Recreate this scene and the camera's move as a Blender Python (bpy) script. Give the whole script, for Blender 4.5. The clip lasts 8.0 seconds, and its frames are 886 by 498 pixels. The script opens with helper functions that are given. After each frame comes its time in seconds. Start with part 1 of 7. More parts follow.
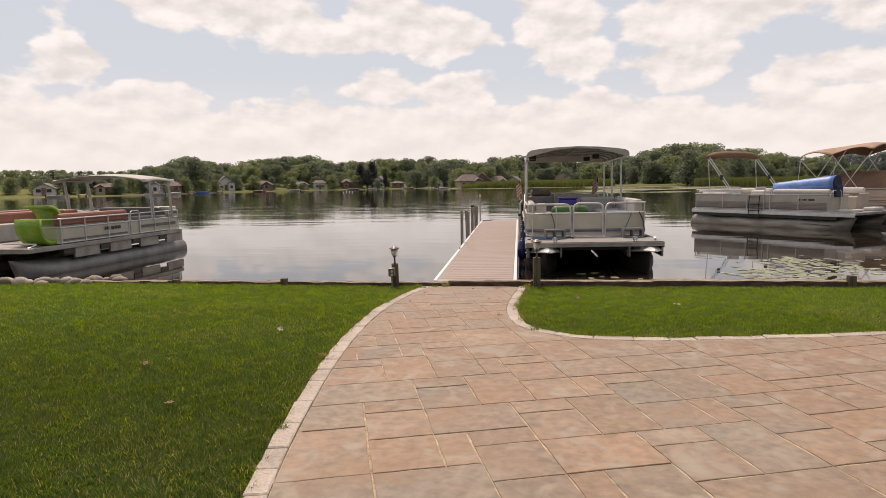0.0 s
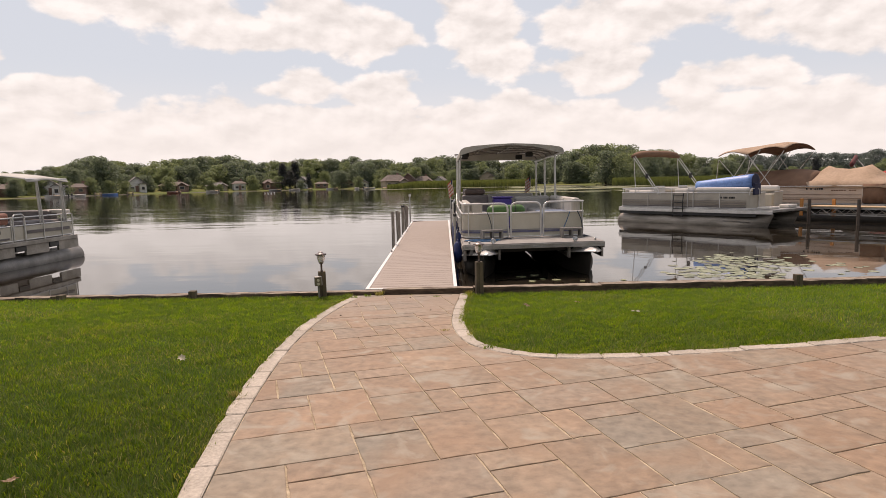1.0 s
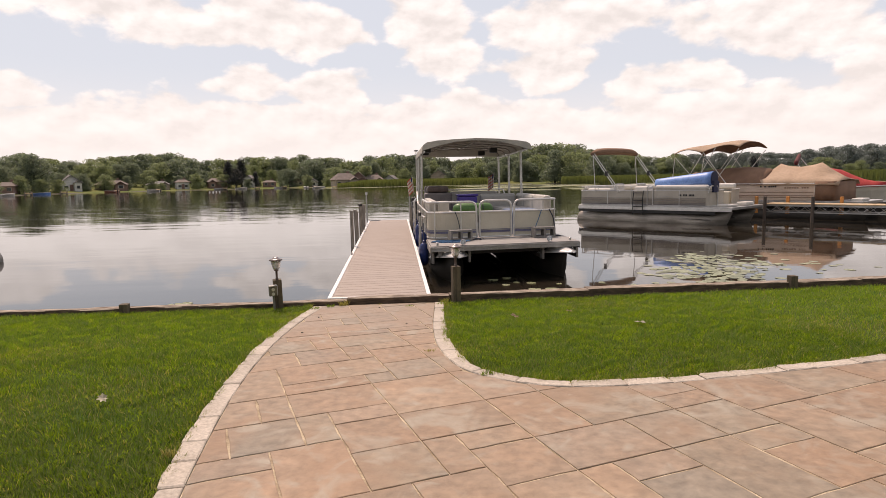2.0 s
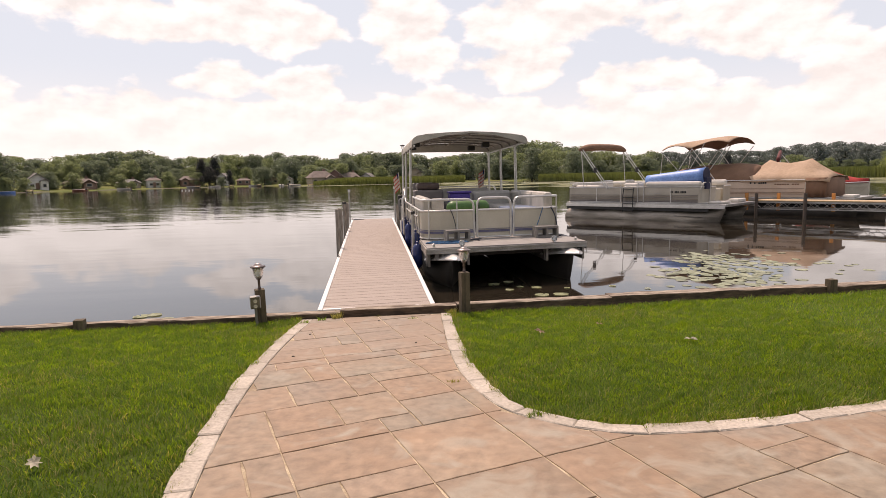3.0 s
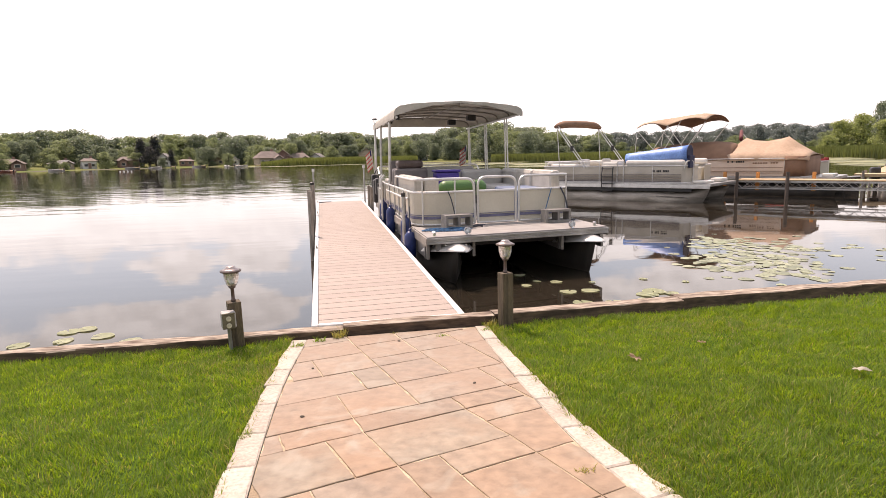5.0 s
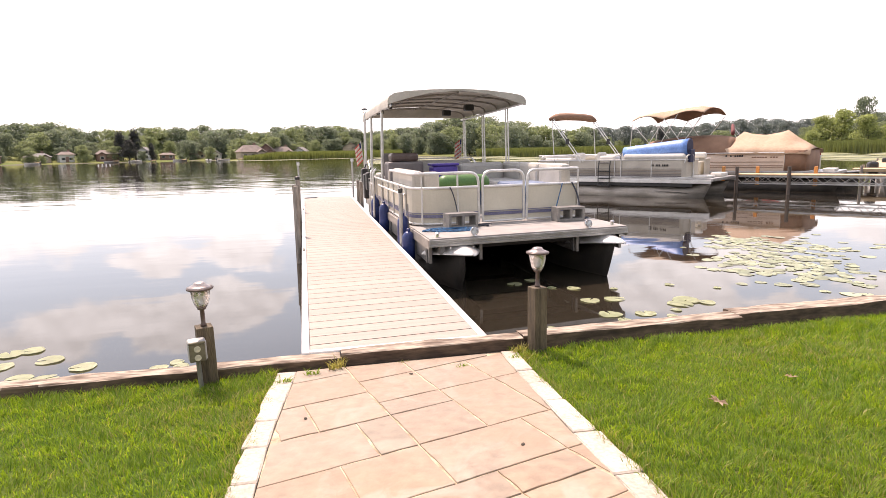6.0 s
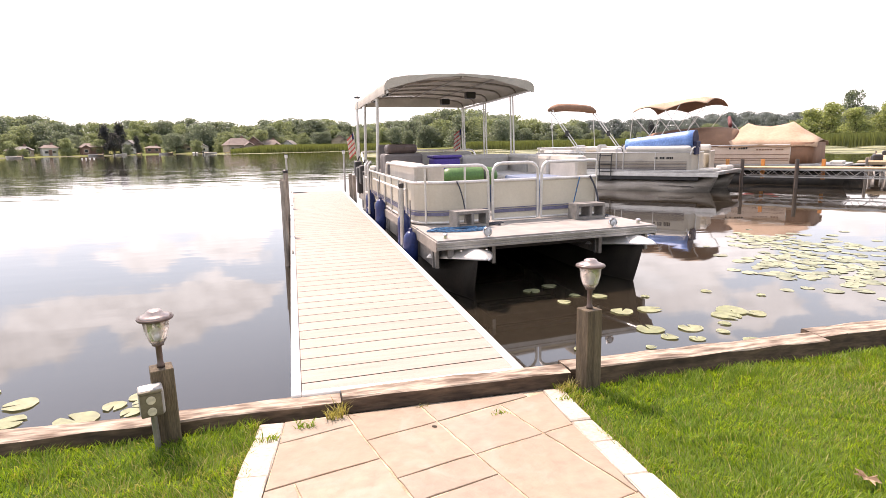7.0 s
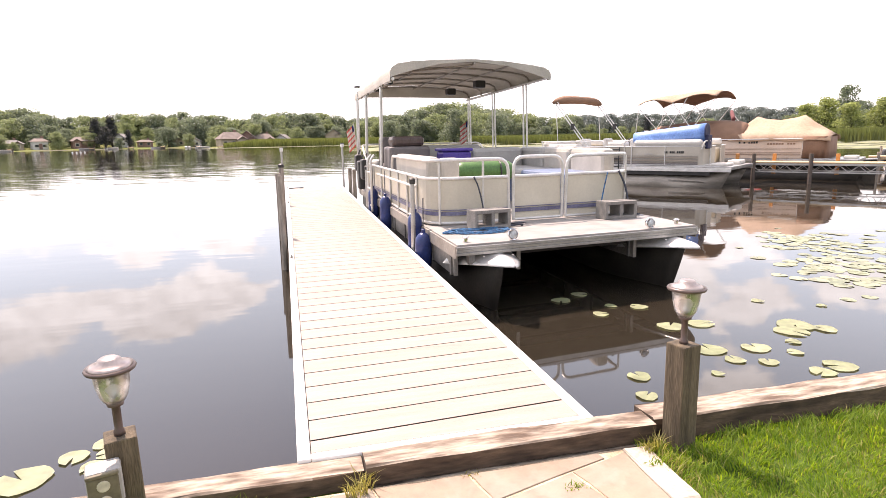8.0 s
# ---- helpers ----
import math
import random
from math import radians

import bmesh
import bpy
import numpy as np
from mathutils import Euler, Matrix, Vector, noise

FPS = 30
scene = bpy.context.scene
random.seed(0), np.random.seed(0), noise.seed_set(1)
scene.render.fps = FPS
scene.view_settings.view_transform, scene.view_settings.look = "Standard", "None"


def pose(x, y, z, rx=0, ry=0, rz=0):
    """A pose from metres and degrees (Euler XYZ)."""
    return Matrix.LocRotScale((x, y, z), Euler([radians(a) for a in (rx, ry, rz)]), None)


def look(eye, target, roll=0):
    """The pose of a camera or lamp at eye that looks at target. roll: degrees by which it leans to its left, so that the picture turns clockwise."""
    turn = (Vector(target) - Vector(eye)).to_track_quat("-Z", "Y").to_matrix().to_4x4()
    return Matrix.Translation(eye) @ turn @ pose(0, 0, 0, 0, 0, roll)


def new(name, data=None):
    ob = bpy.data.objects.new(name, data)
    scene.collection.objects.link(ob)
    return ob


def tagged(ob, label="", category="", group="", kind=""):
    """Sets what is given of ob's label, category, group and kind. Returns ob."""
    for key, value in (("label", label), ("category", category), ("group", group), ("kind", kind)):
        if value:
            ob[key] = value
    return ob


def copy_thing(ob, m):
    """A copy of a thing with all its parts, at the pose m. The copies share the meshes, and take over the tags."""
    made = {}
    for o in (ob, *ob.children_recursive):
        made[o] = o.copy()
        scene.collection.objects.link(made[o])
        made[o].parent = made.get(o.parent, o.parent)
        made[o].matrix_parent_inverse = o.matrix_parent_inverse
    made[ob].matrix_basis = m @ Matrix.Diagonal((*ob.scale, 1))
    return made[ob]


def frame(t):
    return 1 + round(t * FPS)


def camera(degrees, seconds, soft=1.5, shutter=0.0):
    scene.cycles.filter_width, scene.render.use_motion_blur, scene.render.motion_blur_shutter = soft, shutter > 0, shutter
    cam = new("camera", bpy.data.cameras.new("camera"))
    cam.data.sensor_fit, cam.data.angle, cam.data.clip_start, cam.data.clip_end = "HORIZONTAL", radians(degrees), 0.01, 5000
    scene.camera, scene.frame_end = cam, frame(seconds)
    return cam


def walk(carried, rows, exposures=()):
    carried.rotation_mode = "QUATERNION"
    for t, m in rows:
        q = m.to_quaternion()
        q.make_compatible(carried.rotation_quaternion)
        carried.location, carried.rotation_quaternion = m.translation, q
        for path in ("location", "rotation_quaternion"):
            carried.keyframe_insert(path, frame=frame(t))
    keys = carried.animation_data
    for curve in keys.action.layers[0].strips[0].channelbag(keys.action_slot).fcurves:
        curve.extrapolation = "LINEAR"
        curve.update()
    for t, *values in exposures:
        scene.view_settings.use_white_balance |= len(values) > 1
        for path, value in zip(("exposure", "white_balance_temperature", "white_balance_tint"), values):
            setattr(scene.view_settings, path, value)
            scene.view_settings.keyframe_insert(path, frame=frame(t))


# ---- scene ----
cam = camera(72.6, 8.0, 0.85)
PATH = [
    (0, (1.258, -8.67, 1.506), (1.007, -6.698, 1.292), -0.9),
    (0.5, (1.19, -8.241, 1.498), (1.066, -6.256, 1.282), -1.0),
    (1, (1.071, -7.868, 1.473), (1.063, -5.88, 1.256), -1.1),
    (1.5, (0.942, -7.452, 1.449), (1.033, -5.467, 1.229), -1.1),
    (3, (0.589, -6.168, 1.413), (0.819, -4.195, 1.18), -1.2),
    (3.5, (0.453, -5.717, 1.37), (0.727, -3.75, 1.133), -1.2),
    (4, (0.322, -5.343, 1.352), (0.625, -3.382, 1.105), -1.1),
    (4.5, (0.202, -5.0, 1.356), (0.551, -3.051, 1.079), -1.2),
    (6, (0.075, -3.73, 1.328), (0.511, -1.804, 1.01), -1.1),
    (6.5, (0.079, -3.314, 1.302), (0.537, -1.395, 0.973), -1.1),
    (7, (0.072, -2.879, 1.295), (0.541, -0.965, 0.955), -1.1),
    (7.5, (0.035, -2.486, 1.274), (0.514, -0.575, 0.926), -1.0),
    (8, (0.027, -2.129, 1.266), (0.514, -0.222, 0.908), -1.0),
]
EXPOSURE = [(0.0, -0.25, 7750, 26), (1.5, -0.14, 7750, 27), (3.0, 0.01, 7800, 28.5), (4.0, 0.21, 7750, 29.5), (4.7, 0.46, 7650, 29), (6.0, 0.93, 7450, 29), (7.0, 1.06, 7400, 29), (8.0, 1.18, 7350, 29)]
walk(cam, [(t, look(eye, target, roll)) for t, eye, target, roll in PATH], EXPOSURE)

# ---------------------------------------------------------------- world and sun
# heaped clouds: bearing and height in degrees, half width and half height
CLOUDS = [(-28, 15.3, 6, 2.2), (-22.8, 14.4, 6.5, 2.3), (-16.9, 13.7, 6, 2.0), (-11.3, 14.3, 6, 2.7), (-6.1, 13.2, 4, 2.2), (3.4, 14.4, 4.5, 2.6), (4.7, 11.4, 4, 2.3),
          (16.8, 13.8, 7.5, 2.4), (13.8, 9.9, 4.6, 2.2), (21.6, 7.7, 2.5, 1.5), (26.5, 8.3, 4.6, 1.6), (-32.5, 7.4, 4.3, 1.7), (-42, 6.2, 3, 1.8), (-12.5, 8.9, 3.4, 1.8),
          (-6.0, 8.0, 4, 1.9), (33.3, 12.4, 8, 3.0), (41.6, 6.6, 4, 2.6)]
SUN_EL, SUN_AZ = radians(60.0), radians(-21.0)
to_sun = Vector((math.sin(SUN_AZ) * math.cos(SUN_EL), math.cos(SUN_AZ) * math.cos(SUN_EL), math.sin(SUN_EL)))
world = bpy.data.worlds.new("sky")
scene.world = world
world.use_nodes = True


def sky_nodes():
    nt = world.node_tree
    nt.nodes.clear()
    out = nt.nodes.new("ShaderNodeOutputWorld")
    bg = nt.nodes.new("ShaderNodeBackground")
    bg.inputs["Strength"].default_value = 0.1
    sky = nt.nodes.new("ShaderNodeTexSky")
    sky.sky_type = "NISHITA"
    sky.sun_disc = False
    sky.sun_elevation, sky.sun_rotation = SUN_EL, SUN_AZ
    sky.air_density, sky.dust_density, sky.ozone_density = 1.0, 0.8, 1.2
    tc = nt.nodes.new("ShaderNodeTexCoord")
    sep = nt.nodes.new("ShaderNodeSeparateXYZ")
    nt.links.new(tc.outputs["Generated"], sep.inputs[0])

    def math_node(op, a, b=None, clamp=False):
        n = nt.nodes.new("ShaderNodeMath")
        n.operation, n.use_clamp = op, clamp
        for i, v in enumerate((a, b)):
            if v is None:
                continue
            if isinstance(v, (int, float)):
                n.inputs[i].default_value = v
            else:
                nt.links.new(v, n.inputs[i])
        return n.outputs[0]

    def noise_of(vec, scale, detail, rough=0.55, out_name="Fac"):
        n = nt.nodes.new("ShaderNodeTexNoise")
        n.inputs["Scale"].default_value, n.inputs["Detail"].default_value, n.inputs["Roughness"].default_value = scale, detail, rough
        nt.links.new(vec, n.inputs["Vector"])
        return n.outputs[out_name]

    def vec_node(op, a, b):
        n = nt.nodes.new("ShaderNodeVectorMath")
        n.operation = op
        for i, v in enumerate((a, b)):
            if isinstance(v, tuple):
                n.inputs[i].default_value = v
            elif v is not None:
                nt.links.new(v, n.inputs[i])
        return n.outputs["Value"] if op == "LENGTH" else n.outputs[0]

    def ease(v, lo, hi, to_lo=0.0, to_hi=1.0):
        n = nt.nodes.new("ShaderNodeMapRange")
        n.interpolation_type = "SMOOTHSTEP"
        for name, val in (("From Min", lo), ("From Max", hi), ("To Min", to_lo), ("To Max", to_hi)):
            n.inputs[name].default_value = val
        nt.links.new(v, n.inputs["Value"])
        return n.outputs[0]

    az = math_node("MULTIPLY", math_node("ARCTAN2", sep.outputs["X"], sep.outputs["Y"]), 57.296)
    el = math_node("MULTIPLY", math_node("ARCSINE", sep.outputs["Z"]), 57.296)
    comb = nt.nodes.new("ShaderNodeCombineXYZ")
    nt.links.new(az, comb.inputs[0])
    nt.links.new(math_node("MULTIPLY", el, 1.7), comb.inputs[1])
    fine = noise_of(comb.outputs[0], 0.22, 5.0, 0.52)
    raised = noise_of(vec_node("ADD", comb.outputs[0], (-0.4, 1.3, 0.0)), 0.22, 5.0, 0.52)
    broad = noise_of(comb.outputs[0], 0.085, 4.0)
    place = nt.nodes.new("ShaderNodeCombineXYZ")
    nt.links.new(az, place.inputs[0])
    nt.links.new(el, place.inputs[1])
    # bulges break up the outline of every heap
    bent = vec_node("ADD", place.outputs[0], vec_node("MULTIPLY", vec_node("SUBTRACT", noise_of(comb.outputs[0], 0.13, 3.0, 0.5, "Color"), (0.5, 0.5, 0.5)), (7.0, 3.2, 0.0)))
    heap = None
    for ca, ce, ra, re in CLOUDS:
        d = vec_node("LENGTH", vec_node("MULTIPLY", vec_node("SUBTRACT", bent, (ca, ce, 0.0)), (1 / ra, 1 / re, 0.0)), None)
        heap = d if heap is None else math_node("SMOOTH_MIN", heap, d)
        if heap is not d:
            heap.node.inputs[2].default_value = 0.35
    heap = math_node("SUBTRACT", 1.0, heap)
    # a bank of cloud lies along the horizon, and loose cloud stands high on the right and behind
    bank = ease(math_node("ADD", el, math_node("MULTIPLY", broad, -9.0)), 5.6, 0.4, -0.55, 0.62)
    loose = math_node("ADD", math_node("MULTIPLY", math_node("SUBTRACT", broad, 0.50), 5.0), ease(math_node("ABSOLUTE", az), 24.0, 42.0, -1.6, 0.0))
    d = math_node("MAXIMUM", heap, math_node("MAXIMUM", bank, loose))
    d = math_node("ADD", d, math_node("MULTIPLY", math_node("SUBTRACT", fine, 0.5), 1.7))
    ramp = nt.nodes.new("ShaderNodeMapRange")
    ramp.interpolation_type = "SMOOTHSTEP"
    ramp.inputs["From Min"].default_value, ramp.inputs["From Max"].default_value = -0.08, 0.20
    nt.links.new(d, ramp.inputs["Value"])
    # lit from above: crests bright, hollows and thick undersides grey
    relief = math_node("SUBTRACT", fine, raised)
    shade = nt.nodes.new("ShaderNodeMapRange")
    shade.inputs["From Min"].default_value, shade.inputs["From Max"].default_value = -0.15, 0.13
    shade.inputs["To Min"].default_value, shade.inputs["To Max"].default_value = 8.8, 11.5
    nt.links.new(math_node("SUBTRACT", relief, math_node("MULTIPLY", math_node("MAXIMUM", math_node("SUBTRACT", d, 0.55), 0.0), 0.10)), shade.inputs["Value"])
    # cloud on the sun's side of the sky is bright, the rest duller
    toward = nt.nodes.new("ShaderNodeVectorMath")
    toward.operation = "DOT_PRODUCT"
    toward.inputs[1].default_value = to_sun
    nt.links.new(tc.outputs["Generated"], toward.inputs[0])
    side = nt.nodes.new("ShaderNodeMapRange")
    side.inputs["From Min"].default_value, side.inputs["From Max"].default_value = -0.4, 0.35
    side.inputs["To Min"].default_value, side.inputs["To Max"].default_value = 0.20, 1.0
    nt.links.new(toward.outputs["Value"], side.inputs["Value"])
    tint = nt.nodes.new("ShaderNodeVectorMath")
    tint.operation = "SCALE"
    tint.inputs[0].default_value = (0.895, 0.99, 1.02)
    nt.links.new(math_node("MULTIPLY", shade.outputs[0], side.outputs[0]), tint.inputs["Scale"])
    lift = nt.nodes.new("ShaderNodeVectorMath")
    lift.operation = "MULTIPLY"
    lift.inputs[1].default_value = (1.85, 1.75, 1.5)
    nt.links.new(sky.outputs[0], lift.inputs[0])
    # summer haze pales the blue low down
    haze = nt.nodes.new("ShaderNodeMix")
    haze.data_type = "RGBA"
    haze.inputs["B"].default_value = (6.5, 8.25, 9.7, 1)
    nt.links.new(ease(el, 12.0, 34.0, 0.9, 0.0), haze.inputs["Factor"])
    nt.links.new(lift.outputs[0], haze.inputs["A"])
    mix = nt.nodes.new("ShaderNodeMix")
    mix.data_type = "RGBA"
    nt.links.new(ramp.outputs[0], mix.inputs["Factor"])
    nt.links.new(haze.outputs["Result"], mix.inputs["A"])
    nt.links.new(tint.outputs[0], mix.inputs["B"])
    low = nt.nodes.new("ShaderNodeMix")
    low.data_type = "RGBA"
    low.inputs["B"].default_value = (9.5, 10.3, 10.5, 1)
    nt.links.new(ease(el, 2.0, 10.5, 0.6, 0.0), low.inputs["Factor"])
    nt.links.new(mix.outputs["Result"], low.inputs["A"])
    # towards the ground behind the sun's side the haze is as dull as the cloud
    dull = nt.nodes.new("ShaderNodeMix")
    dull.data_type = "RGBA"
    nt.links.new(ease(toward.outputs["Value"], 0.0, 0.35), dull.inputs["Factor"])
    nt.links.new(mix.outputs["Result"], dull.inputs["A"])
    nt.links.new(low.outputs["Result"], dull.inputs["B"])
    nt.links.new(dull.outputs["Result"], bg.inputs["Color"])
    nt.links.new(bg.outputs[0], out.inputs[0])


sky_nodes()
sun_data = bpy.data.lights.new("sun", "SUN")
sun_data.energy, sun_data.angle, sun_data.color = 3.6, radians(0.6), (1.0, 0.94, 0.85)
sun = new("sun", sun_data)
sun.matrix_world = look(to_sun * 40, (0, 0, 0))


# ---------------------------------------------------------------- materials
def surf(name, c1, c2, scale=6.0, rough=0.6, metal=0.0, bump=0.15, fine=45.0, stretch=(1, 1, 1), coords="Object", per_object=0.0,
         rough_var=0.12, contrast=(0.35, 0.65), grain=0.25, spec=0.5, per_island=0.0, dist=0.01):
    """A surface of two colours that drift into one another, with fine grain, relief and uneven gloss."""
    m = bpy.data.materials.new(name)
    m.use_nodes = True
    nt = m.node_tree
    bsdf = nt.nodes["Principled BSDF"]
    tc = nt.nodes.new("ShaderNodeTexCoord")
    mp = nt.nodes.new("ShaderNodeMapping")
    mp.inputs["Scale"].default_value = stretch
    if coords == "World":
        geo = nt.nodes.new("ShaderNodeNewGeometry")
        nt.links.new(geo.outputs["Position"], mp.inputs[0])
    else:
        nt.links.new(tc.outputs[coords], mp.inputs[0])
    vec = mp.outputs[0]
    rnd = None
    if per_object or per_island:
        if per_object:
            rnd = nt.nodes.new("ShaderNodeObjectInfo").outputs["Random"]
        else:
            rnd = nt.nodes.new("ShaderNodeNewGeometry").outputs["Random Per Island"]
        add = nt.nodes.new("ShaderNodeVectorMath")
        add.operation = "MULTIPLY_ADD"
        comb = nt.nodes.new("ShaderNodeCombineXYZ")
        for i in range(3):
            nt.links.new(rnd, comb.inputs[i])
        nt.links.new(comb.outputs[0], add.inputs[0])
        add.inputs[1].default_value = (37.0, 91.0, 53.0)
        nt.links.new(vec, add.inputs[2])
        vec = add.outputs[0]
    n1 = nt.nodes.new("ShaderNodeTexNoise")
    n1.inputs["Scale"].default_value, n1.inputs["Detail"].default_value = scale, 5.0
    nt.links.new(vec, n1.inputs["Vector"])
    n2 = nt.nodes.new("ShaderNodeTexNoise")
    n2.inputs["Scale"].default_value, n2.inputs["Detail"].default_value = fine, 4.0
    nt.links.new(vec, n2.inputs["Vector"])
    r = nt.nodes.new("ShaderNodeMapRange")
    r.inputs["From Min"].default_value, r.inputs["From Max"].default_value = contrast
    nt.links.new(n1.outputs["Fac"], r.inputs["Value"])
    mix = nt.nodes.new("ShaderNodeMix")
    mix.data_type = "RGBA"
    mix.inputs["A"].default_value, mix.inputs["B"].default_value = (*c1, 1), (*c2, 1)
    nt.links.new(r.outputs[0], mix.inputs["Factor"])
    g = nt.nodes.new("ShaderNodeMapRange")
    g.inputs["From Min"].default_value, g.inputs["From Max"].default_value = 0.25, 0.75
    g.inputs["To Min"].default_value, g.inputs["To Max"].default_value = 1.0 - grain, 1.0 + grain
    nt.links.new(n2.outputs["Fac"], g.inputs["Value"])
    sc = nt.nodes.new("ShaderNodeVectorMath")
    sc.operation = "SCALE"
    nt.links.new(mix.outputs["Result"], sc.inputs[0])
    nt.links.new(g.outputs[0], sc.inputs["Scale"])
    col = sc.outputs[0]
    if rnd is not None:
        v = nt.nodes.new("ShaderNodeMapRange")
        k = per_object or per_island
        v.inputs["To Min"].default_value, v.inputs["To Max"].default_value = 1.0 - k, 1.0 + k
        nt.links.new(rnd, v.inputs["Value"])
        s2 = nt.nodes.new("ShaderNodeVectorMath")
        s2.operation = "SCALE"
        nt.links.new(col, s2.inputs[0])
        nt.links.new(v.outputs[0], s2.inputs["Scale"])
        col = s2.outputs[0]
    nt.links.new(col, bsdf.inputs["Base Color"])
    rr = nt.nodes.new("ShaderNodeMapRange")
    rr.inputs["To Min"].default_value, rr.inputs["To Max"].default_value = max(0.02, rough - rough_var), min(1.0, rough + rough_var)
    nt.links.new(n1.outputs["Fac"], rr.inputs["Value"])
    nt.links.new(rr.outputs[0], bsdf.inputs["Roughness"])
    bsdf.inputs["Metallic"].default_value = metal
    bsdf.inputs["Specular IOR Level"].default_value = spec
    if bump:
        b = nt.nodes.new("ShaderNodeBump")
        b.inputs["Strength"].default_value, b.inputs["Distance"].default_value = bump, dist
        nt.links.new(n2.outputs["Fac"], b.inputs["Height"])
        nt.links.new(b.outputs[0], bsdf.inputs["Normal"])
    return m


def leafy(name, c1, c2, scale=1.5, glow=0.35, coords="World", contrast=(0.35, 0.65), shine=(1.5, 1.45, 0.7), spec=0.25):
    """Leaves and blades: they let part of the light through."""
    m = surf(name, c1, c2, scale=scale, rough=0.5, bump=0.0, fine=scale * 9, coords=coords, per_island=0.3, grain=0.2, contrast=contrast, spec=spec)
    nt = m.node_tree
    bsdf, out = nt.nodes["Principled BSDF"], nt.nodes["Material Output"]
    tr = nt.nodes.new("ShaderNodeBsdfTranslucent")
    col = bsdf.inputs["Base Color"].links[0].from_socket
    lift = nt.nodes.new("ShaderNodeVectorMath")
    lift.operation = "MULTIPLY"
    lift.inputs[1].default_value = shine
    nt.links.new(col, lift.inputs[0])
    nt.links.new(lift.outputs[0], tr.inputs["Color"])
    mix = nt.nodes.new("ShaderNodeMixShader")
    mix.inputs[0].default_value = glow
    nt.links.new(bsdf.outputs[0], mix.inputs[1])
    nt.links.new(tr.outputs[0], mix.inputs[2])
    nt.links.new(mix.outputs[0], out.inputs["Surface"])
    return m


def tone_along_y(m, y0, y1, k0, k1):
    """Scales the lawn colour along y: backlight and exposure painted in, darker to brighter."""
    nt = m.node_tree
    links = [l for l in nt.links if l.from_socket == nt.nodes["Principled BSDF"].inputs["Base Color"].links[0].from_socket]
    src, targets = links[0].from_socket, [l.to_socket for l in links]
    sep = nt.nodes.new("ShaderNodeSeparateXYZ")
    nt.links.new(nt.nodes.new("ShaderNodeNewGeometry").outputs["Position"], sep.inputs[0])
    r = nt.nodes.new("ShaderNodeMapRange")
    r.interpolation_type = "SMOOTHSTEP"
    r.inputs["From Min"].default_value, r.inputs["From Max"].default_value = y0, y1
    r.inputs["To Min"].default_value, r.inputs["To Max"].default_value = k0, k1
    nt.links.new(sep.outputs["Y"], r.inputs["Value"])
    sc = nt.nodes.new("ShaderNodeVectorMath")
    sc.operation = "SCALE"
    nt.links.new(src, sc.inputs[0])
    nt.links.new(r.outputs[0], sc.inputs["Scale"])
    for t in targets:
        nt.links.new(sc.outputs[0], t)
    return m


def let_light_through(m, share, tint=(1.0, 1.0, 1.0)):
    """Thin cloth: part of the light passes."""
    nt = m.node_tree
    bsdf, out = nt.nodes["Principled BSDF"], nt.nodes["Material Output"]
    tr = nt.nodes.new("ShaderNodeBsdfTranslucent")
    lift = nt.nodes.new("ShaderNodeVectorMath")
    lift.operation = "MULTIPLY"
    lift.inputs[1].default_value = tint
    nt.links.new(bsdf.inputs["Base Color"].links[0].from_socket, lift.inputs[0])
    nt.links.new(lift.outputs[0], tr.inputs["Color"])
    mix = nt.nodes.new("ShaderNodeMixShader")
    mix.inputs[0].default_value = share
    nt.links.new(bsdf.outputs[0], mix.inputs[1])
    nt.links.new(tr.outputs[0], mix.inputs[2])
    nt.links.new(mix.outputs[0], out.inputs["Surface"])
    return m


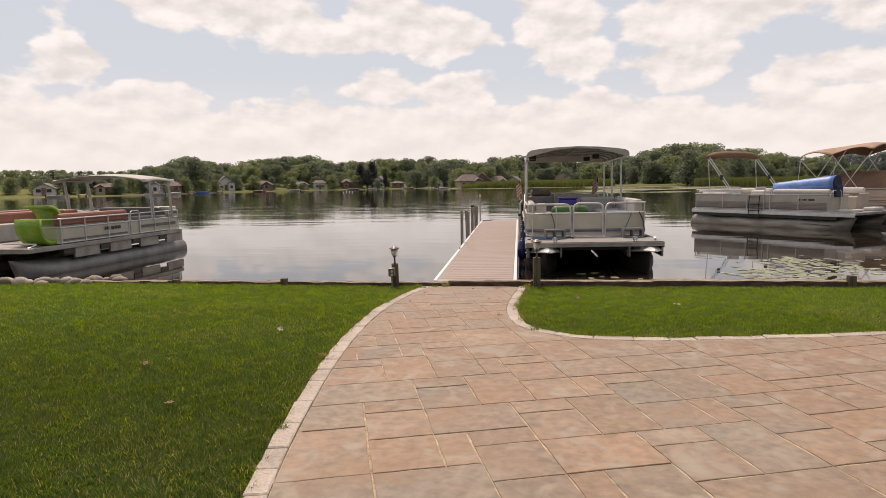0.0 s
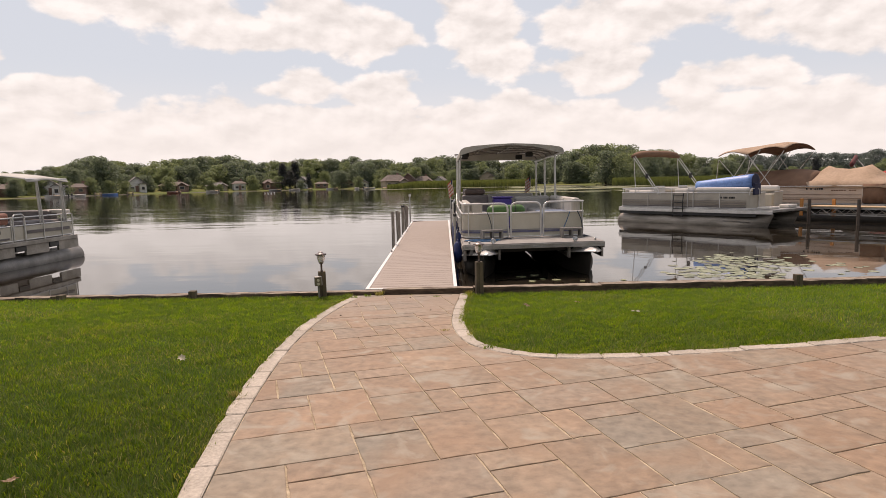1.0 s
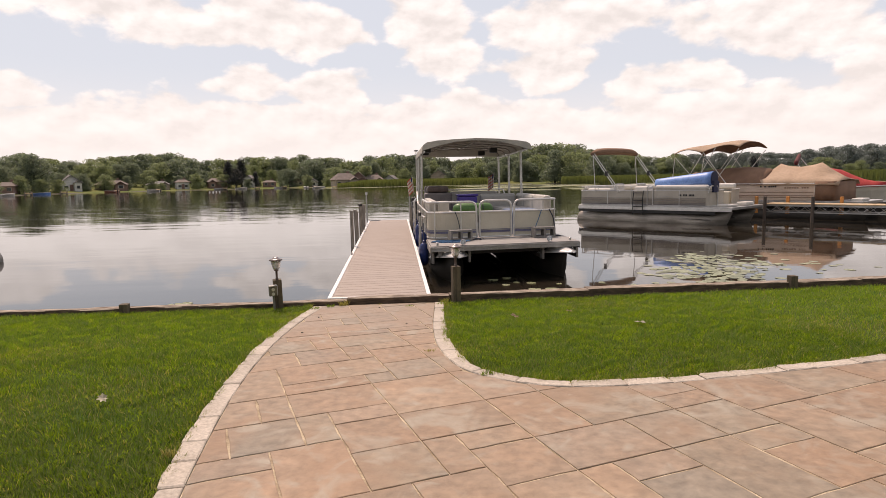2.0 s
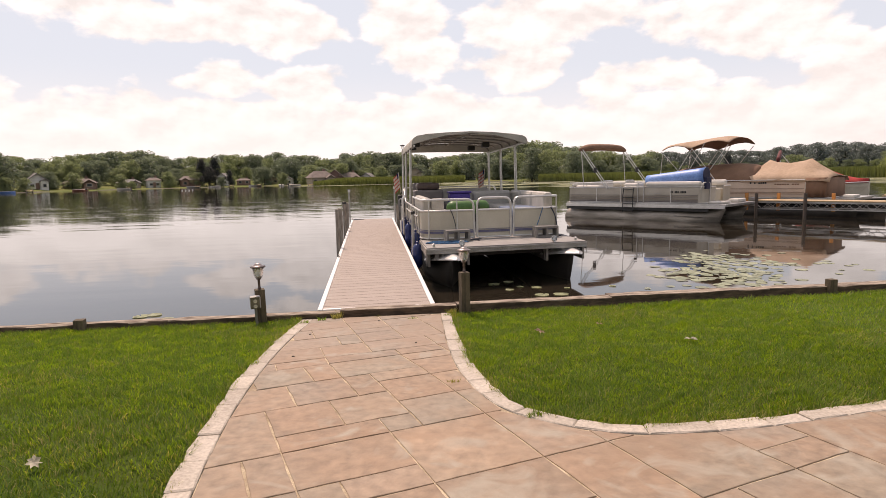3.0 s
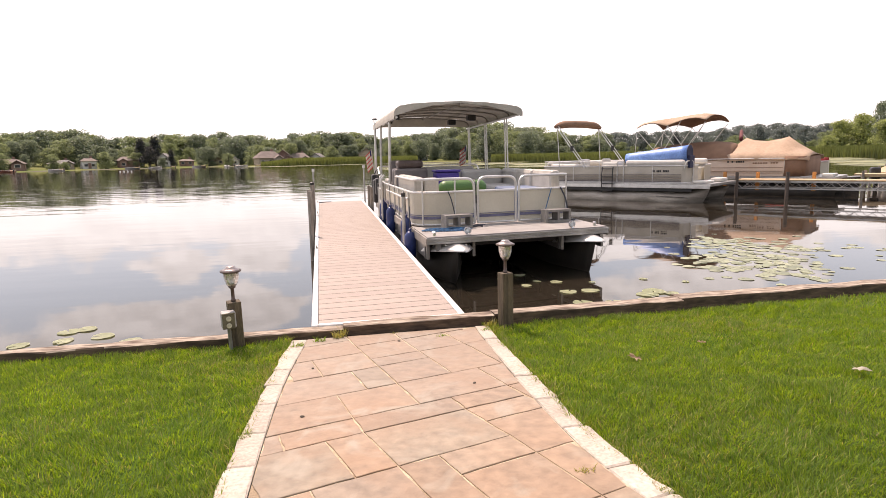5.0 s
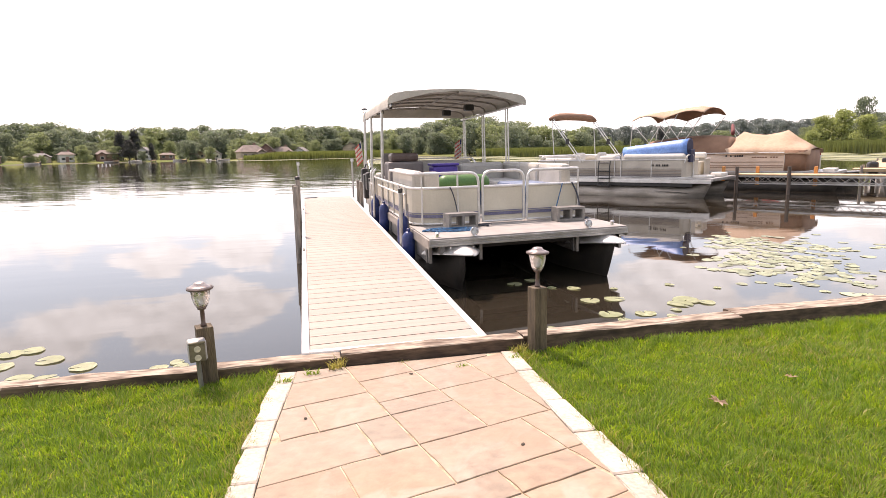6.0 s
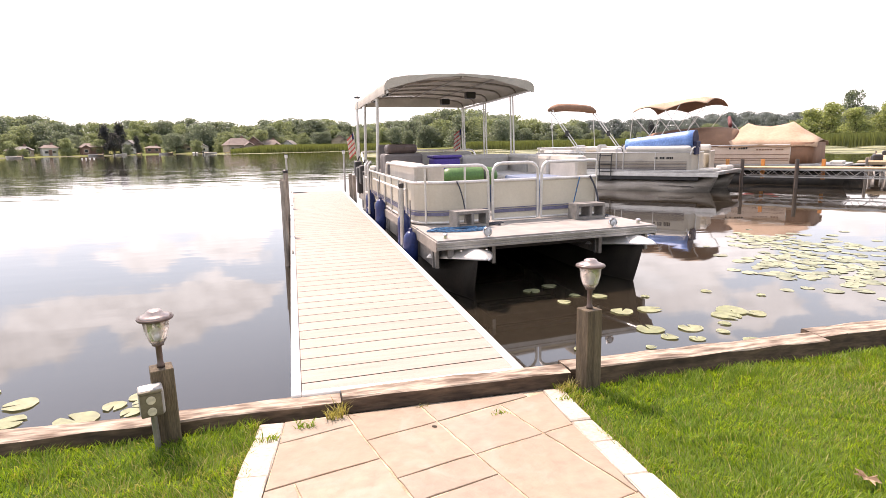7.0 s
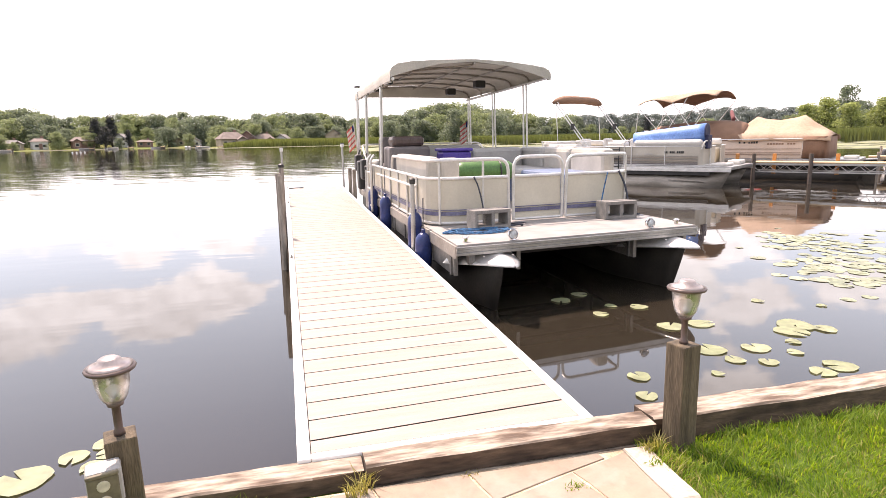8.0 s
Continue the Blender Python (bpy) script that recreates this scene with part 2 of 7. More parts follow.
def water_material():
    m = bpy.data.materials.new("lake_water")
    m.use_nodes = True
    nt = m.node_tree
    bsdf = nt.nodes["Principled BSDF"]
    bsdf.inputs["Roughness"].default_value = 0.03
    bsdf.inputs["IOR"].default_value = 1.45
    bsdf.inputs["Specular IOR Level"].default_value = 0.8
    geo = nt.nodes.new("ShaderNodeNewGeometry")

    def waves(stretch, scale, detail):
        mp = nt.nodes.new("ShaderNodeMapping")
        mp.inputs["Scale"].default_value = stretch
        mp.inputs["Rotation"].default_value = (0, 0, radians(-8))
        nt.links.new(geo.outputs["Position"], mp.inputs[0])
        n = nt.nodes.new("ShaderNodeTexNoise")
        n.inputs["Scale"].default_value, n.inputs["Detail"].default_value = scale, detail
        nt.links.new(mp.outputs[0], n.inputs["Vector"])
        return n.outputs["Fac"]

    a, b, c = waves((0.35, 1.0, 1.0), 1.3, 3.0), waves((0.25, 1.0, 1.0), 0.22, 2.0), waves((0.16, 1.0, 1.0), 0.62, 2.0)
    # calm by the wall, light ripples and long low waves out on the lake
    sep = nt.nodes.new("ShaderNodeSeparateXYZ")
    nt.links.new(geo.outputs["Position"], sep.inputs[0])

    def grows(y0, y1, lo, hi):
        n = nt.nodes.new("ShaderNodeMapRange")
        n.inputs["From Min"].default_value, n.inputs["From Max"].default_value = y0, y1
        n.inputs["To Min"].default_value, n.inputs["To Max"].default_value = lo, hi
        nt.links.new(sep.outputs["Y"], n.inputs["Value"])
        return n.outputs[0]

    def op(kind, p, q):
        n = nt.nodes.new("ShaderNodeMath")
        n.operation = kind
        nt.links.new(p, n.inputs[0])
        nt.links.new(q, n.inputs[1])
        return n.outputs[0]

    ripple = op("MULTIPLY", op("MULTIPLY", a, b), grows(2.0, 40.0, 0.004, 0.022))
    swell = op("MULTIPLY", op("MULTIPLY", c, b), grows(1.5, 34.0, 0.004, 0.030))
    bump = nt.nodes.new("ShaderNodeBump")
    bump.inputs["Distance"].default_value, bump.inputs["Strength"].default_value = 1.0, 1.0
    nt.links.new(op("ADD", ripple, swell), bump.inputs["Height"])
    nt.links.new(bump.outputs[0], bsdf.inputs["Normal"])
    mix = nt.nodes.new("ShaderNodeMix")
    mix.data_type = "RGBA"
    mix.inputs["A"].default_value, mix.inputs["B"].default_value = (0.020, 0.016, 0.011, 1), (0.030, 0.025, 0.018, 1)
    nt.links.new(b, mix.inputs["Factor"])
    nt.links.new(mix.outputs["Result"], bsdf.inputs["Base Color"])
    return m


def slab_material():
    """Sandstone: each slab its own tan, brown or grey-green, clouded and lightly veined."""
    m = surf("sandstone", (0.288, 0.206, 0.142), (0.262, 0.207, 0.155), scale=2.2, rough=0.72, bump=0.85, fine=16, coords="World", per_object=0.10, grain=0.26, dist=0.010)
    nt = m.node_tree
    bsdf = nt.nodes["Principled BSDF"]
    col = bsdf.inputs["Base Color"].links[0].from_socket
    info = nt.nodes.new("ShaderNodeObjectInfo")
    ramp = nt.nodes.new("ShaderNodeValToRGB")
    ramp.color_ramp.interpolation = "CONSTANT"
    stops = [(0.0, (1.06, 1.02, 0.97)), (0.24, (1.0, 1.0, 1.0)), (0.44, (0.90, 0.97, 1.0)), (0.58, (1.04, 0.96, 0.89)), (0.78, (0.95, 1.0, 1.0)), (0.9, (0.97, 0.92, 0.87))]
    while len(ramp.color_ramp.elements) < len(stops):
        ramp.color_ramp.elements.new(0.5)
    for e, (p, c) in zip(ramp.color_ramp.elements, stops):
        e.position, e.color = p, (*c, 1)
    wob = nt.nodes.new("ShaderNodeMath")
    wob.operation = "FRACT"
    k = nt.nodes.new("ShaderNodeMath")
    k.operation = "MULTIPLY"
    k.inputs[1].default_value = 7.31
    nt.links.new(info.outputs["Random"], k.inputs[0])
    nt.links.new(k.outputs[0], wob.inputs[0])
    nt.links.new(wob.outputs[0], ramp.inputs[0])
    mul = nt.nodes.new("ShaderNodeVectorMath")
    mul.operation = "MULTIPLY"
    nt.links.new(col, mul.inputs[0])
    nt.links.new(ramp.outputs[0], mul.inputs[1])
    # pale veins and rusty stains
    geo = nt.nodes.new("ShaderNodeNewGeometry")
    vein = nt.nodes.new("ShaderNodeTexNoise")
    vein.inputs["Scale"].default_value, vein.inputs["Detail"].default_value, vein.inputs["Distortion"].default_value = 3.2, 6.0, 1.6
    nt.links.new(geo.outputs["Position"], vein.inputs["Vector"])
    vr = nt.nodes.new("ShaderNodeMapRange")
    vr.inputs["From Min"].default_value, vr.inputs["From Max"].default_value = 0.54, 0.70
    vr.inputs["To Max"].default_value = 0.75
    nt.links.new(vein.outputs["Fac"], vr.inputs["Value"])
    mix = nt.nodes.new("ShaderNodeMix")
    mix.data_type = "RGBA"
    mix.inputs["B"].default_value = (0.345, 0.305, 0.24, 1)
    nt.links.new(vr.outputs[0], mix.inputs["Factor"])
    rust = nt.nodes.new("ShaderNodeTexNoise")
    rust.inputs["Scale"].default_value, rust.inputs["Detail"].default_value, rust.inputs["Distortion"].default_value = 1.7, 5.0, 0.8
    nt.links.new(geo.outputs["Position"], rust.inputs["Vector"])
    rr_ = nt.nodes.new("ShaderNodeMapRange")
    rr_.inputs["From Min"].default_value, rr_.inputs["From Max"].default_value, rr_.inputs["To Max"].default_value = 0.50, 0.68, 0.6
    nt.links.new(rust.outputs["Fac"], rr_.inputs["Value"])
    rusty = nt.nodes.new("ShaderNodeMix")
    rusty.data_type = "RGBA"
    rusty.inputs["B"].default_value = (0.285, 0.180, 0.110, 1)
    nt.links.new(rr_.outputs[0], rusty.inputs["Factor"])
    nt.links.new(mul.outputs[0], rusty.inputs["A"])
    nt.links.new(rusty.outputs["Result"], mix.inputs["A"])
    # towards the water the slabs blend to a greyer tan: washed-out highlights put into the colour
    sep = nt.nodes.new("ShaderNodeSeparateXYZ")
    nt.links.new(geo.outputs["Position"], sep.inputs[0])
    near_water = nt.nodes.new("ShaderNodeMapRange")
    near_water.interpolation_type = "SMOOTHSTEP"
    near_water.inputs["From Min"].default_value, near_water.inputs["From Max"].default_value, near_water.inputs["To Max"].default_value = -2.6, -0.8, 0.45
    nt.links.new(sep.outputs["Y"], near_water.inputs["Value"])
    highlight_wash = nt.nodes.new("ShaderNodeMix")
    highlight_wash.data_type = "RGBA"
    highlight_wash.inputs["B"].default_value = (0.258, 0.210, 0.168, 1)
    nt.links.new(near_water.outputs[0], highlight_wash.inputs["Factor"])
    nt.links.new(mix.outputs["Result"], highlight_wash.inputs["A"])
    nt.links.new(highlight_wash.outputs["Result"], bsdf.inputs["Base Color"])
    return m


def glass(name, tint=(1, 1, 1), rough=0.05):
    m = bpy.data.materials.new(name)
    m.use_nodes = True
    b = m.node_tree.nodes["Principled BSDF"]
    b.inputs["Base Color"].default_value = (*tint, 1)
    b.inputs["Transmission Weight"].default_value = 1.0
    b.inputs["Roughness"].default_value = rough
    b.inputs["IOR"].default_value = 1.45
    return m


PLATFORM = surf("grey_platform", (0.24, 0.225, 0.21), (0.31, 0.295, 0.275), scale=5, rough=0.7, bump=0.2, fine=70, grain=0.1)
WATER = water_material()
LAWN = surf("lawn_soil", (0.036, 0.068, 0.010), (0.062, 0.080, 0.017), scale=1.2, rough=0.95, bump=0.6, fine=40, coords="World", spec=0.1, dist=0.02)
BED = surf("lake_bed", (0.05, 0.045, 0.03), (0.08, 0.07, 0.045), scale=0.8, rough=0.9, coords="World")
FAR_LAWN = surf("far_lawn", (0.10, 0.13, 0.035), (0.17, 0.17, 0.06), scale=0.05, rough=0.95, bump=0.2, fine=1.5, coords="World", spec=0.1, dist=0.2)
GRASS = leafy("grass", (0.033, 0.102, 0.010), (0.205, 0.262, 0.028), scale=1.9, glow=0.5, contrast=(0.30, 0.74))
# the brighter look of the lawn near the lake is painted as a gradient
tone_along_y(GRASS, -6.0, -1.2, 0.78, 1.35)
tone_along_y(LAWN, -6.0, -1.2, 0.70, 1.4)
DRY_GRASS = leafy("dry_grass", (0.25, 0.25, 0.08), (0.36, 0.31, 0.13), scale=0.9, glow=0.4)
MORTAR = surf("joint_sand", (0.28, 0.21, 0.135), (0.56, 0.46, 0.32), scale=9, rough=0.95, bump=0.5, fine=120, coords="World")
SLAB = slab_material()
BORDER = surf("border_stone", (0.385, 0.335, 0.275), (0.47, 0.415, 0.35), scale=5, rough=0.85, bump=0.4, fine=60, coords="World", per_object=0.1)
# timber sides far darker than the weathered tops: their shade is in the colour
TIMBER_SIDE = surf("shaded_timber", (0.045, 0.028, 0.018), (0.13, 0.088, 0.058), scale=2.0, rough=0.9, bump=0.5, fine=7, stretch=(2.0, 9, 9), grain=0.4, dist=0.008)
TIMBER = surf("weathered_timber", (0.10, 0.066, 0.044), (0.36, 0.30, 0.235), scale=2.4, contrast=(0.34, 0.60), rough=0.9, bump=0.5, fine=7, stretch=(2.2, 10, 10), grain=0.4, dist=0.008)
POST_WOOD = surf("post_wood", (0.060, 0.044, 0.026), (0.145, 0.112, 0.070), scale=3, rough=0.85, bump=0.6, fine=22, stretch=(9, 9, 1), grain=0.35)
PILE = surf("grey_pile", (0.20, 0.17, 0.14), (0.36, 0.32, 0.27), scale=4, rough=0.8, bump=0.4, fine=25, stretch=(8, 8, 1))
DECK = surf("composite_board", (0.293, 0.238, 0.198), (0.343, 0.283, 0.240), scale=3, rough=0.65, bump=0.25, fine=40, stretch=(1, 8, 8), coords="Object", per_object=0.05, grain=0.10)
# board edges are coloured near-black for the shade in the gaps
GAP_SHADE = surf("gap_shade_edge", (0.022, 0.016, 0.013), (0.04, 0.030, 0.024), scale=6, rough=0.9, bump=0.2)
WHITE_TRIM = surf("white_trim", (0.74, 0.73, 0.70), (0.80, 0.79, 0.77), scale=5, rough=0.5, bump=0.05, grain=0.05)
ALU = surf("aluminium", (0.42, 0.41, 0.39), (0.56, 0.55, 0.53), scale=4, rough=0.38, metal=0.85, bump=0.08, grain=0.12)
ALU_DARK = surf("dark_aluminium", (0.17, 0.16, 0.15), (0.27, 0.26, 0.24), scale=3, rough=0.5, metal=0.5, bump=0.15, grain=0.2)
# near-black metal: the shade under boats and docks is put into the colour
ALU_SHADE = surf("shade_dark_aluminium", (0.022, 0.019, 0.015), (0.045, 0.038, 0.03), scale=3, rough=0.6, metal=0.2, bump=0.15, grain=0.2)
ALU_DULL = surf("dull_aluminium", (0.27, 0.25, 0.22), (0.43, 0.40, 0.36), scale=3, rough=0.5, metal=0.7, bump=0.15, grain=0.18)
ALU_TUBE = surf("water_marked_aluminium", (0.18, 0.158, 0.13), (0.40, 0.36, 0.31), scale=2.2, rough=0.5, metal=0.6, bump=0.15, grain=0.2, stretch=(1, 0.5, 3))
RAIL = surf("rail_tube", (0.60, 0.59, 0.56), (0.70, 0.69, 0.66), scale=6, rough=0.35, metal=0.5, bump=0.03, grain=0.08)
PANEL = surf("cream_panel", (0.50, 0.46, 0.37), (0.58, 0.54, 0.44), scale=2, rough=0.42, bump=0.03, grain=0.05)
PANEL_GREY = surf("grey_panel", (0.42, 0.40, 0.37), (0.50, 0.48, 0.44), scale=2, rough=0.45, bump=0.03, grain=0.06)
STRIPE = surf("blue_grey_stripe", (0.10, 0.10, 0.17), (0.16, 0.16, 0.24), scale=6, rough=0.45, bump=0.0)
CANVAS_GREY = let_light_through(surf("grey_canvas", (0.40, 0.38, 0.33), (0.50, 0.475, 0.42), scale=2.5, rough=0.85, bump=0.2, fine=60, grain=0.1), 0.05)
VINYL_BEIGE = surf("beige_vinyl", (0.40, 0.375, 0.33), (0.49, 0.46, 0.41), scale=4, rough=0.5, bump=0.06, grain=0.06)
CANVAS_TAN = let_light_through(surf("tan_canvas", (0.43, 0.30, 0.203), (0.54, 0.39, 0.28), scale=1.2, rough=0.85, bump=0.25, fine=14, grain=0.12, dist=0.03), 0.15)
CANVAS_BROWN = surf("brown_canvas", (0.19, 0.105, 0.065), (0.26, 0.15, 0.095), scale=1.5, rough=0.85, bump=0.2, fine=30, grain=0.1)
VINYL_GREY = surf("grey_vinyl", (0.33, 0.32, 0.30), (0.42, 0.41, 0.38), scale=4, rough=0.5, bump=0.08, grain=0.08)
VINYL_DARK = surf("dark_vinyl", (0.13, 0.115, 0.11), (0.19, 0.17, 0.165), scale=4, rough=0.5, bump=0.08, grain=0.1)
CANVAS_TAUPE = surf("taupe_stripe", (0.27, 0.225, 0.18), (0.34, 0.29, 0.235), scale=3, rough=0.5, bump=0.03, grain=0.08)
VINYL_WHITE = surf("white_vinyl", (0.58, 0.55, 0.50), (0.66, 0.63, 0.575), scale=4, rough=0.45, bump=0.06, grain=0.06)
VINYL_RED = surf("rust_vinyl", (0.26, 0.10, 0.065), (0.33, 0.14, 0.09), scale=4, rough=0.5, bump=0.06, grain=0.1)
VINYL_BLUE = surf("slate_blue_vinyl", (0.10, 0.14, 0.22), (0.15, 0.20, 0.30), scale=4, rough=0.5, bump=0.06)
PURPLE = surf("violet_plastic", (0.05, 0.03, 0.22), (0.08, 0.05, 0.30), scale=4, rough=0.4, bump=0.03)
GREEN = surf("green_vinyl", (0.04, 0.12, 0.022), (0.065, 0.17, 0.04), scale=4, rough=0.45, bump=0.06)
LIME = surf("lime_vinyl", (0.20, 0.36, 0.03), (0.28, 0.45, 0.05), scale=4, rough=0.4, bump=0.04)
BLUE_TARP = surf("blue_tarp", (0.12, 0.25, 0.58), (0.18, 0.34, 0.68), scale=3, rough=0.45, bump=0.2, fine=25)
BLUE_DARK = surf("navy_cloth", (0.012, 0.016, 0.05), (0.02, 0.025, 0.07), scale=3, rough=0.7, bump=0.1)
FENDER = surf("blue_fender", (0.010, 0.022, 0.10), (0.018, 0.04, 0.16), scale=5, rough=0.35, bump=0.05)
ROPE_BLUE = surf("blue_rope", (0.008, 0.035, 0.09), (0.03, 0.16, 0.32), scale=30, rough=0.8, bump=0.4, fine=160)
ROPE_DARK = surf("dark_rope", (0.03, 0.035, 0.05), (0.06, 0.065, 0.08), scale=30, rough=0.8, bump=0.3, fine=160)
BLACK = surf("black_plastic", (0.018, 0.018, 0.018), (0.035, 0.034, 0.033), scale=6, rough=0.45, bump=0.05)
BRONZE = surf("bronze_paint", (0.085, 0.058, 0.050), (0.13, 0.095, 0.084), scale=8, rough=0.4, metal=0.3, bump=0.05)
# bronze made paler: the sun glint on the cap is put into the colour
CAP_METAL = surf("sunlit_bronze", (0.30, 0.245, 0.225), (0.40, 0.34, 0.315), scale=8, rough=0.32, metal=0.7, bump=0.04)
CONCRETE = surf("concrete_block", (0.17, 0.16, 0.15), (0.25, 0.24, 0.22), scale=9, rough=0.95, bump=0.6, fine=90)
CHROME = surf("chrome", (0.6, 0.6, 0.6), (0.7, 0.7, 0.7), scale=6, rough=0.12, metal=1.0, bump=0.0, rough_var=0.05)
LAMP_GLASS = glass("lamp_glass", (0.95, 0.95, 0.93), 0.32)
ORANGE = surf("orange_wood", (0.50, 0.20, 0.05), (0.60, 0.27, 0.08), scale=4, rough=0.6, bump=0.1)
PLANK_TAN = surf("tan_plank", (0.44, 0.31, 0.17), (0.54, 0.40, 0.25), scale=3, rough=0.75, bump=0.2, per_object=0.08)
RED_CANVAS = surf("red_canvas", (0.32, 0.02, 0.02), (0.42, 0.04, 0.035), scale=2, rough=0.8, bump=0.15)
RED_DARK = surf("maroon_canvas", (0.10, 0.02, 0.02), (0.15, 0.035, 0.03), scale=2, rough=0.85, bump=0.15)
FLAG_RED = surf("flag_red", (0.50, 0.10, 0.10), (0.58, 0.15, 0.14), scale=6, rough=0.8, bump=0.05)
FLAG_BLUE = surf("flag_blue", (0.02, 0.03, 0.14), (0.03, 0.045, 0.18), scale=6, rough=0.8, bump=0.05)
ROCK = surf("field_stone", (0.14, 0.105, 0.08), (0.43, 0.37, 0.30), scale=3, rough=0.85, bump=0.4, fine=20, per_object=0.3)
LILY = leafy("lily_leaf", (0.31, 0.345, 0.19), (0.41, 0.43, 0.28), scale=2.0, glow=0.04, spec=1.0)
LILY.node_tree.nodes["Principled BSDF"].inputs["Specular IOR Level"].default_value = 0.9
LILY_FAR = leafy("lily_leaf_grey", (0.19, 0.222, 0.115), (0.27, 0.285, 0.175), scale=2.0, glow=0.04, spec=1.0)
REED = leafy("reed", (0.10, 0.13, 0.048), (0.17, 0.19, 0.075), scale=0.08, glow=0.35)
BARK = surf("bark", (0.05, 0.04, 0.03), (0.09, 0.075, 0.055), scale=3, rough=0.95, bump=0.5)
# far leaves are pale and greyed: distance haze is put into their colour
LEAF_A = leafy("leaf_hazed_green", (0.15, 0.185, 0.142), (0.235, 0.265, 0.20), scale=0.08, glow=0.45, shine=(1.15, 1.22, 0.90))
LEAF_B = leafy("leaf_hazed_yellow", (0.19, 0.225, 0.138), (0.285, 0.315, 0.195), scale=0.08, glow=0.45, shine=(1.2, 1.28, 0.85))
LEAF_C = leafy("leaf_dark", (0.04, 0.045, 0.05), (0.065, 0.068, 0.07), scale=0.25, glow=0.15)
LEAF_E = leafy("leaf_pale_green", (0.24, 0.275, 0.12), (0.34, 0.37, 0.17), scale=0.08, glow=0.45, shine=(1.2, 1.28, 0.8))
# bluer still for the ridge trees, with the haze mixed into the green
LEAF_D = leafy("leaf_haze_blue", (0.155, 0.185, 0.185), (0.215, 0.245, 0.235), scale=0.08, glow=0.35, shine=(1.1, 1.15, 0.95))
MAT_PLANT = leafy("floating_weed", (0.15, 0.17, 0.06), (0.26, 0.25, 0.12), scale=0.15, glow=0.05)


# ---------------------------------------------------------------- mesh helpers
def part(name, bm, material, parent=None, label="", smooth=False):
    me = bpy.data.meshes.new(name)
    bm.to_mesh(me)
    bm.free()
    mats = material if isinstance(material, (list, tuple)) else [material]
    for m in mats:
        me.materials.append(m)
    if smooth:
        me.polygons.foreach_set("use_smooth", [True] * len(me.polygons))
    ob = new(name, me)
    if parent is not None:
        ob.parent = parent
    if label:
        ob["label"] = label
    return ob


def thing(name, m, label, category, group="", kind=""):
    ob = new(name)
    ob.empty_display_size = 0.1
    ob.matrix_world = m
    return tagged(ob, label, category, group, kind)


def box(bm, x0, x1, y0, y1, z0, z1, bevel=0.0, m=None):
    vs = [bm.verts.new((x, y, z)) for x in (x0, x1) for y in (y0, y1) for z in (z0, z1)]
    quads = ((0, 1, 3, 2), (4, 6, 7, 5), (0, 4, 5, 1), (2, 3, 7, 6), (0, 2, 6, 4), (1, 5, 7, 3))
    fs = [bm.faces.new([vs[i] for i in q]) for q in quads]
    if bevel:
        es = {e for f in fs for e in f.edges}
        r = bmesh.ops.bevel(bm, geom=list(es), offset=bevel, segments=2, affect="EDGES", profile=0.5)
        vs = list({v for f in r["faces"] for v in f.verts} | {v for v in vs if v.is_valid})
    if m is not None:
        bmesh.ops.transform(bm, matrix=m, verts=vs)
    return bm


def boxed(x0, x1, y0, y1, z0, z1, bevel=0.0):
    return box(bmesh.new(), x0, x1, y0, y1, z0, z1, bevel)


def tube(bm, pts, r, n=8, closed=False):
    """A round tube along points."""
    pts = [Vector(p) for p in pts]
    rings, up = [], None
    k = len(pts)
    for i, p in enumerate(pts):
        a = pts[(i - 1) % k] if closed or i else p
        b = pts[(i + 1) % k] if closed or i < k - 1 else p
        d = (b - a).normalized()
        if up is None:
            up = Vector((0, 0, 1)) if abs(d.z) < 0.9 else Vector((1, 0, 0))
        s = d.cross(up).normalized()
        up = s.cross(d).normalized()
        rr = r[i] if isinstance(r, (list, tuple)) else r
        rings.append([bm.verts.new(p + (s * math.cos(2 * math.pi * j / n) + up * math.sin(2 * math.pi * j / n)) * rr) for j in range(n)])
    for i in range(k if closed else k - 1):
        p, q = rings[i], rings[(i + 1) % k]
        for j in range(n):
            bm.faces.new((p[j], p[(j + 1) % n], q[(j + 1) % n], q[j]))
    if not closed:
        bm.faces.new(rings[0][::-1])
        bm.faces.new(rings[-1])
    return bm


def rounded(pts, r, n=4):
    """The same line with its inner corners rounded."""
    pts = [Vector(p) for p in pts]
    out = [pts[0]]
    for a, b, c in zip(pts, pts[1:], pts[2:]):
        u, v = (a - b), (c - b)
        k = min(r, u.length * 0.49, v.length * 0.49)
        p, q = b + u.normalized() * k, b + v.normalized() * k
        for i in range(n + 1):
            t = i / n
            out.append(p * (1 - t) ** 2 + b * 2 * t * (1 - t) + q * t * t)
    return out + [pts[-1]]


def tubed(pts, r, n=8, fillet=0.0):
    return tube(bmesh.new(), rounded(pts, fillet) if fillet else pts, r, n)


def lathe(profile, n=20, bm=None):
    """Turns (radius, height) pairs round z."""
    bm = bm or bmesh.new()
    rings = [[bm.verts.new((r * math.cos(2 * math.pi * j / n), r * math.sin(2 * math.pi * j / n), z)) for j in range(n)] for r, z in profile]
    for p, q in zip(rings, rings[1:]):
        for j in range(n):
            bm.faces.new((p[j], p[(j + 1) % n], q[(j + 1) % n], q[j]))
    bm.faces.new(rings[0][::-1])
    bm.faces.new(rings[-1])
    return bm


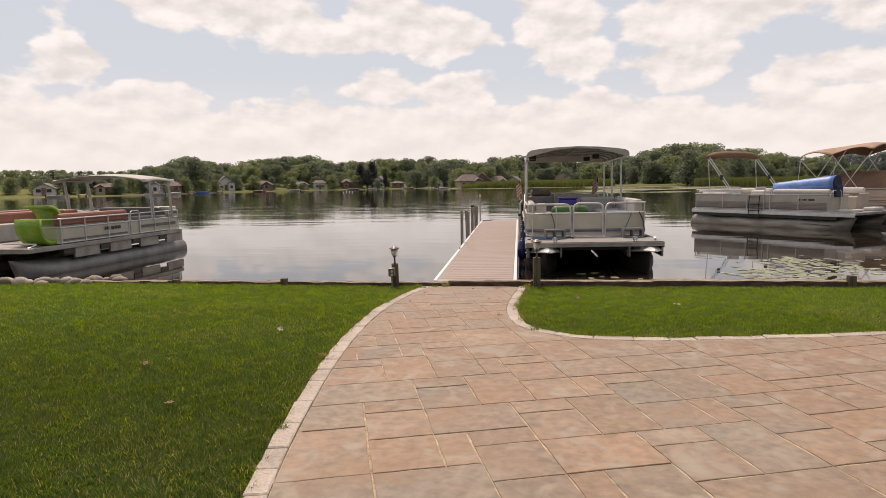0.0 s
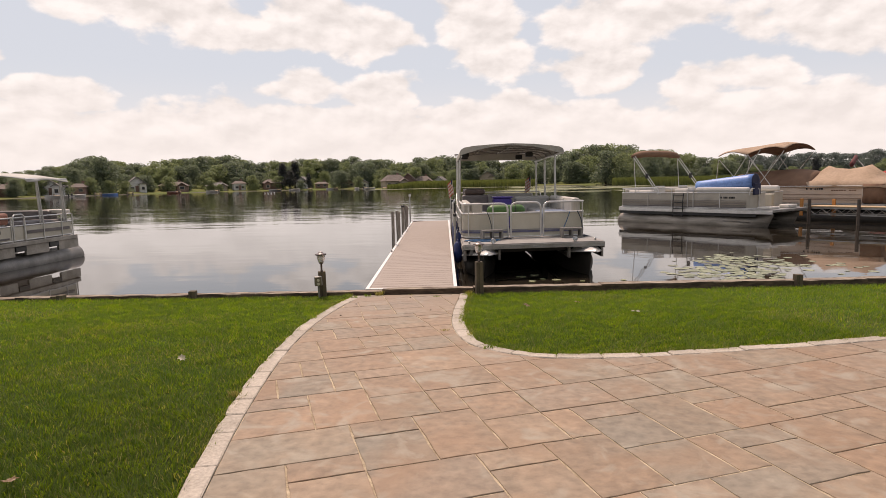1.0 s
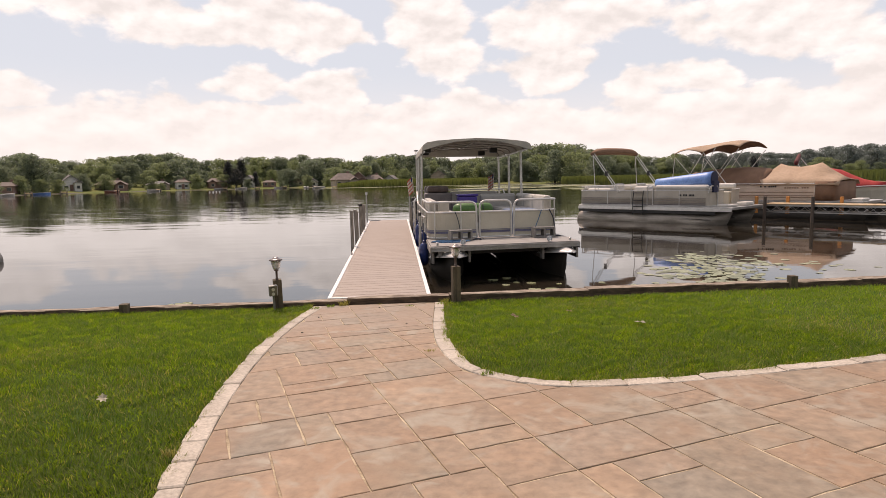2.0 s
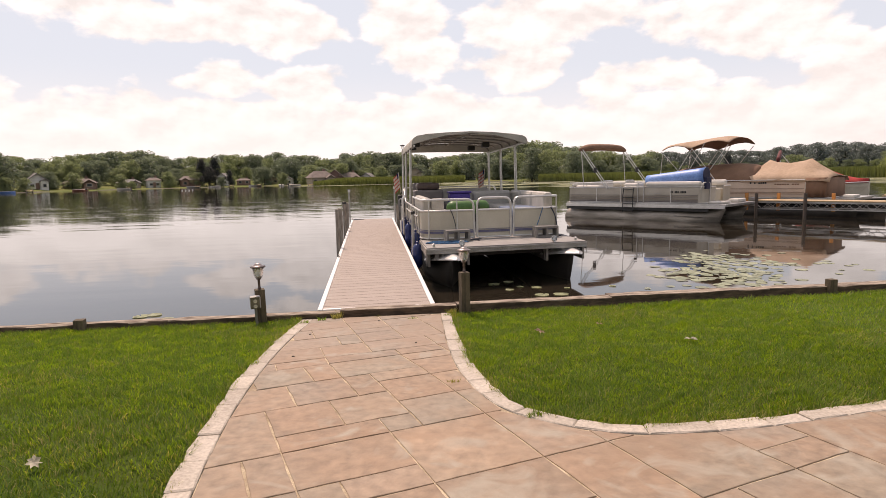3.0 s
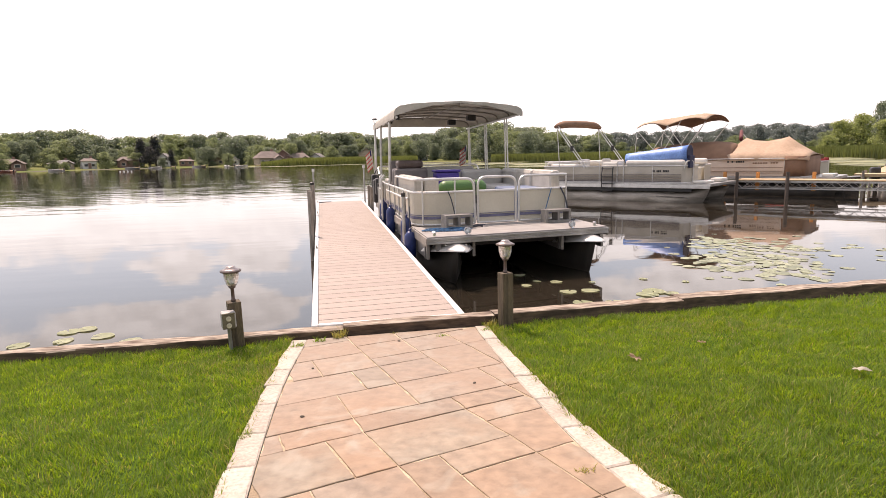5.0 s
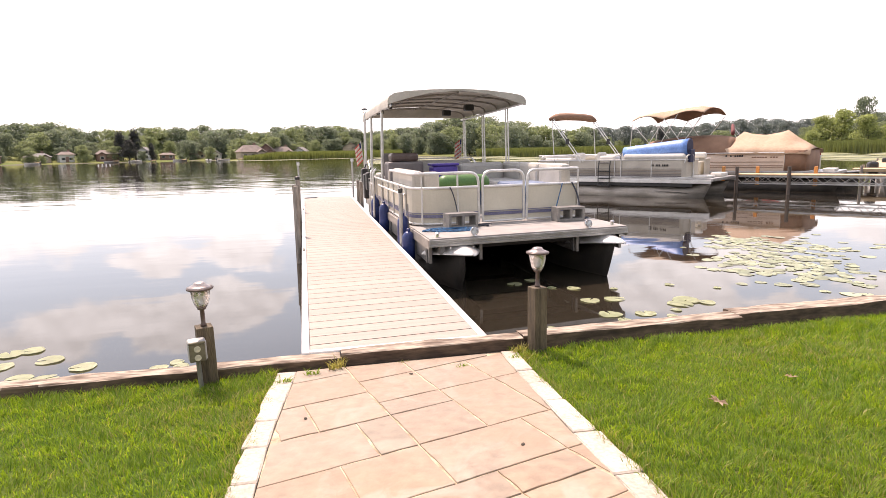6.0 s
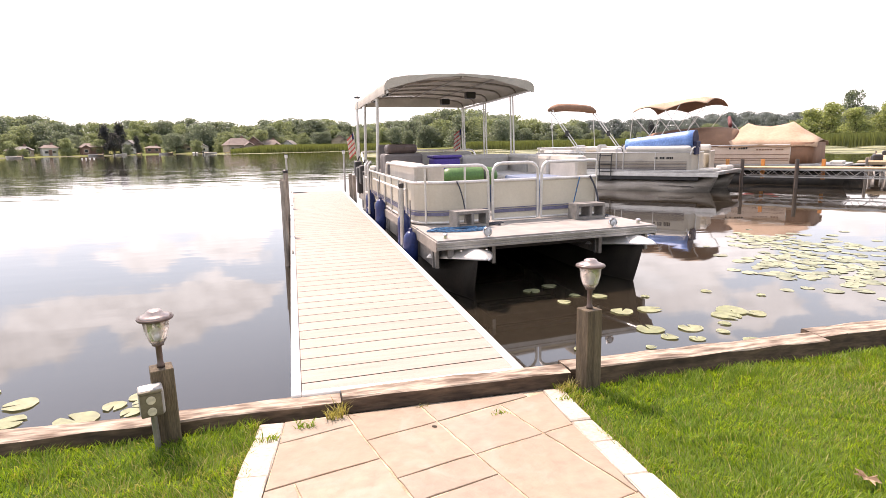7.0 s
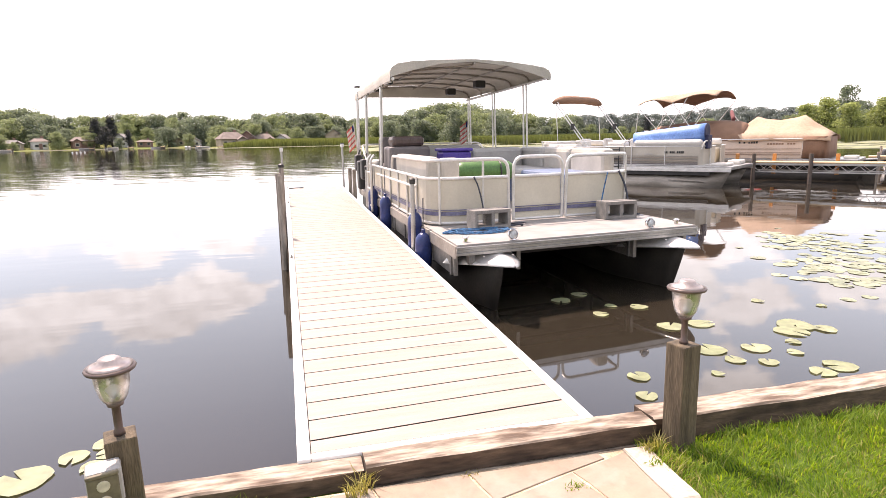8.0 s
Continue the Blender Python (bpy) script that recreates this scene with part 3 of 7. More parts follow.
def sheet(rows, thick=0.0, close=False):
    """A sheet through rows of points, given a thickness."""
    bm = bmesh.new()
    vs = [[bm.verts.new(p) for p in row] for row in rows]
    for a, b in zip(vs, vs[1:]):
        for j in range(len(a) - 1):
            bm.faces.new((a[j], a[j + 1], b[j + 1], b[j]))
    bmesh.ops.recalc_face_normals(bm, faces=bm.faces)
    if thick:
        bmesh.ops.solidify(bm, geom=list(bm.faces), thickness=thick)
    return bm


def loft(sections):
    """A closed skin through rings of equal length, capped."""
    bm = bmesh.new()
    rings = [[bm.verts.new(p) for p in s] for s in sections]
    n = len(rings[0])
    for a, b in zip(rings, rings[1:]):
        for j in range(n):
            bm.faces.new((a[j], a[(j + 1) % n], b[(j + 1) % n], b[j]))
    bm.faces.new(rings[0][::-1])
    bm.faces.new(rings[-1])
    bmesh.ops.recalc_face_normals(bm, faces=bm.faces)
    return bm


def cushion(x0, x1, y0, y1, z0, z1, r=0.04):
    return box(bmesh.new(), x0, x1, y0, y1, z0, z1, min(r, 0.45 * min(x1 - x0, y1 - y0, z1 - z0)))


def arrays_mesh(name, verts, faces, material):
    """A mesh straight from arrays; every face has the same number of corners."""
    me = bpy.data.meshes.new(name)
    verts, faces = np.asarray(verts, np.float32), np.asarray(faces, np.int32)
    k = faces.shape[1]
    me.vertices.add(len(verts))
    me.vertices.foreach_set("co", verts.ravel())
    me.loops.add(faces.size)
    me.loops.foreach_set("vertex_index", faces.ravel())
    me.polygons.add(len(faces))
    me.polygons.foreach_set("loop_start", np.arange(0, faces.size, k, dtype=np.int32))
    me.update(calc_edges=True)
    me.validate()
    me.materials.append(material)
    return me


def catmull(pts, steps=8):
    out = []
    p = [Vector(q) for q in pts]
    p = [p[0] * 2 - p[1]] + p + [p[-1] * 2 - p[-2]]
    for a, b, c, d in zip(p, p[1:], p[2:], p[3:]):
        for i in range(steps):
            t = i / steps
            out.append(0.5 * (2 * b + (c - a) * t + (2 * a - 5 * b + 4 * c - d) * t * t + (3 * b - 3 * c + d - a) * t ** 3))
    return out + [p[-2]]


# ---------------------------------------------------------------- the ground, the lake and the far shore
WATER_Z = -0.23


def smooth(a, b, v):
    t = max(0.0, min(1.0, (v - a) / (b - a)))
    return t * t * (3 - 2 * t)


def land(x, y):
    """Height of the near lawn and terrace."""
    return 0.02 + 0.02 * smooth(0.0, 1.0, -y) + 0.11 * smooth(0.2, 2.7, -y) + 0.03 * smooth(1.6, 5.0, abs(x - 0.6)) * smooth(0.0, 1.2, -y + 0.6)


def shore(az):
    """Distance to the far waterline along a bearing in degrees from +y, to the right."""
    pts = [(-75, 150), (-45, 165), (-34, 168), (-27, 212), (-20, 240), (-9, 250), (-5, 205), (2, 215), (12, 225), (30, 200), (45, 170), (75, 120)]
    for (a, ra), (b, rb) in zip(pts, pts[1:]):
        if a <= az <= b:
            return ra + (rb - ra) * (az - a) / (b - a)
    return 120


def far_land(x, y):
    r, az = math.hypot(x, y + 4), math.degrees(math.atan2(x, y + 4))
    d = r - shore(az)
    if d < 0:
        return max(-1.2, WATER_Z + 0.04 * d)
    return WATER_Z + 0.12 + 3.2 * smooth(2, 60, d) * (0.35 if -8 < az < 60 else 1.0) + 4.0 * smooth(60, 300, d) + 8.0 * smooth(300, 900, d)


def ground_sheet():
    def spread(a, b, step, far, growth):
        v = list(np.arange(a, b + 1e-6, step))
        s, hi, lo = step, v[-1], v[0]
        while hi < far:
            s *= growth
            hi, lo = hi + s, lo - s
            v.append(hi)
            v.insert(0, lo)
        return v

    xs = spread(-12.0, 12.0, 0.5, 2600.0, 1.13)
    ys = [-2400, -1500, -900, -500, -250, -120, -60, -30, -20] + list(np.arange(-14.0, -0.3, 0.4)) + [-0.3, -0.2, -0.1, -0.06]
    y, s = 0.0, 0.5
    while y < 2600:
        ys.append(y)
        y, s = y + s, min(s * 1.12, 9.0) if y < 420 else s * 1.15
    verts = [(x, y, land(x, y) - 0.004 if y < -0.07 else far_land(x, y) if y > 60 or abs(x) > 60 else -1.2) for y in ys for x in xs]
    n = len(xs)
    faces = [(j * n + i, j * n + i + 1, (j + 1) * n + i + 1, (j + 1) * n + i) for j in range(len(ys) - 1) for i in range(n - 1)]
    me = arrays_mesh("ground", verts, faces, LAWN)
    me.materials.append(BED)
    me.materials.append(FAR_LAWN)
    idx = []
    for f in faces:
        x = sum(verts[i][0] for i in f) / 4
        y = sum(verts[i][1] for i in f) / 4
        idx.append(0 if -30 < y < -0.06 else 1 if sum(verts[i][2] for i in f) / 4 < WATER_Z else 2)
    me.polygons.foreach_set("material_index", idx)
    return tagged(new("ground", me), "mown green lawn running down to the lake", "ground", kind="structure")


ground_sheet()
bm = bmesh.new()
bm.faces.new([bm.verts.new(p) for p in ((-2500, 0.02, WATER_Z), (2500, 0.02, WATER_Z), (2500, 900, WATER_Z), (-2500, 900, WATER_Z))])
tagged(part("water", bm, WATER), "calm dark lake water that mirrors sky and trees", "lake", kind="structure")

# ---------------------------------------------------------------- the terrace
LEFT_EDGE = catmull([(1.35, -11.5, 0), (0.95, -9.2, 0), (0.52, -7.6, 0), (0.17, -6.28, 0), (-0.04, -5.0, 0), (-0.14, -4.1, 0), (-0.19, -3.3, 0), (-0.19, -2.6, 0), (-0.14, -1.3, 0), (-0.03, -0.15, 0)])
RIGHT_EDGE = catmull([(1.25, -0.15, 0), (1.19, -0.93, 0), (1.14, -1.6, 0), (1.12, -2.4, 0), (1.22, -3.0, 0), (1.43, -3.3, 0), (1.76, -3.5, 0), (2.13, -3.55, 0), (2.6, -3.53, 0), (3.1, -3.47, 0),
                      (3.8, -3.39, 0), (4.5, -3.28, 0), (6.0, -3.0, 0), (9.5, -2.2, 0)])
OUTLINE = LEFT_EDGE + RIGHT_EDGE + [Vector((9.5, -11.5, 0))]


def inside(p, poly):
    c = False
    for a, b in zip(poly, poly[1:] + poly[:1]):
        if (a.y > p.y) != (b.y > p.y) and p.x < (b.x - a.x) * (p.y - a.y) / (b.y - a.y) + a.x:
            c = not c
    return c


def nearest(p, line):
    best = None
    for a, b in zip(line, line[1:]):
        ab = b - a
        t = max(0.0, min(1.0, (p - a).dot(ab) / ab.length_squared))
        q = a + ab * t
        d = (p - q).length
        if best is None or d < best[0]:
            best = (d, q, ab.normalized())
    return best


def clip(poly, q, n):
    """Keeps the part of a flat polygon on the side of q that n points to."""
    out = []
    for a, b in zip(poly, poly[1:] + poly[:1]):
        da, db = (a - q).dot(n), (b - q).dot(n)
        if da >= 0:
            out.append(a)
        if (da >= 0) != (db >= 0):
            out.append(a + (b - a) * (da / (da - db)))
    return out


def slab_mesh(name, poly, top, thick, bevel=0.008):
    """A flat stone with a chamfered rim, over a polygon."""
    bm = bmesh.new()
    c = sum(poly, Vector()) / len(poly)
    lo = [bm.verts.new((p.x, p.y, land(p.x, p.y) + top - thick)) for p in poly]
    mid = [bm.verts.new((p.x, p.y, land(p.x, p.y) + top - bevel)) for p in poly]
    hi = []
    for p in poly:
        d = (c - p).normalized() * bevel * 1.4
        q = p + d
        hi.append(bm.verts.new((q.x, q.y, land(q.x, q.y) + top)))
    n = len(poly)
    for a, b in ((lo, mid), (mid, hi)):
        for j in range(n):
            bm.faces.new((a[j], a[(j + 1) % n], b[(j + 1) % n], b[j]))
    bm.faces.new(hi)
    return bm


def terrace():
    bm = bmesh.new()
    vs = [bm.verts.new((p.x, p.y, 0)) for p in OUTLINE]
    bm.faces.new(vs)
    bmesh.ops.triangulate(bm, faces=bm.faces)
    bmesh.ops.bisect_plane(bm, geom=list(bm.verts) + list(bm.edges) + list(bm.faces), plane_co=(0, -2.7, 0), plane_no=(0, 1, 0))
    for k in range(1, 7):
        bmesh.ops.bisect_plane(bm, geom=list(bm.verts) + list(bm.edges) + list(bm.faces), plane_co=(0, -0.2 - 0.35 * k, 0), plane_no=(0, 1, 0))
    for k in range(1, 8):
        bmesh.ops.bisect_plane(bm, geom=list(bm.verts) + list(bm.edges) + list(bm.faces), plane_co=(k, 0, 0), plane_no=(1, 0, 0))
    for v in bm.verts:
        v.co.z = land(v.co.x, v.co.y) + 0.0190
    bmesh.ops.recalc_face_normals(bm, faces=bm.faces)
    pav = part("pavement", bm, MORTAR)
    if pav.data.polygons[0].normal.z < 0:
        pav.data.flip_normals()
    return tagged(pav, "terrace of tan and grey sandstone slabs with sandy joints", "pavement", kind="structure")


TERRACE = terrace()


# ---------------------------------------------------------------- the timber edge of the lawn
EDGING = thing("timber_edging", pose(0, 0, 0), "edging of weathered grey-brown landscape timbers along the lake", "edging", kind="structure")


def timber(name, x0, x1, y0, y1, z0, z1, seed, label=""):
    rnd = random.Random(seed)
    rings = []
    k = max(2, int((x1 - x0) / 0.18))
    for i in range(k + 1):
        x = x0 + (x1 - x0) * i / k
        j = lambda s=0.006: rnd.uniform(-s, s)
        c = 0.007
        rings.append([(x, y0 + j(), z0), (x, y0 + j(), z1 - c + j()), (x, y0 + c + j(), z1 + j()), (x, y1 - c + j(), z1 + j()), (x, y1 + j(), z1 - c + j()), (x, y1 + j(), z0)])
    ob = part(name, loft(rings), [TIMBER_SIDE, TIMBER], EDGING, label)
    # upward faces get the pale weathered wood, all others the shade-darkened one
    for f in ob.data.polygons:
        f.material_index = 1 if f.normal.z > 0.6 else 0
    return ob


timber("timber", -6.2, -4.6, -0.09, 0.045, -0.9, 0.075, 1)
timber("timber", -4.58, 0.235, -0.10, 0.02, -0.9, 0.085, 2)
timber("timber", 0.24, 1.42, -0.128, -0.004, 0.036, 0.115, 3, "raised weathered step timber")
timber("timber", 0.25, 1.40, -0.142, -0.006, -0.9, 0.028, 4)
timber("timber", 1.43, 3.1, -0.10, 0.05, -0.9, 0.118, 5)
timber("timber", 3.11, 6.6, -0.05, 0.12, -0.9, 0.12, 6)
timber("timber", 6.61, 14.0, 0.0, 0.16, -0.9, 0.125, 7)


# ---------------------------------------------------------------- the dock
DOCK_L, DOCK_W = 11.67, 1.22
DOCK = thing("dock", pose(0, 0.004, 0.1, 0.88, 0, 0), "long straight dock of tan composite boards with white edging", "dock")


def dock():
    pitch, edge = 0.175, 0.05
    for x0 in (0.0, DOCK_W - edge):
        part("edge_trim", boxed(x0, x0 + edge, 0, DOCK_L, -0.14, 0.004, 0.006), WHITE_TRIM, DOCK, "white edge trim")
    part("edge_trim", boxed(edge + 0.002, DOCK_W - edge - 0.002, 0, 0.045, -0.14, 0.003, 0.006), WHITE_TRIM, DOCK, "white edge trim")
    for x in (0.1, 0.58, 1.06):
        part("stringer", boxed(x, x + 0.05, 0.09, DOCK_L - 0.05, -0.16, -0.047), ALU_DARK, DOCK)

    def board(depth, square_front=False):
        """A board laid a little aslant between the edge trims."""
        bm = boxed(edge + 0.003, DOCK_W - edge - 0.003, 0, depth, -0.045, 0.0, 0.0015)
        for v in bm.verts:
            if v.co.y > depth / 2 or not square_front:
                v.co.y += 0.06 * (v.co.x - 0.61)
        ob = part("board", bm, [DECK, GAP_SHADE], DOCK)
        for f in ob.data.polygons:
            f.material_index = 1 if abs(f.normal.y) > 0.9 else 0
        return ob

    board(0.123, True).location.y = 0.048
    y, first = 0.181, None
    while y + pitch < DOCK_L - 0.04:
        if first is None:
            ob = first = board(pitch - 0.0075)
        else:
            ob = new("board", first.data)
            ob.parent = DOCK
        ob.location.y = y
        y += pitch


dock()


# ---------------------------------------------------------------- pieces that the boats share
def pontoon(x, length, r=0.3, zc=0.13, nose=0.95, tip=0.50, start=-0.13):
    """A round float whose bow narrows to a raised tip."""
    secs, n = [], 20
    ring = lambda w, y, c, h: [(x + w * math.cos(2 * math.pi * j / n), y, c + h * math.sin(2 * math.pi * j / n)) for j in range(n)]
    for i in range(11):
        t = i / 10
        k = math.sin(t * math.pi / 2)
        top, bot = tip + (zc + r - tip) * t, zc - r + 0.10 * (1 - t) ** 2
        rake = 0.42 * (1 - t)
        secs.append([(p[0], p[1] + rake * (top - p[2]), p[2]) for p in ring(0.010 + (r - 0.010) * k ** 1.1, start + nose * t, (top + bot) / 2, (top - bot) / 2)])
    for y in (start + nose + 0.6, length * 0.5, length - 0.1):
        secs.append(ring(r, y, zc, r))
    secs.append(ring(r * 0.75, length, zc, r * 0.75))
    return loft(secs)


def wall_along(plan, z0, z1, thick=0.018):
    """An upright sheet over a line in plan."""
    return sheet([[(p.x, p.y, z0) for p in plan], [(p.x, p.y, z1) for p in plan]], thick)


def at_height(plan, z):
    return [(p.x, p.y, z) for p in plan]


def fat_roll(a, b, r, flat=1.0, n=14):
    """A soft roll with rounded ends."""
    a, b = Vector(a), Vector(b)
    k = 5
    ts = [0.5 - 0.5 * math.cos(math.pi * i / (2 * k)) for i in range(k)]
    end = min(0.3, r / (b - a).length)
    pts, rs = [], []
    for i in range(k + 1):
        s = i / k
        pts.append(a + (b - a) * end * (1 - math.cos(s * math.pi / 2)))
        rs.append(r * max(0.08, math.sin(s * math.pi / 2)))
    for i in range(k + 1):
        s = 1 - i / k
        pts.append(b - (b - a) * end * (1 - math.cos(s * math.pi / 2)))
        rs.append(r * max(0.08, math.sin(s * math.pi / 2)))
    return tube(bmesh.new(), pts, rs, n)


def flag(parent, x, y, z, lean=0.0):
    """A small striped flag on a thin staff, hanging in folds."""
    root = thing("flag", parent.matrix_world @ pose(x, y, z, 0, lean, 0), "small red and white striped flag hanging on a thin staff", "flag", "flags at the stern")
    part("staff", tubed([(0, 0, 0), (0, 0, 0.62)], 0.008, 6), VINYL_WHITE, root)
    bm = bmesh.new()
    nx, nz = 13, 12
    vs = [[bm.verts.new((-0.004 - 0.012 * i, 0.018 * math.sin(i * 1.1) + 0.008 * math.sin(j), 0.60 - 0.030 * j - 0.010 * i)) for i in range(nx)] for j in range(nz + 2)]
    for j in range(nz + 1):
        for i in range(nx - 1):
            f = bm.faces.new((vs[j][i], vs[j][i + 1], vs[j + 1][i + 1], vs[j + 1][i]))
            f.material_index = 2 if (i < 3 and j < 4) else 0 if j % 3 == 0 else 1
    bmesh.ops.solidify(bm, geom=list(bm.faces), thickness=0.003)
    part("cloth", bm, [FLAG_RED, VINYL_WHITE, FLAG_BLUE], root, "striped cloth with a blue corner")
    return root


def bars(parent, x, y0, y1, z0, z1, count, material, name="lettering", side=-1):
    """A row of short bars in place of writing, on a side facing -x or +x."""
    bm = bmesh.new()
    w = (y1 - y0) / count
    rnd = random.Random(count * 7)
    for i in range(count):
        if rnd.random() < 0.15:
            continue
        xs = (x - 0.004, x) if side < 0 else (x, x + 0.004)
        box(bm, *xs, y0 + i * w + w * 0.12, y0 + (i + 1) * w - w * 0.12, z0, z1)
    return tagged(part(name, bm, material, parent), kind="stuff")


# ---------------------------------------------------------------- the moored boat by the dock
MAIN = thing("pontoon_boat", pose(2.56, 2.40, WATER_Z, 0, 0, 0), "cream pontoon boat with grey canopy moored beside the dock", "boat")


def skewed(x, y):
    """The boat's bow, fence and canopy run a little aslant to its sides."""
    return y + 0.12 * (x + 1.17)


def main_boat():
    aslant = Matrix(((1, 0, 0, 0), (0.12, 1, 0, 0.1404), (0, 0, 1, 0), (0, 0, 0, 1)))

    def P(name, bm, m, label="", smooth=False):
        bmesh.ops.transform(bm, matrix=aslant, verts=bm.verts)
        return part(name, bm, m, MAIN, label, smooth)

    for x in (-0.82, 1.10):
        P("pontoon", pontoon(x, 7.4, nose=1.3, start=0.10, tip=0.44), ALU_SHADE, "metal pontoon coloured dark for shade", True)
        # pointed splash plate, folded over the bow of the float
        rows = []
        for i in range(11):
            t = i / 10
            w = 0.012 + 0.36 * t ** 0.75
            rows.append([(x + 0.05 * (1 - t) + w * (j - 6) / 6, -0.05 + 0.80 * t, 0.452 - 0.02 * t + (0.015 + 0.085 * t ** 0.6) * (1 - (abs(j - 6) / 6) ** 2.2) - 0.05 * t * (abs(j - 6) / 6) ** 4 + 0.006 * math.sin(5 * t + j)) for j in range(13)])
        plate = P("splash_plate", sheet(rows, 0.006), RAIL, "pale pointed splash plate", True)
        for k in (-1, 1):
            rivet = part("rivet", lathe([(0.011, 0.0), (0.009, 0.006), (0.004, 0.008)], 8), ALU, plate)
            rivet.location = (x + 0.13 * k, skewed(x, 0.22), 0.506)
        P("float_bracket", boxed(x - 0.33, x - 0.29, 0.5, 7.0, 0.30, 0.485, 0.004), ALU_DULL)
        P("float_bracket", boxed(x + 0.29, x + 0.33, 0.5, 7.0, 0.30, 0.485, 0.004), ALU_DULL)
        for k in range(9):
            P("bracket_rib", boxed(x - 0.345, x - 0.332, 0.56 + 0.72 * k, 0.60 + 0.72 * k, 0.30, 0.485, 0.003), ALU_DARK)
    # platform at the bow
    P("bow_platform", boxed(-1.17, 1.385, 0.31, 1.46, 0.585, 0.612, 0.003), PLATFORM, "pale grey bow platform")
    for k in range(3):
        z = 0.520 + 0.026 * k
        out = 0.010 if k % 2 else 0.016
        P("edge_strip", boxed(-1.185, 1.395, 0.31 - out - 0.012, 0.31 - out, z, z + 0.024, 0.002), ALU)
    P("edge_strip", boxed(-1.19, -1.172, 0.31, 7.2, 0.49, 0.60, 0.003), ALU_DULL)
    P("edge_strip", boxed(1.387, 1.405, 0.31, 7.2, 0.49, 0.60, 0.003), ALU_DULL)
    P("deck", boxed(-1.17, 1.385, 1.47, 7.2, 0.50, 0.606, 0.004), PLATFORM)
    # beams and bow brackets are coloured dark for the shade below the platform
    for y in (0.6, 1.6, 2.8, 4.0, 5.2, 6.4):
        P("cross_beam", boxed(-1.12, 1.34, y, y + 0.08, 0.43, 0.49), ALU_SHADE)
    for x in (-1.02, 1.20):
        P("bow_bracket", boxed(x - 0.03, x + 0.03, 0.36, 0.44, 0.42, 0.518, 0.004), ALU_DARK)
    for x, y in ((-0.635, 0.335), (0.86, 0.345)):
        lamp = part("bow_light", lathe([(0.016, -0.05), (0.036, -0.045), (0.047, -0.012), (0.049, 0.0), (0.044, 0.003)], 18), CHROME, MAIN, "round chrome bow light", True)
        lamp.matrix_local = pose(x, skewed(x, y), 0.665, 78, 0, 0)
        part("lens", lathe([(0.043, 0.003), (0.036, 0.012), (0.016, 0.018)], 18), LAMP_GLASS, lamp, "clear ribbed lens", True)
        part("bracket", boxed(-0.012, 0.012, -0.054, -0.046, -0.02, 0.02), CHROME, lamp)
    for x, y in ((-1.06, 0.42), (1.26, 0.46)):
        cl = part("cleat", lathe([(0.022, 0), (0.020, 0.03), (0.03, 0.045), (0.012, 0.056)], 10), CHROME, MAIN, "small chrome cleat")
        cl.location = (x, skewed(x, y), 0.613)
    # fence: panels over lines in plan
    yf = 1.42
    left = rounded([(-1.15, 6.9, 0), (-1.15, yf, 0), (-0.25, yf, 0)], 0.42, 8)
    right = rounded([(0.45, yf, 0), (1.27, yf, 0), (1.27, 6.9, 0)], 0.10, 5)
    gate = [Vector((-0.18, yf, 0)), Vector((0.38, yf, 0))]
    for nm, plan_ in (("panel", left), ("panel", right), ("gate_panel", gate)):
        P(nm, wall_along(plan_, 0.635, 1.085), PANEL, "cream fence panel")
        off = []
        for a, p, b in zip([plan_[0]] + plan_[:-1], plan_, plan_[1:] + [plan_[-1]]):
            d = (b - a).normalized()
            nrm = Vector((d.y, -d.x, 0))
            if nm == "panel" and plan_ is left or nm != "panel":
                nrm = nrm if nrm.y < 0 or nrm.x < 0 else -nrm
            elif nrm.x < 0 or nrm.y > 0.3:
                nrm = -nrm
            off.append(p + nrm * 0.012)
        P("stripe", wall_along(off, 0.715, 0.755, 0.006), STRIPE, "blue-grey stripe")
        P("stripe", wall_along(off, 0.767, 0.776, 0.006), STRIPE)
        P("rail", tube(bmesh.new(), at_height(plan_, 1.097), 0.018), RAIL)
        P("rail", tube(bmesh.new(), at_height(plan_, 0.635), 0.016), RAIL)
    P("top_rail", tubed([(-1.15, 3.6, 1.09), (-1.15, 3.55, 1.285), (-1.15, yf, 1.285), (-0.26, yf, 1.285), (-0.25, yf, 0.63)], 0.019, 8, 0.13), RAIL)
    P("gate_hoop", tubed([(-0.20, yf - 0.01, 0.63), (-0.20, yf - 0.01, 1.30), (0.40, yf - 0.01, 1.30), (0.40, yf - 0.01, 0.63)], 0.019, 8, 0.13), RAIL)
    P("top_rail", tubed([(0.45, yf, 0.63), (0.46, yf, 1.30), (1.27, yf, 1.30), (1.27, 2.3, 1.285), (1.27, 2.35, 1.10)], 0.019, 8, 0.12), RAIL)
    for x in (-1.03, -0.55, 1.24):
        P("rail_post", tubed([(x, yf + (0.03 if x < -1 else 0), 0.63), (x, yf + (0.03 if x < -1 else 0), 1.285)], 0.013, 6), RAIL)
    for y in (1.95, 2.5, 3.1, 3.7, 4.5, 5.3, 6.1, 6.85):
        for s in (-1.163, 1.282):
            P("rail_post", tubed([(s, y, 0.60), (s, y, 1.10)], 0.014, 6), RAIL)
    # an outer grab rail on the dock side
    P("grab_rail", tubed([(-1.18, 1.9, 1.0), (-1.21, 2.0, 1.0), (-1.21, 4.6, 1.0), (-1.18, 4.7, 1.0)], 0.016, 8, 0.05), RAIL)
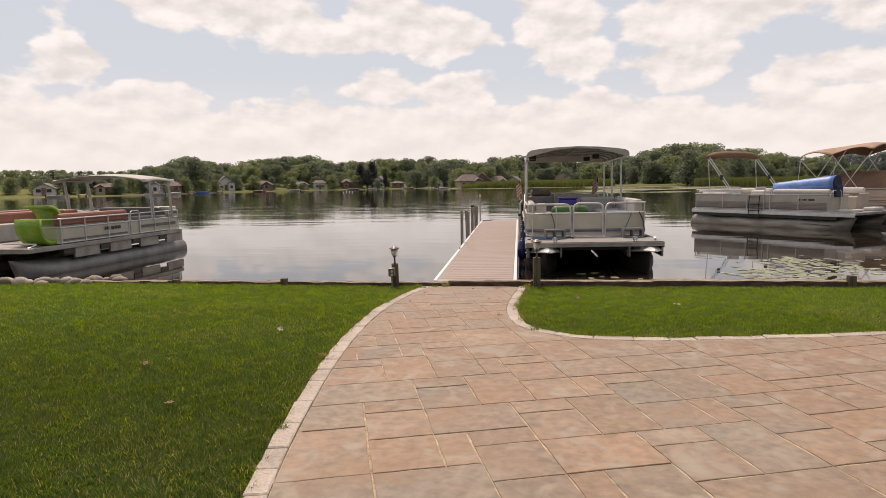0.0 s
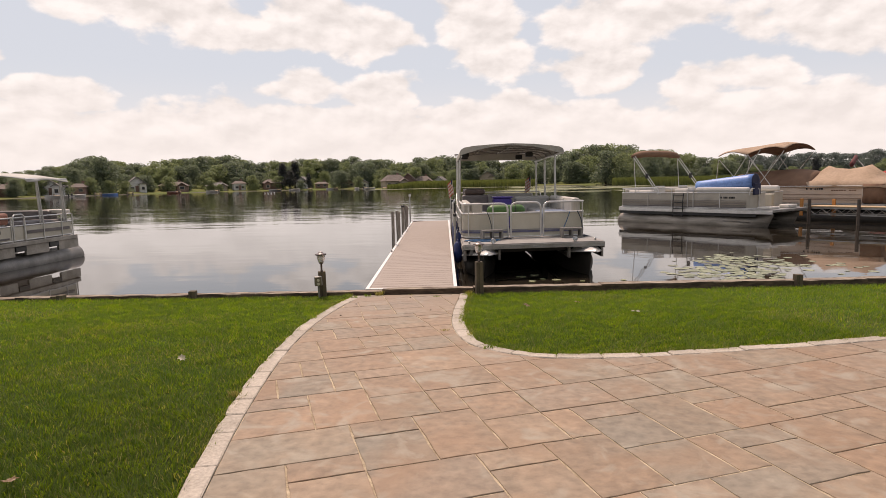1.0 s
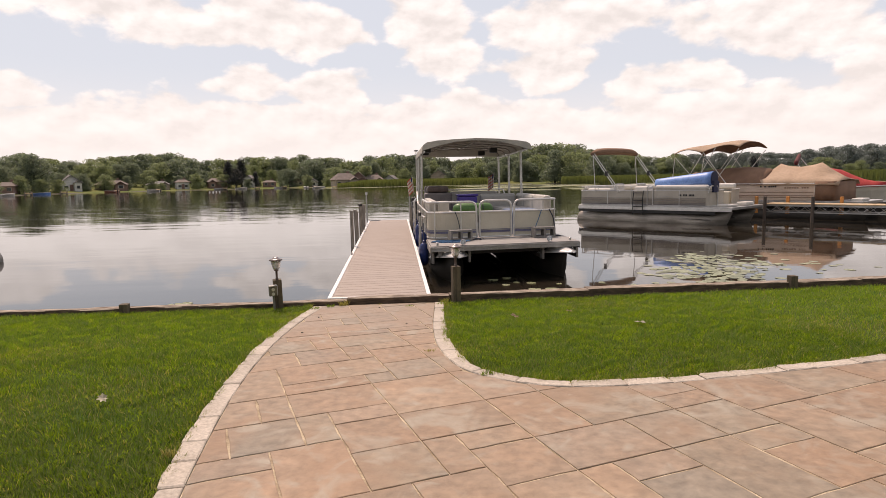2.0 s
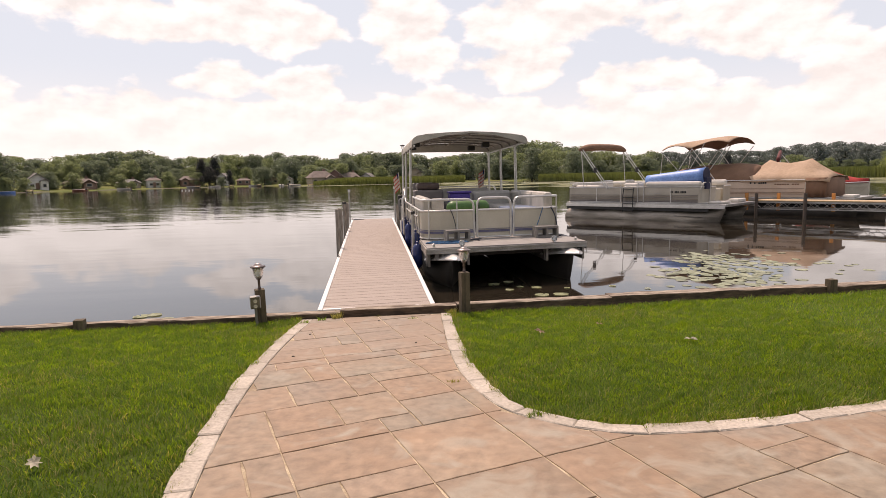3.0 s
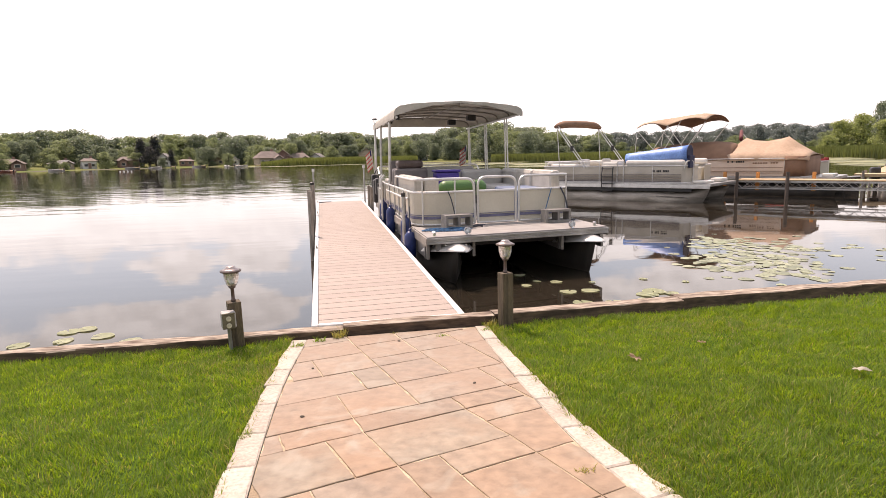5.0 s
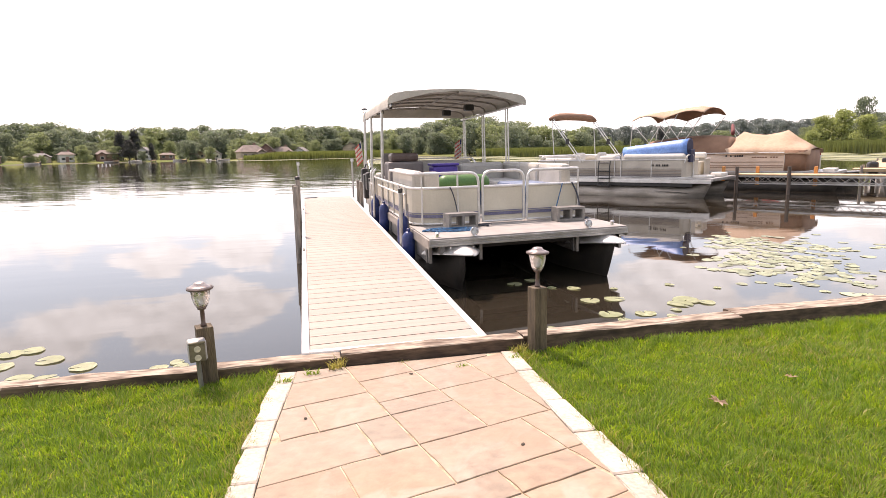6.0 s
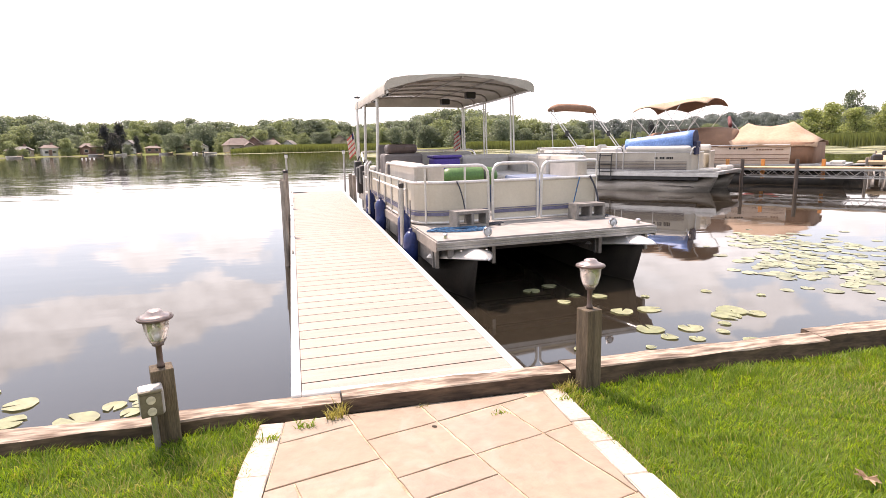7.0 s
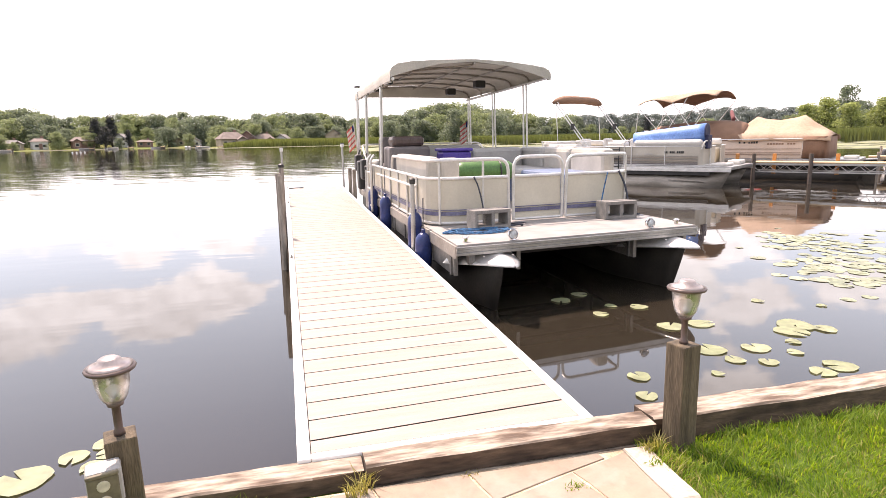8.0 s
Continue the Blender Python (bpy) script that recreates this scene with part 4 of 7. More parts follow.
    P("stern_rail", tubed([(-1.14, 6.2, 1.09), (-1.14, 6.9, 1.42), (1.25, 6.9, 1.42), (1.25, 6.2, 1.09)], 0.017, 8, 0.1), RAIL)
    for x in (-0.6, 0.0, 0.6):
        P("rail_post", tubed([(x, 6.9, 0.60), (x, 6.9, 1.42)], 0.013, 6), RAIL)
    # canopy
    prof = [(x + 0.095, z + 0.012) for x, z in ((-1.22, 2.27), (-1.22, 2.38), (-1.19, 2.44), (-1.11, 2.49), (-0.9, 2.522), (-0.5, 2.555), (0.0, 2.575), (0.5, 2.555), (0.9, 2.522), (1.11, 2.49), (1.19, 2.45), (1.22, 2.40), (1.225, 2.345))]
    y0, y1 = 3.66, 7.85
    ribs = [y0 + 0.06, 4.45, 5.25, 6.05, 6.9, y1 - 0.06]
    ys = sorted(ribs + [(a + b) / 2 for a, b in zip(ribs, ribs[1:])] + [y0, y1])
    sag = lambda y: 0.0 if min(abs(y - r) for r in ribs) < 0.1 else -0.022
    P("canopy_cloth", sheet([[(x, y, z + (sag(y) if abs(x - 0.09) < 1.0 else 0) + 0.004 * math.sin(9 * x + 4 * y)) for x, z in prof] for y in ys]), CANVAS_GREY, "grey weathered canopy cloth", True)
    for y, low in ((y0 - 0.004, -0.02), (y1 + 0.004, 0.20)):
        top = [Vector((x, y, z)) for x, z in prof[1:-1]]
        bot = [Vector((x, y, min(z - 0.035, 2.34 + (0.21 - low) * (1 - (abs(x - 0.095) / 1.16) ** 1.6)))) for x, z in prof[1:-1]]
        P("valance", sheet([top, bot]), CANVAS_GREY)
    for y in ribs:
        P("canopy_rib", tube(bmesh.new(), [(0.095 + (x - 0.095) * 0.985, y, z - 0.028) for x, z in prof], 0.016), ALU_DULL)
    for x in (-1.085, 1.27):
        P("canopy_beam", tubed([(x, y0, 2.30 + (0.06 if x > 0 else 0)), (x, y1, 2.30)], 0.022), RAIL)
    for x in (-0.55, 0.1, 0.7):
        P("canopy_beam", tubed([(x, y0, 2.53), (x, y1, 2.53)], 0.014), ALU_DULL)
    P("canopy_strut", tubed([(-1.0, 4.6, 2.46), (0.1, y0 + 0.1, 2.52)], 0.012), ALU_DULL)
    for y in (4.7, 6.4, 7.75):
        P("canopy_post", tubed([(-1.12, y, 1.09), (-1.09, y, 2.31)], 0.026), RAIL)
    for y in (4.42, 5.95, 7.5):
        for d in (0.0, 0.16):
            P("canopy_post", tubed([(1.27, y + d, 1.09), (1.26, y + 0.06 + d * 0.8, 2.34)], 0.015), RAIL)
    for x, y in ((-0.95, 5.0), (0.72, 5.3), (-0.92, 6.4), (0.65, 6.9)):
        P("speaker", boxed(x - 0.09, x + 0.09, y - 0.09, y + 0.09, 2.34, 2.46, 0.02), BLACK, "black loudspeaker")
    light = P("stern_light", tubed([(-1.12, 7.42, 0.9), (-1.12, 7.42, 2.42)], 0.016), RAIL, "slim stern light pole")
    ly = skewed(-1.12, 7.42)
    part("lens", lathe([(0.02, 0.0), (0.032, 0.01), (0.036, 0.07), (0.03, 0.075)], 12), LAMP_GLASS, light).location = (-1.12, ly, 2.42)
    part("cap", lathe([(0.03, 0.075), (0.065, 0.08), (0.062, 0.10), (0.02, 0.115)], 12), BLACK, light).location = (-1.12, ly, 2.42)
    # seats
    P("seat_base", boxed(-1.10, -0.60, 1.70, 3.4, 0.61, 0.93, 0.02), VINYL_GREY)
    P("seat_cushion", cushion(-1.10, -0.56, 1.70, 3.4, 0.935, 1.06), VINYL_GREY)
    P("seat_back", cushion(-1.11, -0.97, 1.66, 3.5, 0.98, 1.315), VINYL_BEIGE)
    P("seat_back", cushion(-0.96, -0.74, 1.64, 1.80, 0.98, 1.30), VINYL_BEIGE)
    P("seat_base", boxed(0.55, 1.20, 1.68, 4.3, 0.61, 0.93, 0.02), VINYL_BLUE)
    P("seat_cushion", cushion(0.5, 1.20, 1.68, 2.9, 0.935, 1.08), VINYL_BLUE)
    P("seat_cushion", cushion(0.5, 1.20, 2.93, 4.3, 0.935, 1.08), VINYL_GREY)
    for a, b, m in ((1.66, 2.55, VINYL_BEIGE), (2.58, 3.4, VINYL_BEIGE), (3.43, 4.35, VINYL_GREY)):
        P("seat_back", cushion(1.08, 1.255, a, b, 0.98, 1.36, 0.06), m)
    P("seat_back", cushion(0.2, 1.05, 4.1, 4.28, 0.95, 1.36, 0.06), VINYL_GREY)
    P("bench", cushion(-0.35, 0.9, 5.3, 5.9, 0.61, 1.05), VINYL_DARK)
    P("bench_back", cushion(-0.35, 0.9, 5.75, 5.92, 1.02, 1.40, 0.06), VINYL_GREY)
    P("helm_console", boxed(-1.06, -0.42, 4.3, 4.85, 0.61, 1.40, 0.04), VINYL_DARK, "dark helm console")
    P("helm_cowl", boxed(-1.00, -0.5, 4.35, 4.75, 1.40, 1.55, 0.05), BRONZE)
    wheel = part("steering_wheel", tube(bmesh.new(), [(0.16 * math.cos(a), 0.16 * math.sin(a), 0) for a in [i * math.pi / 8 for i in range(16)]], 0.012, 6, True), BLACK, MAIN)
    wheel.matrix_local = pose(-0.75, 4.98, 1.39, 70, 0, 0)
    P("helm_seat", cushion(-1.0, -0.5, 5.2, 5.7, 0.62, 1.12), VINYL_DARK)
    P("helm_seat_back", cushion(-1.0, -0.5, 5.62, 5.76, 1.10, 1.55, 0.05), VINYL_DARK)
    P("sun_lounge", cushion(-1.0, 1.1, 6.0, 6.8, 0.61, 1.15), VINYL_BEIGE)
    # unseen black panel added to keep sky light out from under the boat
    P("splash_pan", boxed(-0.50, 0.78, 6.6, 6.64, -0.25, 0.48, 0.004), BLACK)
    # outboard motor
    P("outboard_cowl", boxed(-0.1, 0.3, 7.25, 7.75, 0.85, 1.32, 0.1), BLACK, "black outboard motor")
    P("outboard_leg", boxed(0.04, 0.16, 7.4, 7.6, -0.3, 0.86, 0.02), BLACK)


main_boat()


def on_main(x, y, z, rz=0.0):
    return MAIN.matrix_world @ pose(x, skewed(x, y) if x or y else y, z, 0, 0, rz)


for y, z, h in ((5.75, 1.02, 0.34), (6.25, 0.9, 0.5), (6.6, 1.1, 0.3)):
    bag = thing("gear_bag", on_main(-1.255, y, z), "black gear bag hanging on the stern rail", "bag", "bags on the rail")
    part("body", boxed(-0.06, 0.06, -0.13, 0.13, -h / 2, h / 2, 0.03), BLACK, bag)
    part("strap", tubed([(0.0, -0.08, h / 2 - 0.02), (0.05, -0.06, h / 2 + 0.1), (0.05, 0.06, h / 2 + 0.1), (0.0, 0.08, h / 2 - 0.02)], 0.008, 6, 0.04), BLACK, bag)
lad = thing("boarding_ladder", on_main(-1.25, 4.95, 0.66), "white tubular boarding ladder on the dock side", "ladder")
for y in (-0.17, 0.17):
    part("rail", tubed([(0.03, y, 0.62), (-0.03, y, 0.55), (-0.03, y, -0.25)], 0.018, 8, 0.04), RAIL, lad)
for z in (-0.15, 0.1, 0.35):
    part("step", boxed(-0.05, -0.01, -0.17, 0.17, z - 0.012, z + 0.012, 0.004), RAIL, lad)

tub = thing("inflatable_tube", on_main(0, 0, 0), "bright green inflatable roll lying across the bow seats", "inflatable")
part("body", fat_roll((-0.60, 2.50, 1.10), (0.22, 2.60, 1.10), 0.125), GREEN, tub, smooth=True)
part("strap", tube(bmesh.new(), [(0.0, 2.57 + 0.128 * math.cos(a), 1.10 + 0.128 * math.sin(a)) for a in [i * math.pi / 8 for i in range(16)]], 0.01, 6, True), BLACK, tub)
bx = thing("storage_box", on_main(0, 0, 0), "violet plastic box standing on the deck", "box")
part("body", boxed(-0.33, 0.10, 4.0, 4.4, 0.61, 1.32, 0.03), PURPLE, bx)
part("lid", boxed(-0.35, 0.12, 3.98, 4.42, 1.322, 1.365, 0.015), PURPLE, bx)
flag(MAIN, -1.20, 7.05, 1.2, -6)
flag(MAIN, 0.95, 7.10, 1.25, 4)


def cinder_block(m, label):
    root = thing("cinder_block", m, label, "block", "blocks on the bow platform")
    L, W, H, t = 0.40, 0.19, 0.19, 0.035
    bm = bmesh.new()
    for a, b in ((-L / 2, -L / 2 + t), (-t / 2, t / 2), (L / 2 - t, L / 2)):
        box(bm, a, b, -W / 2, W / 2, t, H - t)
    box(bm, -L / 2, L / 2, -W / 2, W / 2, 0, t, 0.004)
    box(bm, -L / 2, L / 2, -W / 2, W / 2, H - t, H, 0.004)
    part("body", bm, CONCRETE, root)
    return root


cinder_block(on_main(-0.60, 1.10, 0.613, 10), "grey concrete block with a rope tied round it")
cinder_block(on_main(0.95, 1.13, 0.613, 5), "grey concrete block standing by the gate")


def rope(name, pts, r, material, label, group=""):
    return tagged(part(name, tube(bmesh.new(), catmull(pts, 5), r, 6), material, smooth=True), label, "rope", group)


def rope_pile(m, seed, r, loops, spread, material, label):
    rnd = random.Random(seed)
    pts = []
    for i in range(loops * 8):
        a = i * math.pi / 4
        k = spread * rnd.uniform(0.45, 1.0)
        pts.append(m @ Vector((k * math.cos(a) * 1.7 + rnd.uniform(-0.03, 0.03), k * math.sin(a) * 0.7, r + rnd.uniform(0, 3.0 * r))))
    return rope("rope", pts, r, material, label)


rope_pile(on_main(-0.78, 0.88, 0.613), 3, 0.0055, 7, 0.21, ROPE_BLUE, "blue rope in a loose heap on the platform")
rope_pile(on_main(-0.32, 1.10, 0.613), 5, 0.007, 3, 0.09, ROPE_DARK, "dark rope coiled beside the concrete block")
rope_pile(on_main(1.20, 1.20, 0.613), 6, 0.007, 2, 0.06, ROPE_DARK, "dark rope coiled beside the concrete block")
W_ = lambda x, y, z: MAIN.matrix_world @ Vector((x, skewed(x, y), z))
rope("mooring_line", [W_(-0.66, 1.40, 1.11), W_(-0.62, 1.37, 1.0), W_(-0.58, 1.34, 0.8), W_(-0.62, 1.2, 0.66)], 0.008, ROPE_DARK, "dark line tied from the rail to a block")
rope("mooring_line", [W_(0.98, 1.39, 1.10), W_(0.90, 1.33, 0.92), W_(0.80, 1.22, 0.74), W_(0.78, 1.15, 0.69)], 0.008, ROPE_BLUE, "blue line tied from the rail to a block")
rope("mooring_line", [W_(1.13, 1.39, 1.11), W_(1.20, 1.36, 0.95), W_(1.22, 1.30, 0.75), W_(1.18, 1.20, 0.64)], 0.012, ROPE_DARK, "dark line tied from the rail to a block")

# ---------------------------------------------------------------- the second mooring: boat, dock, covered boats
MARINA = pose(11.176, 11.3, -0.325, 0, 0, 36.87) @ Matrix.Scale(1.06, 4)
B2 = thing("pontoon_boat", MARINA @ pose(2.25, 0.42, -0.08) @ Matrix.Diagonal((1.04, 1.07, 1.0, 1)), "white and grey pontoon boat with a folded bimini moored side-on", "boat")


def second_boat():
    P = lambda name, bm, m, label="", smooth=False: part(name, bm, m, B2, label, smooth)
    for x in (-0.86, 0.86):
        P("pontoon", pontoon(x, 5.3, r=0.31, zc=0.22, nose=1.0, tip=0.60, start=-0.12), ALU_TUBE, "", True)
        P("spray_fin", sheet([[(x - 0.30, 0.35, 0.30), (x - 0.29, 1.3, 0.30)], [(x - 0.34, 0.45, 0.34), (x - 0.30, 1.3, 0.36)]], 0.01), ALU_DULL)
    P("deck", boxed(-1.15, 1.15, -0.22, 5.2, 0.66, 0.75, 0.012), ALU)
    P("rub_rail", boxed(-1.175, -1.153, -0.2, 5.2, 0.60, 0.70, 0.006), RAIL)
    P("rub_rail", boxed(1.153, 1.175, -0.2, 5.2, 0.60, 0.70, 0.006), RAIL)
    # black boxes and the black strip stand for the shaded gap below the deck
    for y, l in ((1.0, 0.6), (2.45, 0.7), (4.2, 0.35)):
        P("deck_bracket", boxed(-1.12, -1.0, y, y + l, 0.50, 0.60, 0.01), BLACK)
    P("float_skirt", boxed(-1.125, -1.11, 0.3, 5.2, 0.50, 0.60, 0.004), BLACK)
    left = rounded([(-1.12, 5.1, 0), (-1.12, 0.5, 0), (-0.3, 0.42, 0)], 0.1, 4)
    right = rounded([(0.3, 0.42, 0), (1.12, 0.5, 0), (1.12, 5.1, 0)], 0.1, 4)
    stern = [Vector((1.12, 5.1, 0)), Vector((-1.12, 5.1, 0))]
    for plan in (left, right, stern):
        P("panel", wall_along(plan, 0.77, 1.27), SILVER_PANEL, "silver-grey ribbed panel")
        P("rail", tube(bmesh.new(), at_height(plan, 1.28), 0.018), RAIL)
        P("rail", tube(bmesh.new(), at_height(plan, 0.77), 0.016), RAIL)
    for z, h, m in ((0.785, 0.040, VINYL_DARK), (0.845, 0.016, VINYL_DARK), (0.878, 0.034, CANVAS_TAUPE), (0.930, 0.014, VINYL_DARK), (0.962, 0.026, CANVAS_TAUPE), (1.010, 0.012, VINYL_DARK)):
        P("panel_rib", boxed(-1.140, -1.132, 0.6, 5.05, z, z + h), m)
    for y in (1.42, 3.1, 4.0):
        P("panel_seam", boxed(-1.143, -1.130, y, y + 0.018, 0.77, 1.27), RAIL)
    bars(B2, -1.136, 0.95, 1.45, 1.09, 1.15, 11, BLACK, "registration_bars")
    bars(B2, -1.136, 1.75, 2.25, 1.055, 1.085, 9, PANEL_GREY, "badge_bars")
    # seats with white tops along both sides
    for x0, x1 in ((-1.1, -0.62), (0.62, 1.1)):
        P("lounge", cushion(x0, x1, 0.62, 2.25, 0.76, 1.2), PANEL)
        P("lounge", cushion(x0, x1, 3.2, 5.0, 0.76, 1.15), PANEL)
    P("seat_back", cushion(-1.14, -0.98, 0.52, 2.28, 1.285, 1.46, 0.07), VINYL_WHITE)
    P("seat_back", cushion(0.98, 1.13, 0.60, 2.3, 1.285, 1.48, 0.07), VINYL_WHITE)
    P("rail", tubed([(-1.12, 3.12, 1.28), (-1.12, 3.12, 1.44), (-1.12, 5.1, 1.44), (1.12, 5.1, 1.44)], 0.016, 8, 0.07), RAIL)
    for y in (3.75, 4.4, 5.04):
        P("rail_post", tubed([(-1.12, y, 1.28), (-1.12, y, 1.44)], 0.013), RAIL)
    P("seat_back", cushion(-0.98, -0.80, 3.9, 4.95, 1.12, 1.36, 0.06), VINYL_WHITE)
    P("engine_box", boxed(-0.45, 0.45, 4.55, 4.98, 0.76, 1.34, 0.05), VINYL_DARK)
    P("seat_back", cushion(-1.0, 1.0, 4.95, 5.10, 1.285, 1.43, 0.06), VINYL_WHITE)
    P("seat_back", cushion(0.98, 1.12, 3.2, 5.05, 1.285, 1.46, 0.06), VINYL_WHITE)
    P("helm_console", boxed(0.45, 1.05, 2.5, 3.0, 0.76, 1.5, 0.05), VINYL_WHITE)
    P("instrument_panel", boxed(0.50, 1.0, 3.003, 3.03, 1.22, 1.47, 0.008), BLACK)
    P("steering_wheel", tubed([(0.75 + 0.17 * math.cos(k * math.pi / 6), 3.10, 1.34 + 0.17 * math.sin(k * math.pi / 6)) for k in range(13)], 0.016), BLACK)
    P("helm_cowl", boxed(-1.08, -0.65, 2.55, 3.05, 0.76, 1.42, 0.06), VINYL_WHITE)
    for x, y in ((-0.55, 3.7), (0.55, 3.5)):
        P("captain_chair", cushion(x - 0.25, x + 0.25, y - 0.25, y + 0.2, 1.05, 1.2), VINYL_WHITE)
        P("captain_chair_back", cushion(x - 0.24, x + 0.24, y + 0.14, y + 0.28, 1.15, 1.52, 0.05), VINYL_WHITE)
        P("chair_base", tubed([(x, y, 0.75), (x, y, 1.06)], 0.06), ALU)
    P("windscreen", sheet([[(0.5, 2.5, 1.5), (1.0, 2.5, 1.5)], [(0.55, 2.62, 1.74), (0.95, 2.62, 1.74)]], 0.006), LAMP_GLASS)
    # gate hoop and side ladder
    P("gate_hoop", tubed([(-1.13, 0.52, 1.2), (-1.13, 0.45, 1.42), (-0.7, 0.43, 1.42), (-0.68, 0.43, 0.78)], 0.016, 8, 0.08), RAIL)
    P("gate_hoop", tubed([(-1.14, 2.32, 0.78), (-1.14, 2.32, 1.44), (-1.14, 2.52, 1.44), (-1.14, 2.52, 0.78)], 0.016, 8, 0.08), RAIL)
    for y in (2.63, 2.98):
        P("ladder_rail", tubed([(-1.19, y, 1.26), (-1.24, y, 1.0), (-1.24, y, 0.44)], 0.016), BLACK)
    for z in (0.5, 0.72, 0.94, 1.2):
        P("ladder_step", boxed(-1.27, -1.18, 2.63, 2.98, z - 0.014, z + 0.014, 0.004), BLACK)
    # folded bimini
    def arch(y, z, drop=0.10):
        return [(x, y - 0.13 * x, z - drop * (abs(x) / 1.14) ** 3.5) for x in [-1.16 + 2.32 * i / 14 for i in range(15)]]

    boot = tube(bmesh.new(), arch(4.46, 2.74), [0.06, 0.10] + [0.125] * 11 + [0.10, 0.06], 12)
    for v in boot.verts:
        v.co.y = 4.46 + (v.co.y - 4.46) * 1.25
    P("folded_canopy", boot, CANVAS_BROWN, "tan canvas folded round its bow", True)
    for x in (-1.14, 1.14):
        top = 4.46 - 0.13 * x
        P("bimini_leg", tubed([(x, top + 0.04, 2.64), (x, top - 1.0, 1.22)], 0.017), RAIL)
        P("bimini_leg", tubed([(x, top - 0.05, 2.64), (x, top - 1.09, 1.22)], 0.014), RAIL)
        P("bimini_strut", tubed([(x, top, 2.62), (x, top - 0.10, 1.21)], 0.012), RAIL)
        P("bimini_clip", boxed(x - 0.02, x + 0.02, top - 0.60, top - 0.49, 1.80, 1.98, 0.006), BLACK)
    # fittings at the bow
    for x in (-0.75, 0.75):
        P("bow_cleat", boxed(x - 0.08, x + 0.08, -0.05, 0.05, 0.752, 0.80, 0.015), CHROME)
    P("anchor_locker", boxed(-1.05, -0.45, -0.1, 0.32, 0.752, 0.83, 0.03), VINYL_WHITE)
    P("anchor_locker", boxed(0.1, 0.7, -0.12, 0.2, 0.752, 0.87, 0.04), VINYL_WHITE)


SILVER_PANEL = surf("silver_panel", (0.44, 0.395, 0.325), (0.52, 0.475, 0.40), scale=2, rough=0.4, metal=0.1, bump=0.03, grain=0.06)
second_boat()
roll = thing("rolled_mat", B2.matrix_world @ pose(0, 0, 0), "blue rolled float mat with a dark open end", "float mat")
bm = bmesh.new()
pts = [(-0.78, 2.36 - 0.185 * i, 1.485 + 0.016 * i) for i in range(11)]
tube(bm, pts, [0.185 + 0.0065 * i for i in range(11)], 18)
part("cloth", bm, BLUE_TARP, roll, smooth=True)
mouth = part("mouth", lathe([(0.245, -0.02), (0.255, 0.0), (0.21, 0.012), (0.05, 0.006)], 18), BLUE_DARK, roll, "dark open end")
mouth.matrix_local = pose(-0.78, 0.50, 1.645, 90, 0, 0)
part("drape", boxed(-0.98, -0.60, 0.42, 0.50, 1.21, 1.58, 0.02), BLUE_DARK, roll)

DOCK2 = thing("dock", MARINA @ pose(3.75, 0.3, 0), "low dock with tan planks, metal truss sides and dark posts", "dock")


def second_dock():
    length, w, top = 11.0, 0.95, 0.69
    n = int(length / 0.15)
    me = None
    for i in range(n):
        if me is None:
            ob = part("plank", boxed(0, w, -0.143, 0, top - 0.035, top, 0.003), PLANK_TAN, DOCK2)
            me = ob.data
        else:
            ob = new("plank", me)
            ob.parent = DOCK2
        ob.location.y = -0.15 * i
    for x in (0.0, w - 0.04):
        part("truss_rail", boxed(x, x + 0.04, -length, 0, top - 0.09, top - 0.04), ALU, DOCK2)
        part("truss_rail", boxed(x, x + 0.04, -length, 0, top - 0.30, top - 0.265), ALU, DOCK2)
        bm = bmesh.new()
        k = int(length / 0.22)
        for i in range(k):
            z0, z1 = (top - 0.27, top - 0.085) if i % 2 else (top - 0.085, top - 0.27)
            tube(bm, [(x + 0.02, -0.22 * i, z0), (x + 0.02, -0.22 * (i + 1), z1)], 0.009, 5)
        part("truss_web", bm, ALU, DOCK2)
    for y in (-0.07, -1.53):
        part("post", tubed([(-0.06, y, -0.9), (-0.06, y, 0.93)], 0.055, 10), POST_DARK, DOCK2, "dark wooden post")
    for y in (0.62, -0.42, -2.05):
        part("bumper_post", boxed(w + 0.01, w + 0.10, y - 0.05, y + 0.05, 0.3, 0.90, 0.01), ORANGE, DOCK2, "orange wooden bumper post")


POST_DARK = surf("dark_post", (0.07, 0.055, 0.045), (0.13, 0.10, 0.08), scale=4, rough=0.8, bump=0.4, stretch=(8, 8, 1))
second_dock()

B3 = thing("pontoon_boat", MARINA @ pose(6.6, -2.2, 0), "pontoon boat under a tan canvas cover beside a dock", "boat")


def interp(table, v):
    for (a, p), (b, q) in zip(table, table[1:]):
        if a <= v <= b:
            return p + (q - p) * (v - a) / (b - a)
    return table[0][1] if v < table[0][0] else table[-1][1]


# how far the cloth hangs at its edges: it is pulled down over three bows
BIMINI_EDGE = ((0.0, 0.22), (0.10, 0.20), (0.28, 0.20), (0.45, 0.29), (0.56, 0.36), (0.66, 0.24), (0.78, 0.15), (0.9, 0.17), (1.0, 0.26))


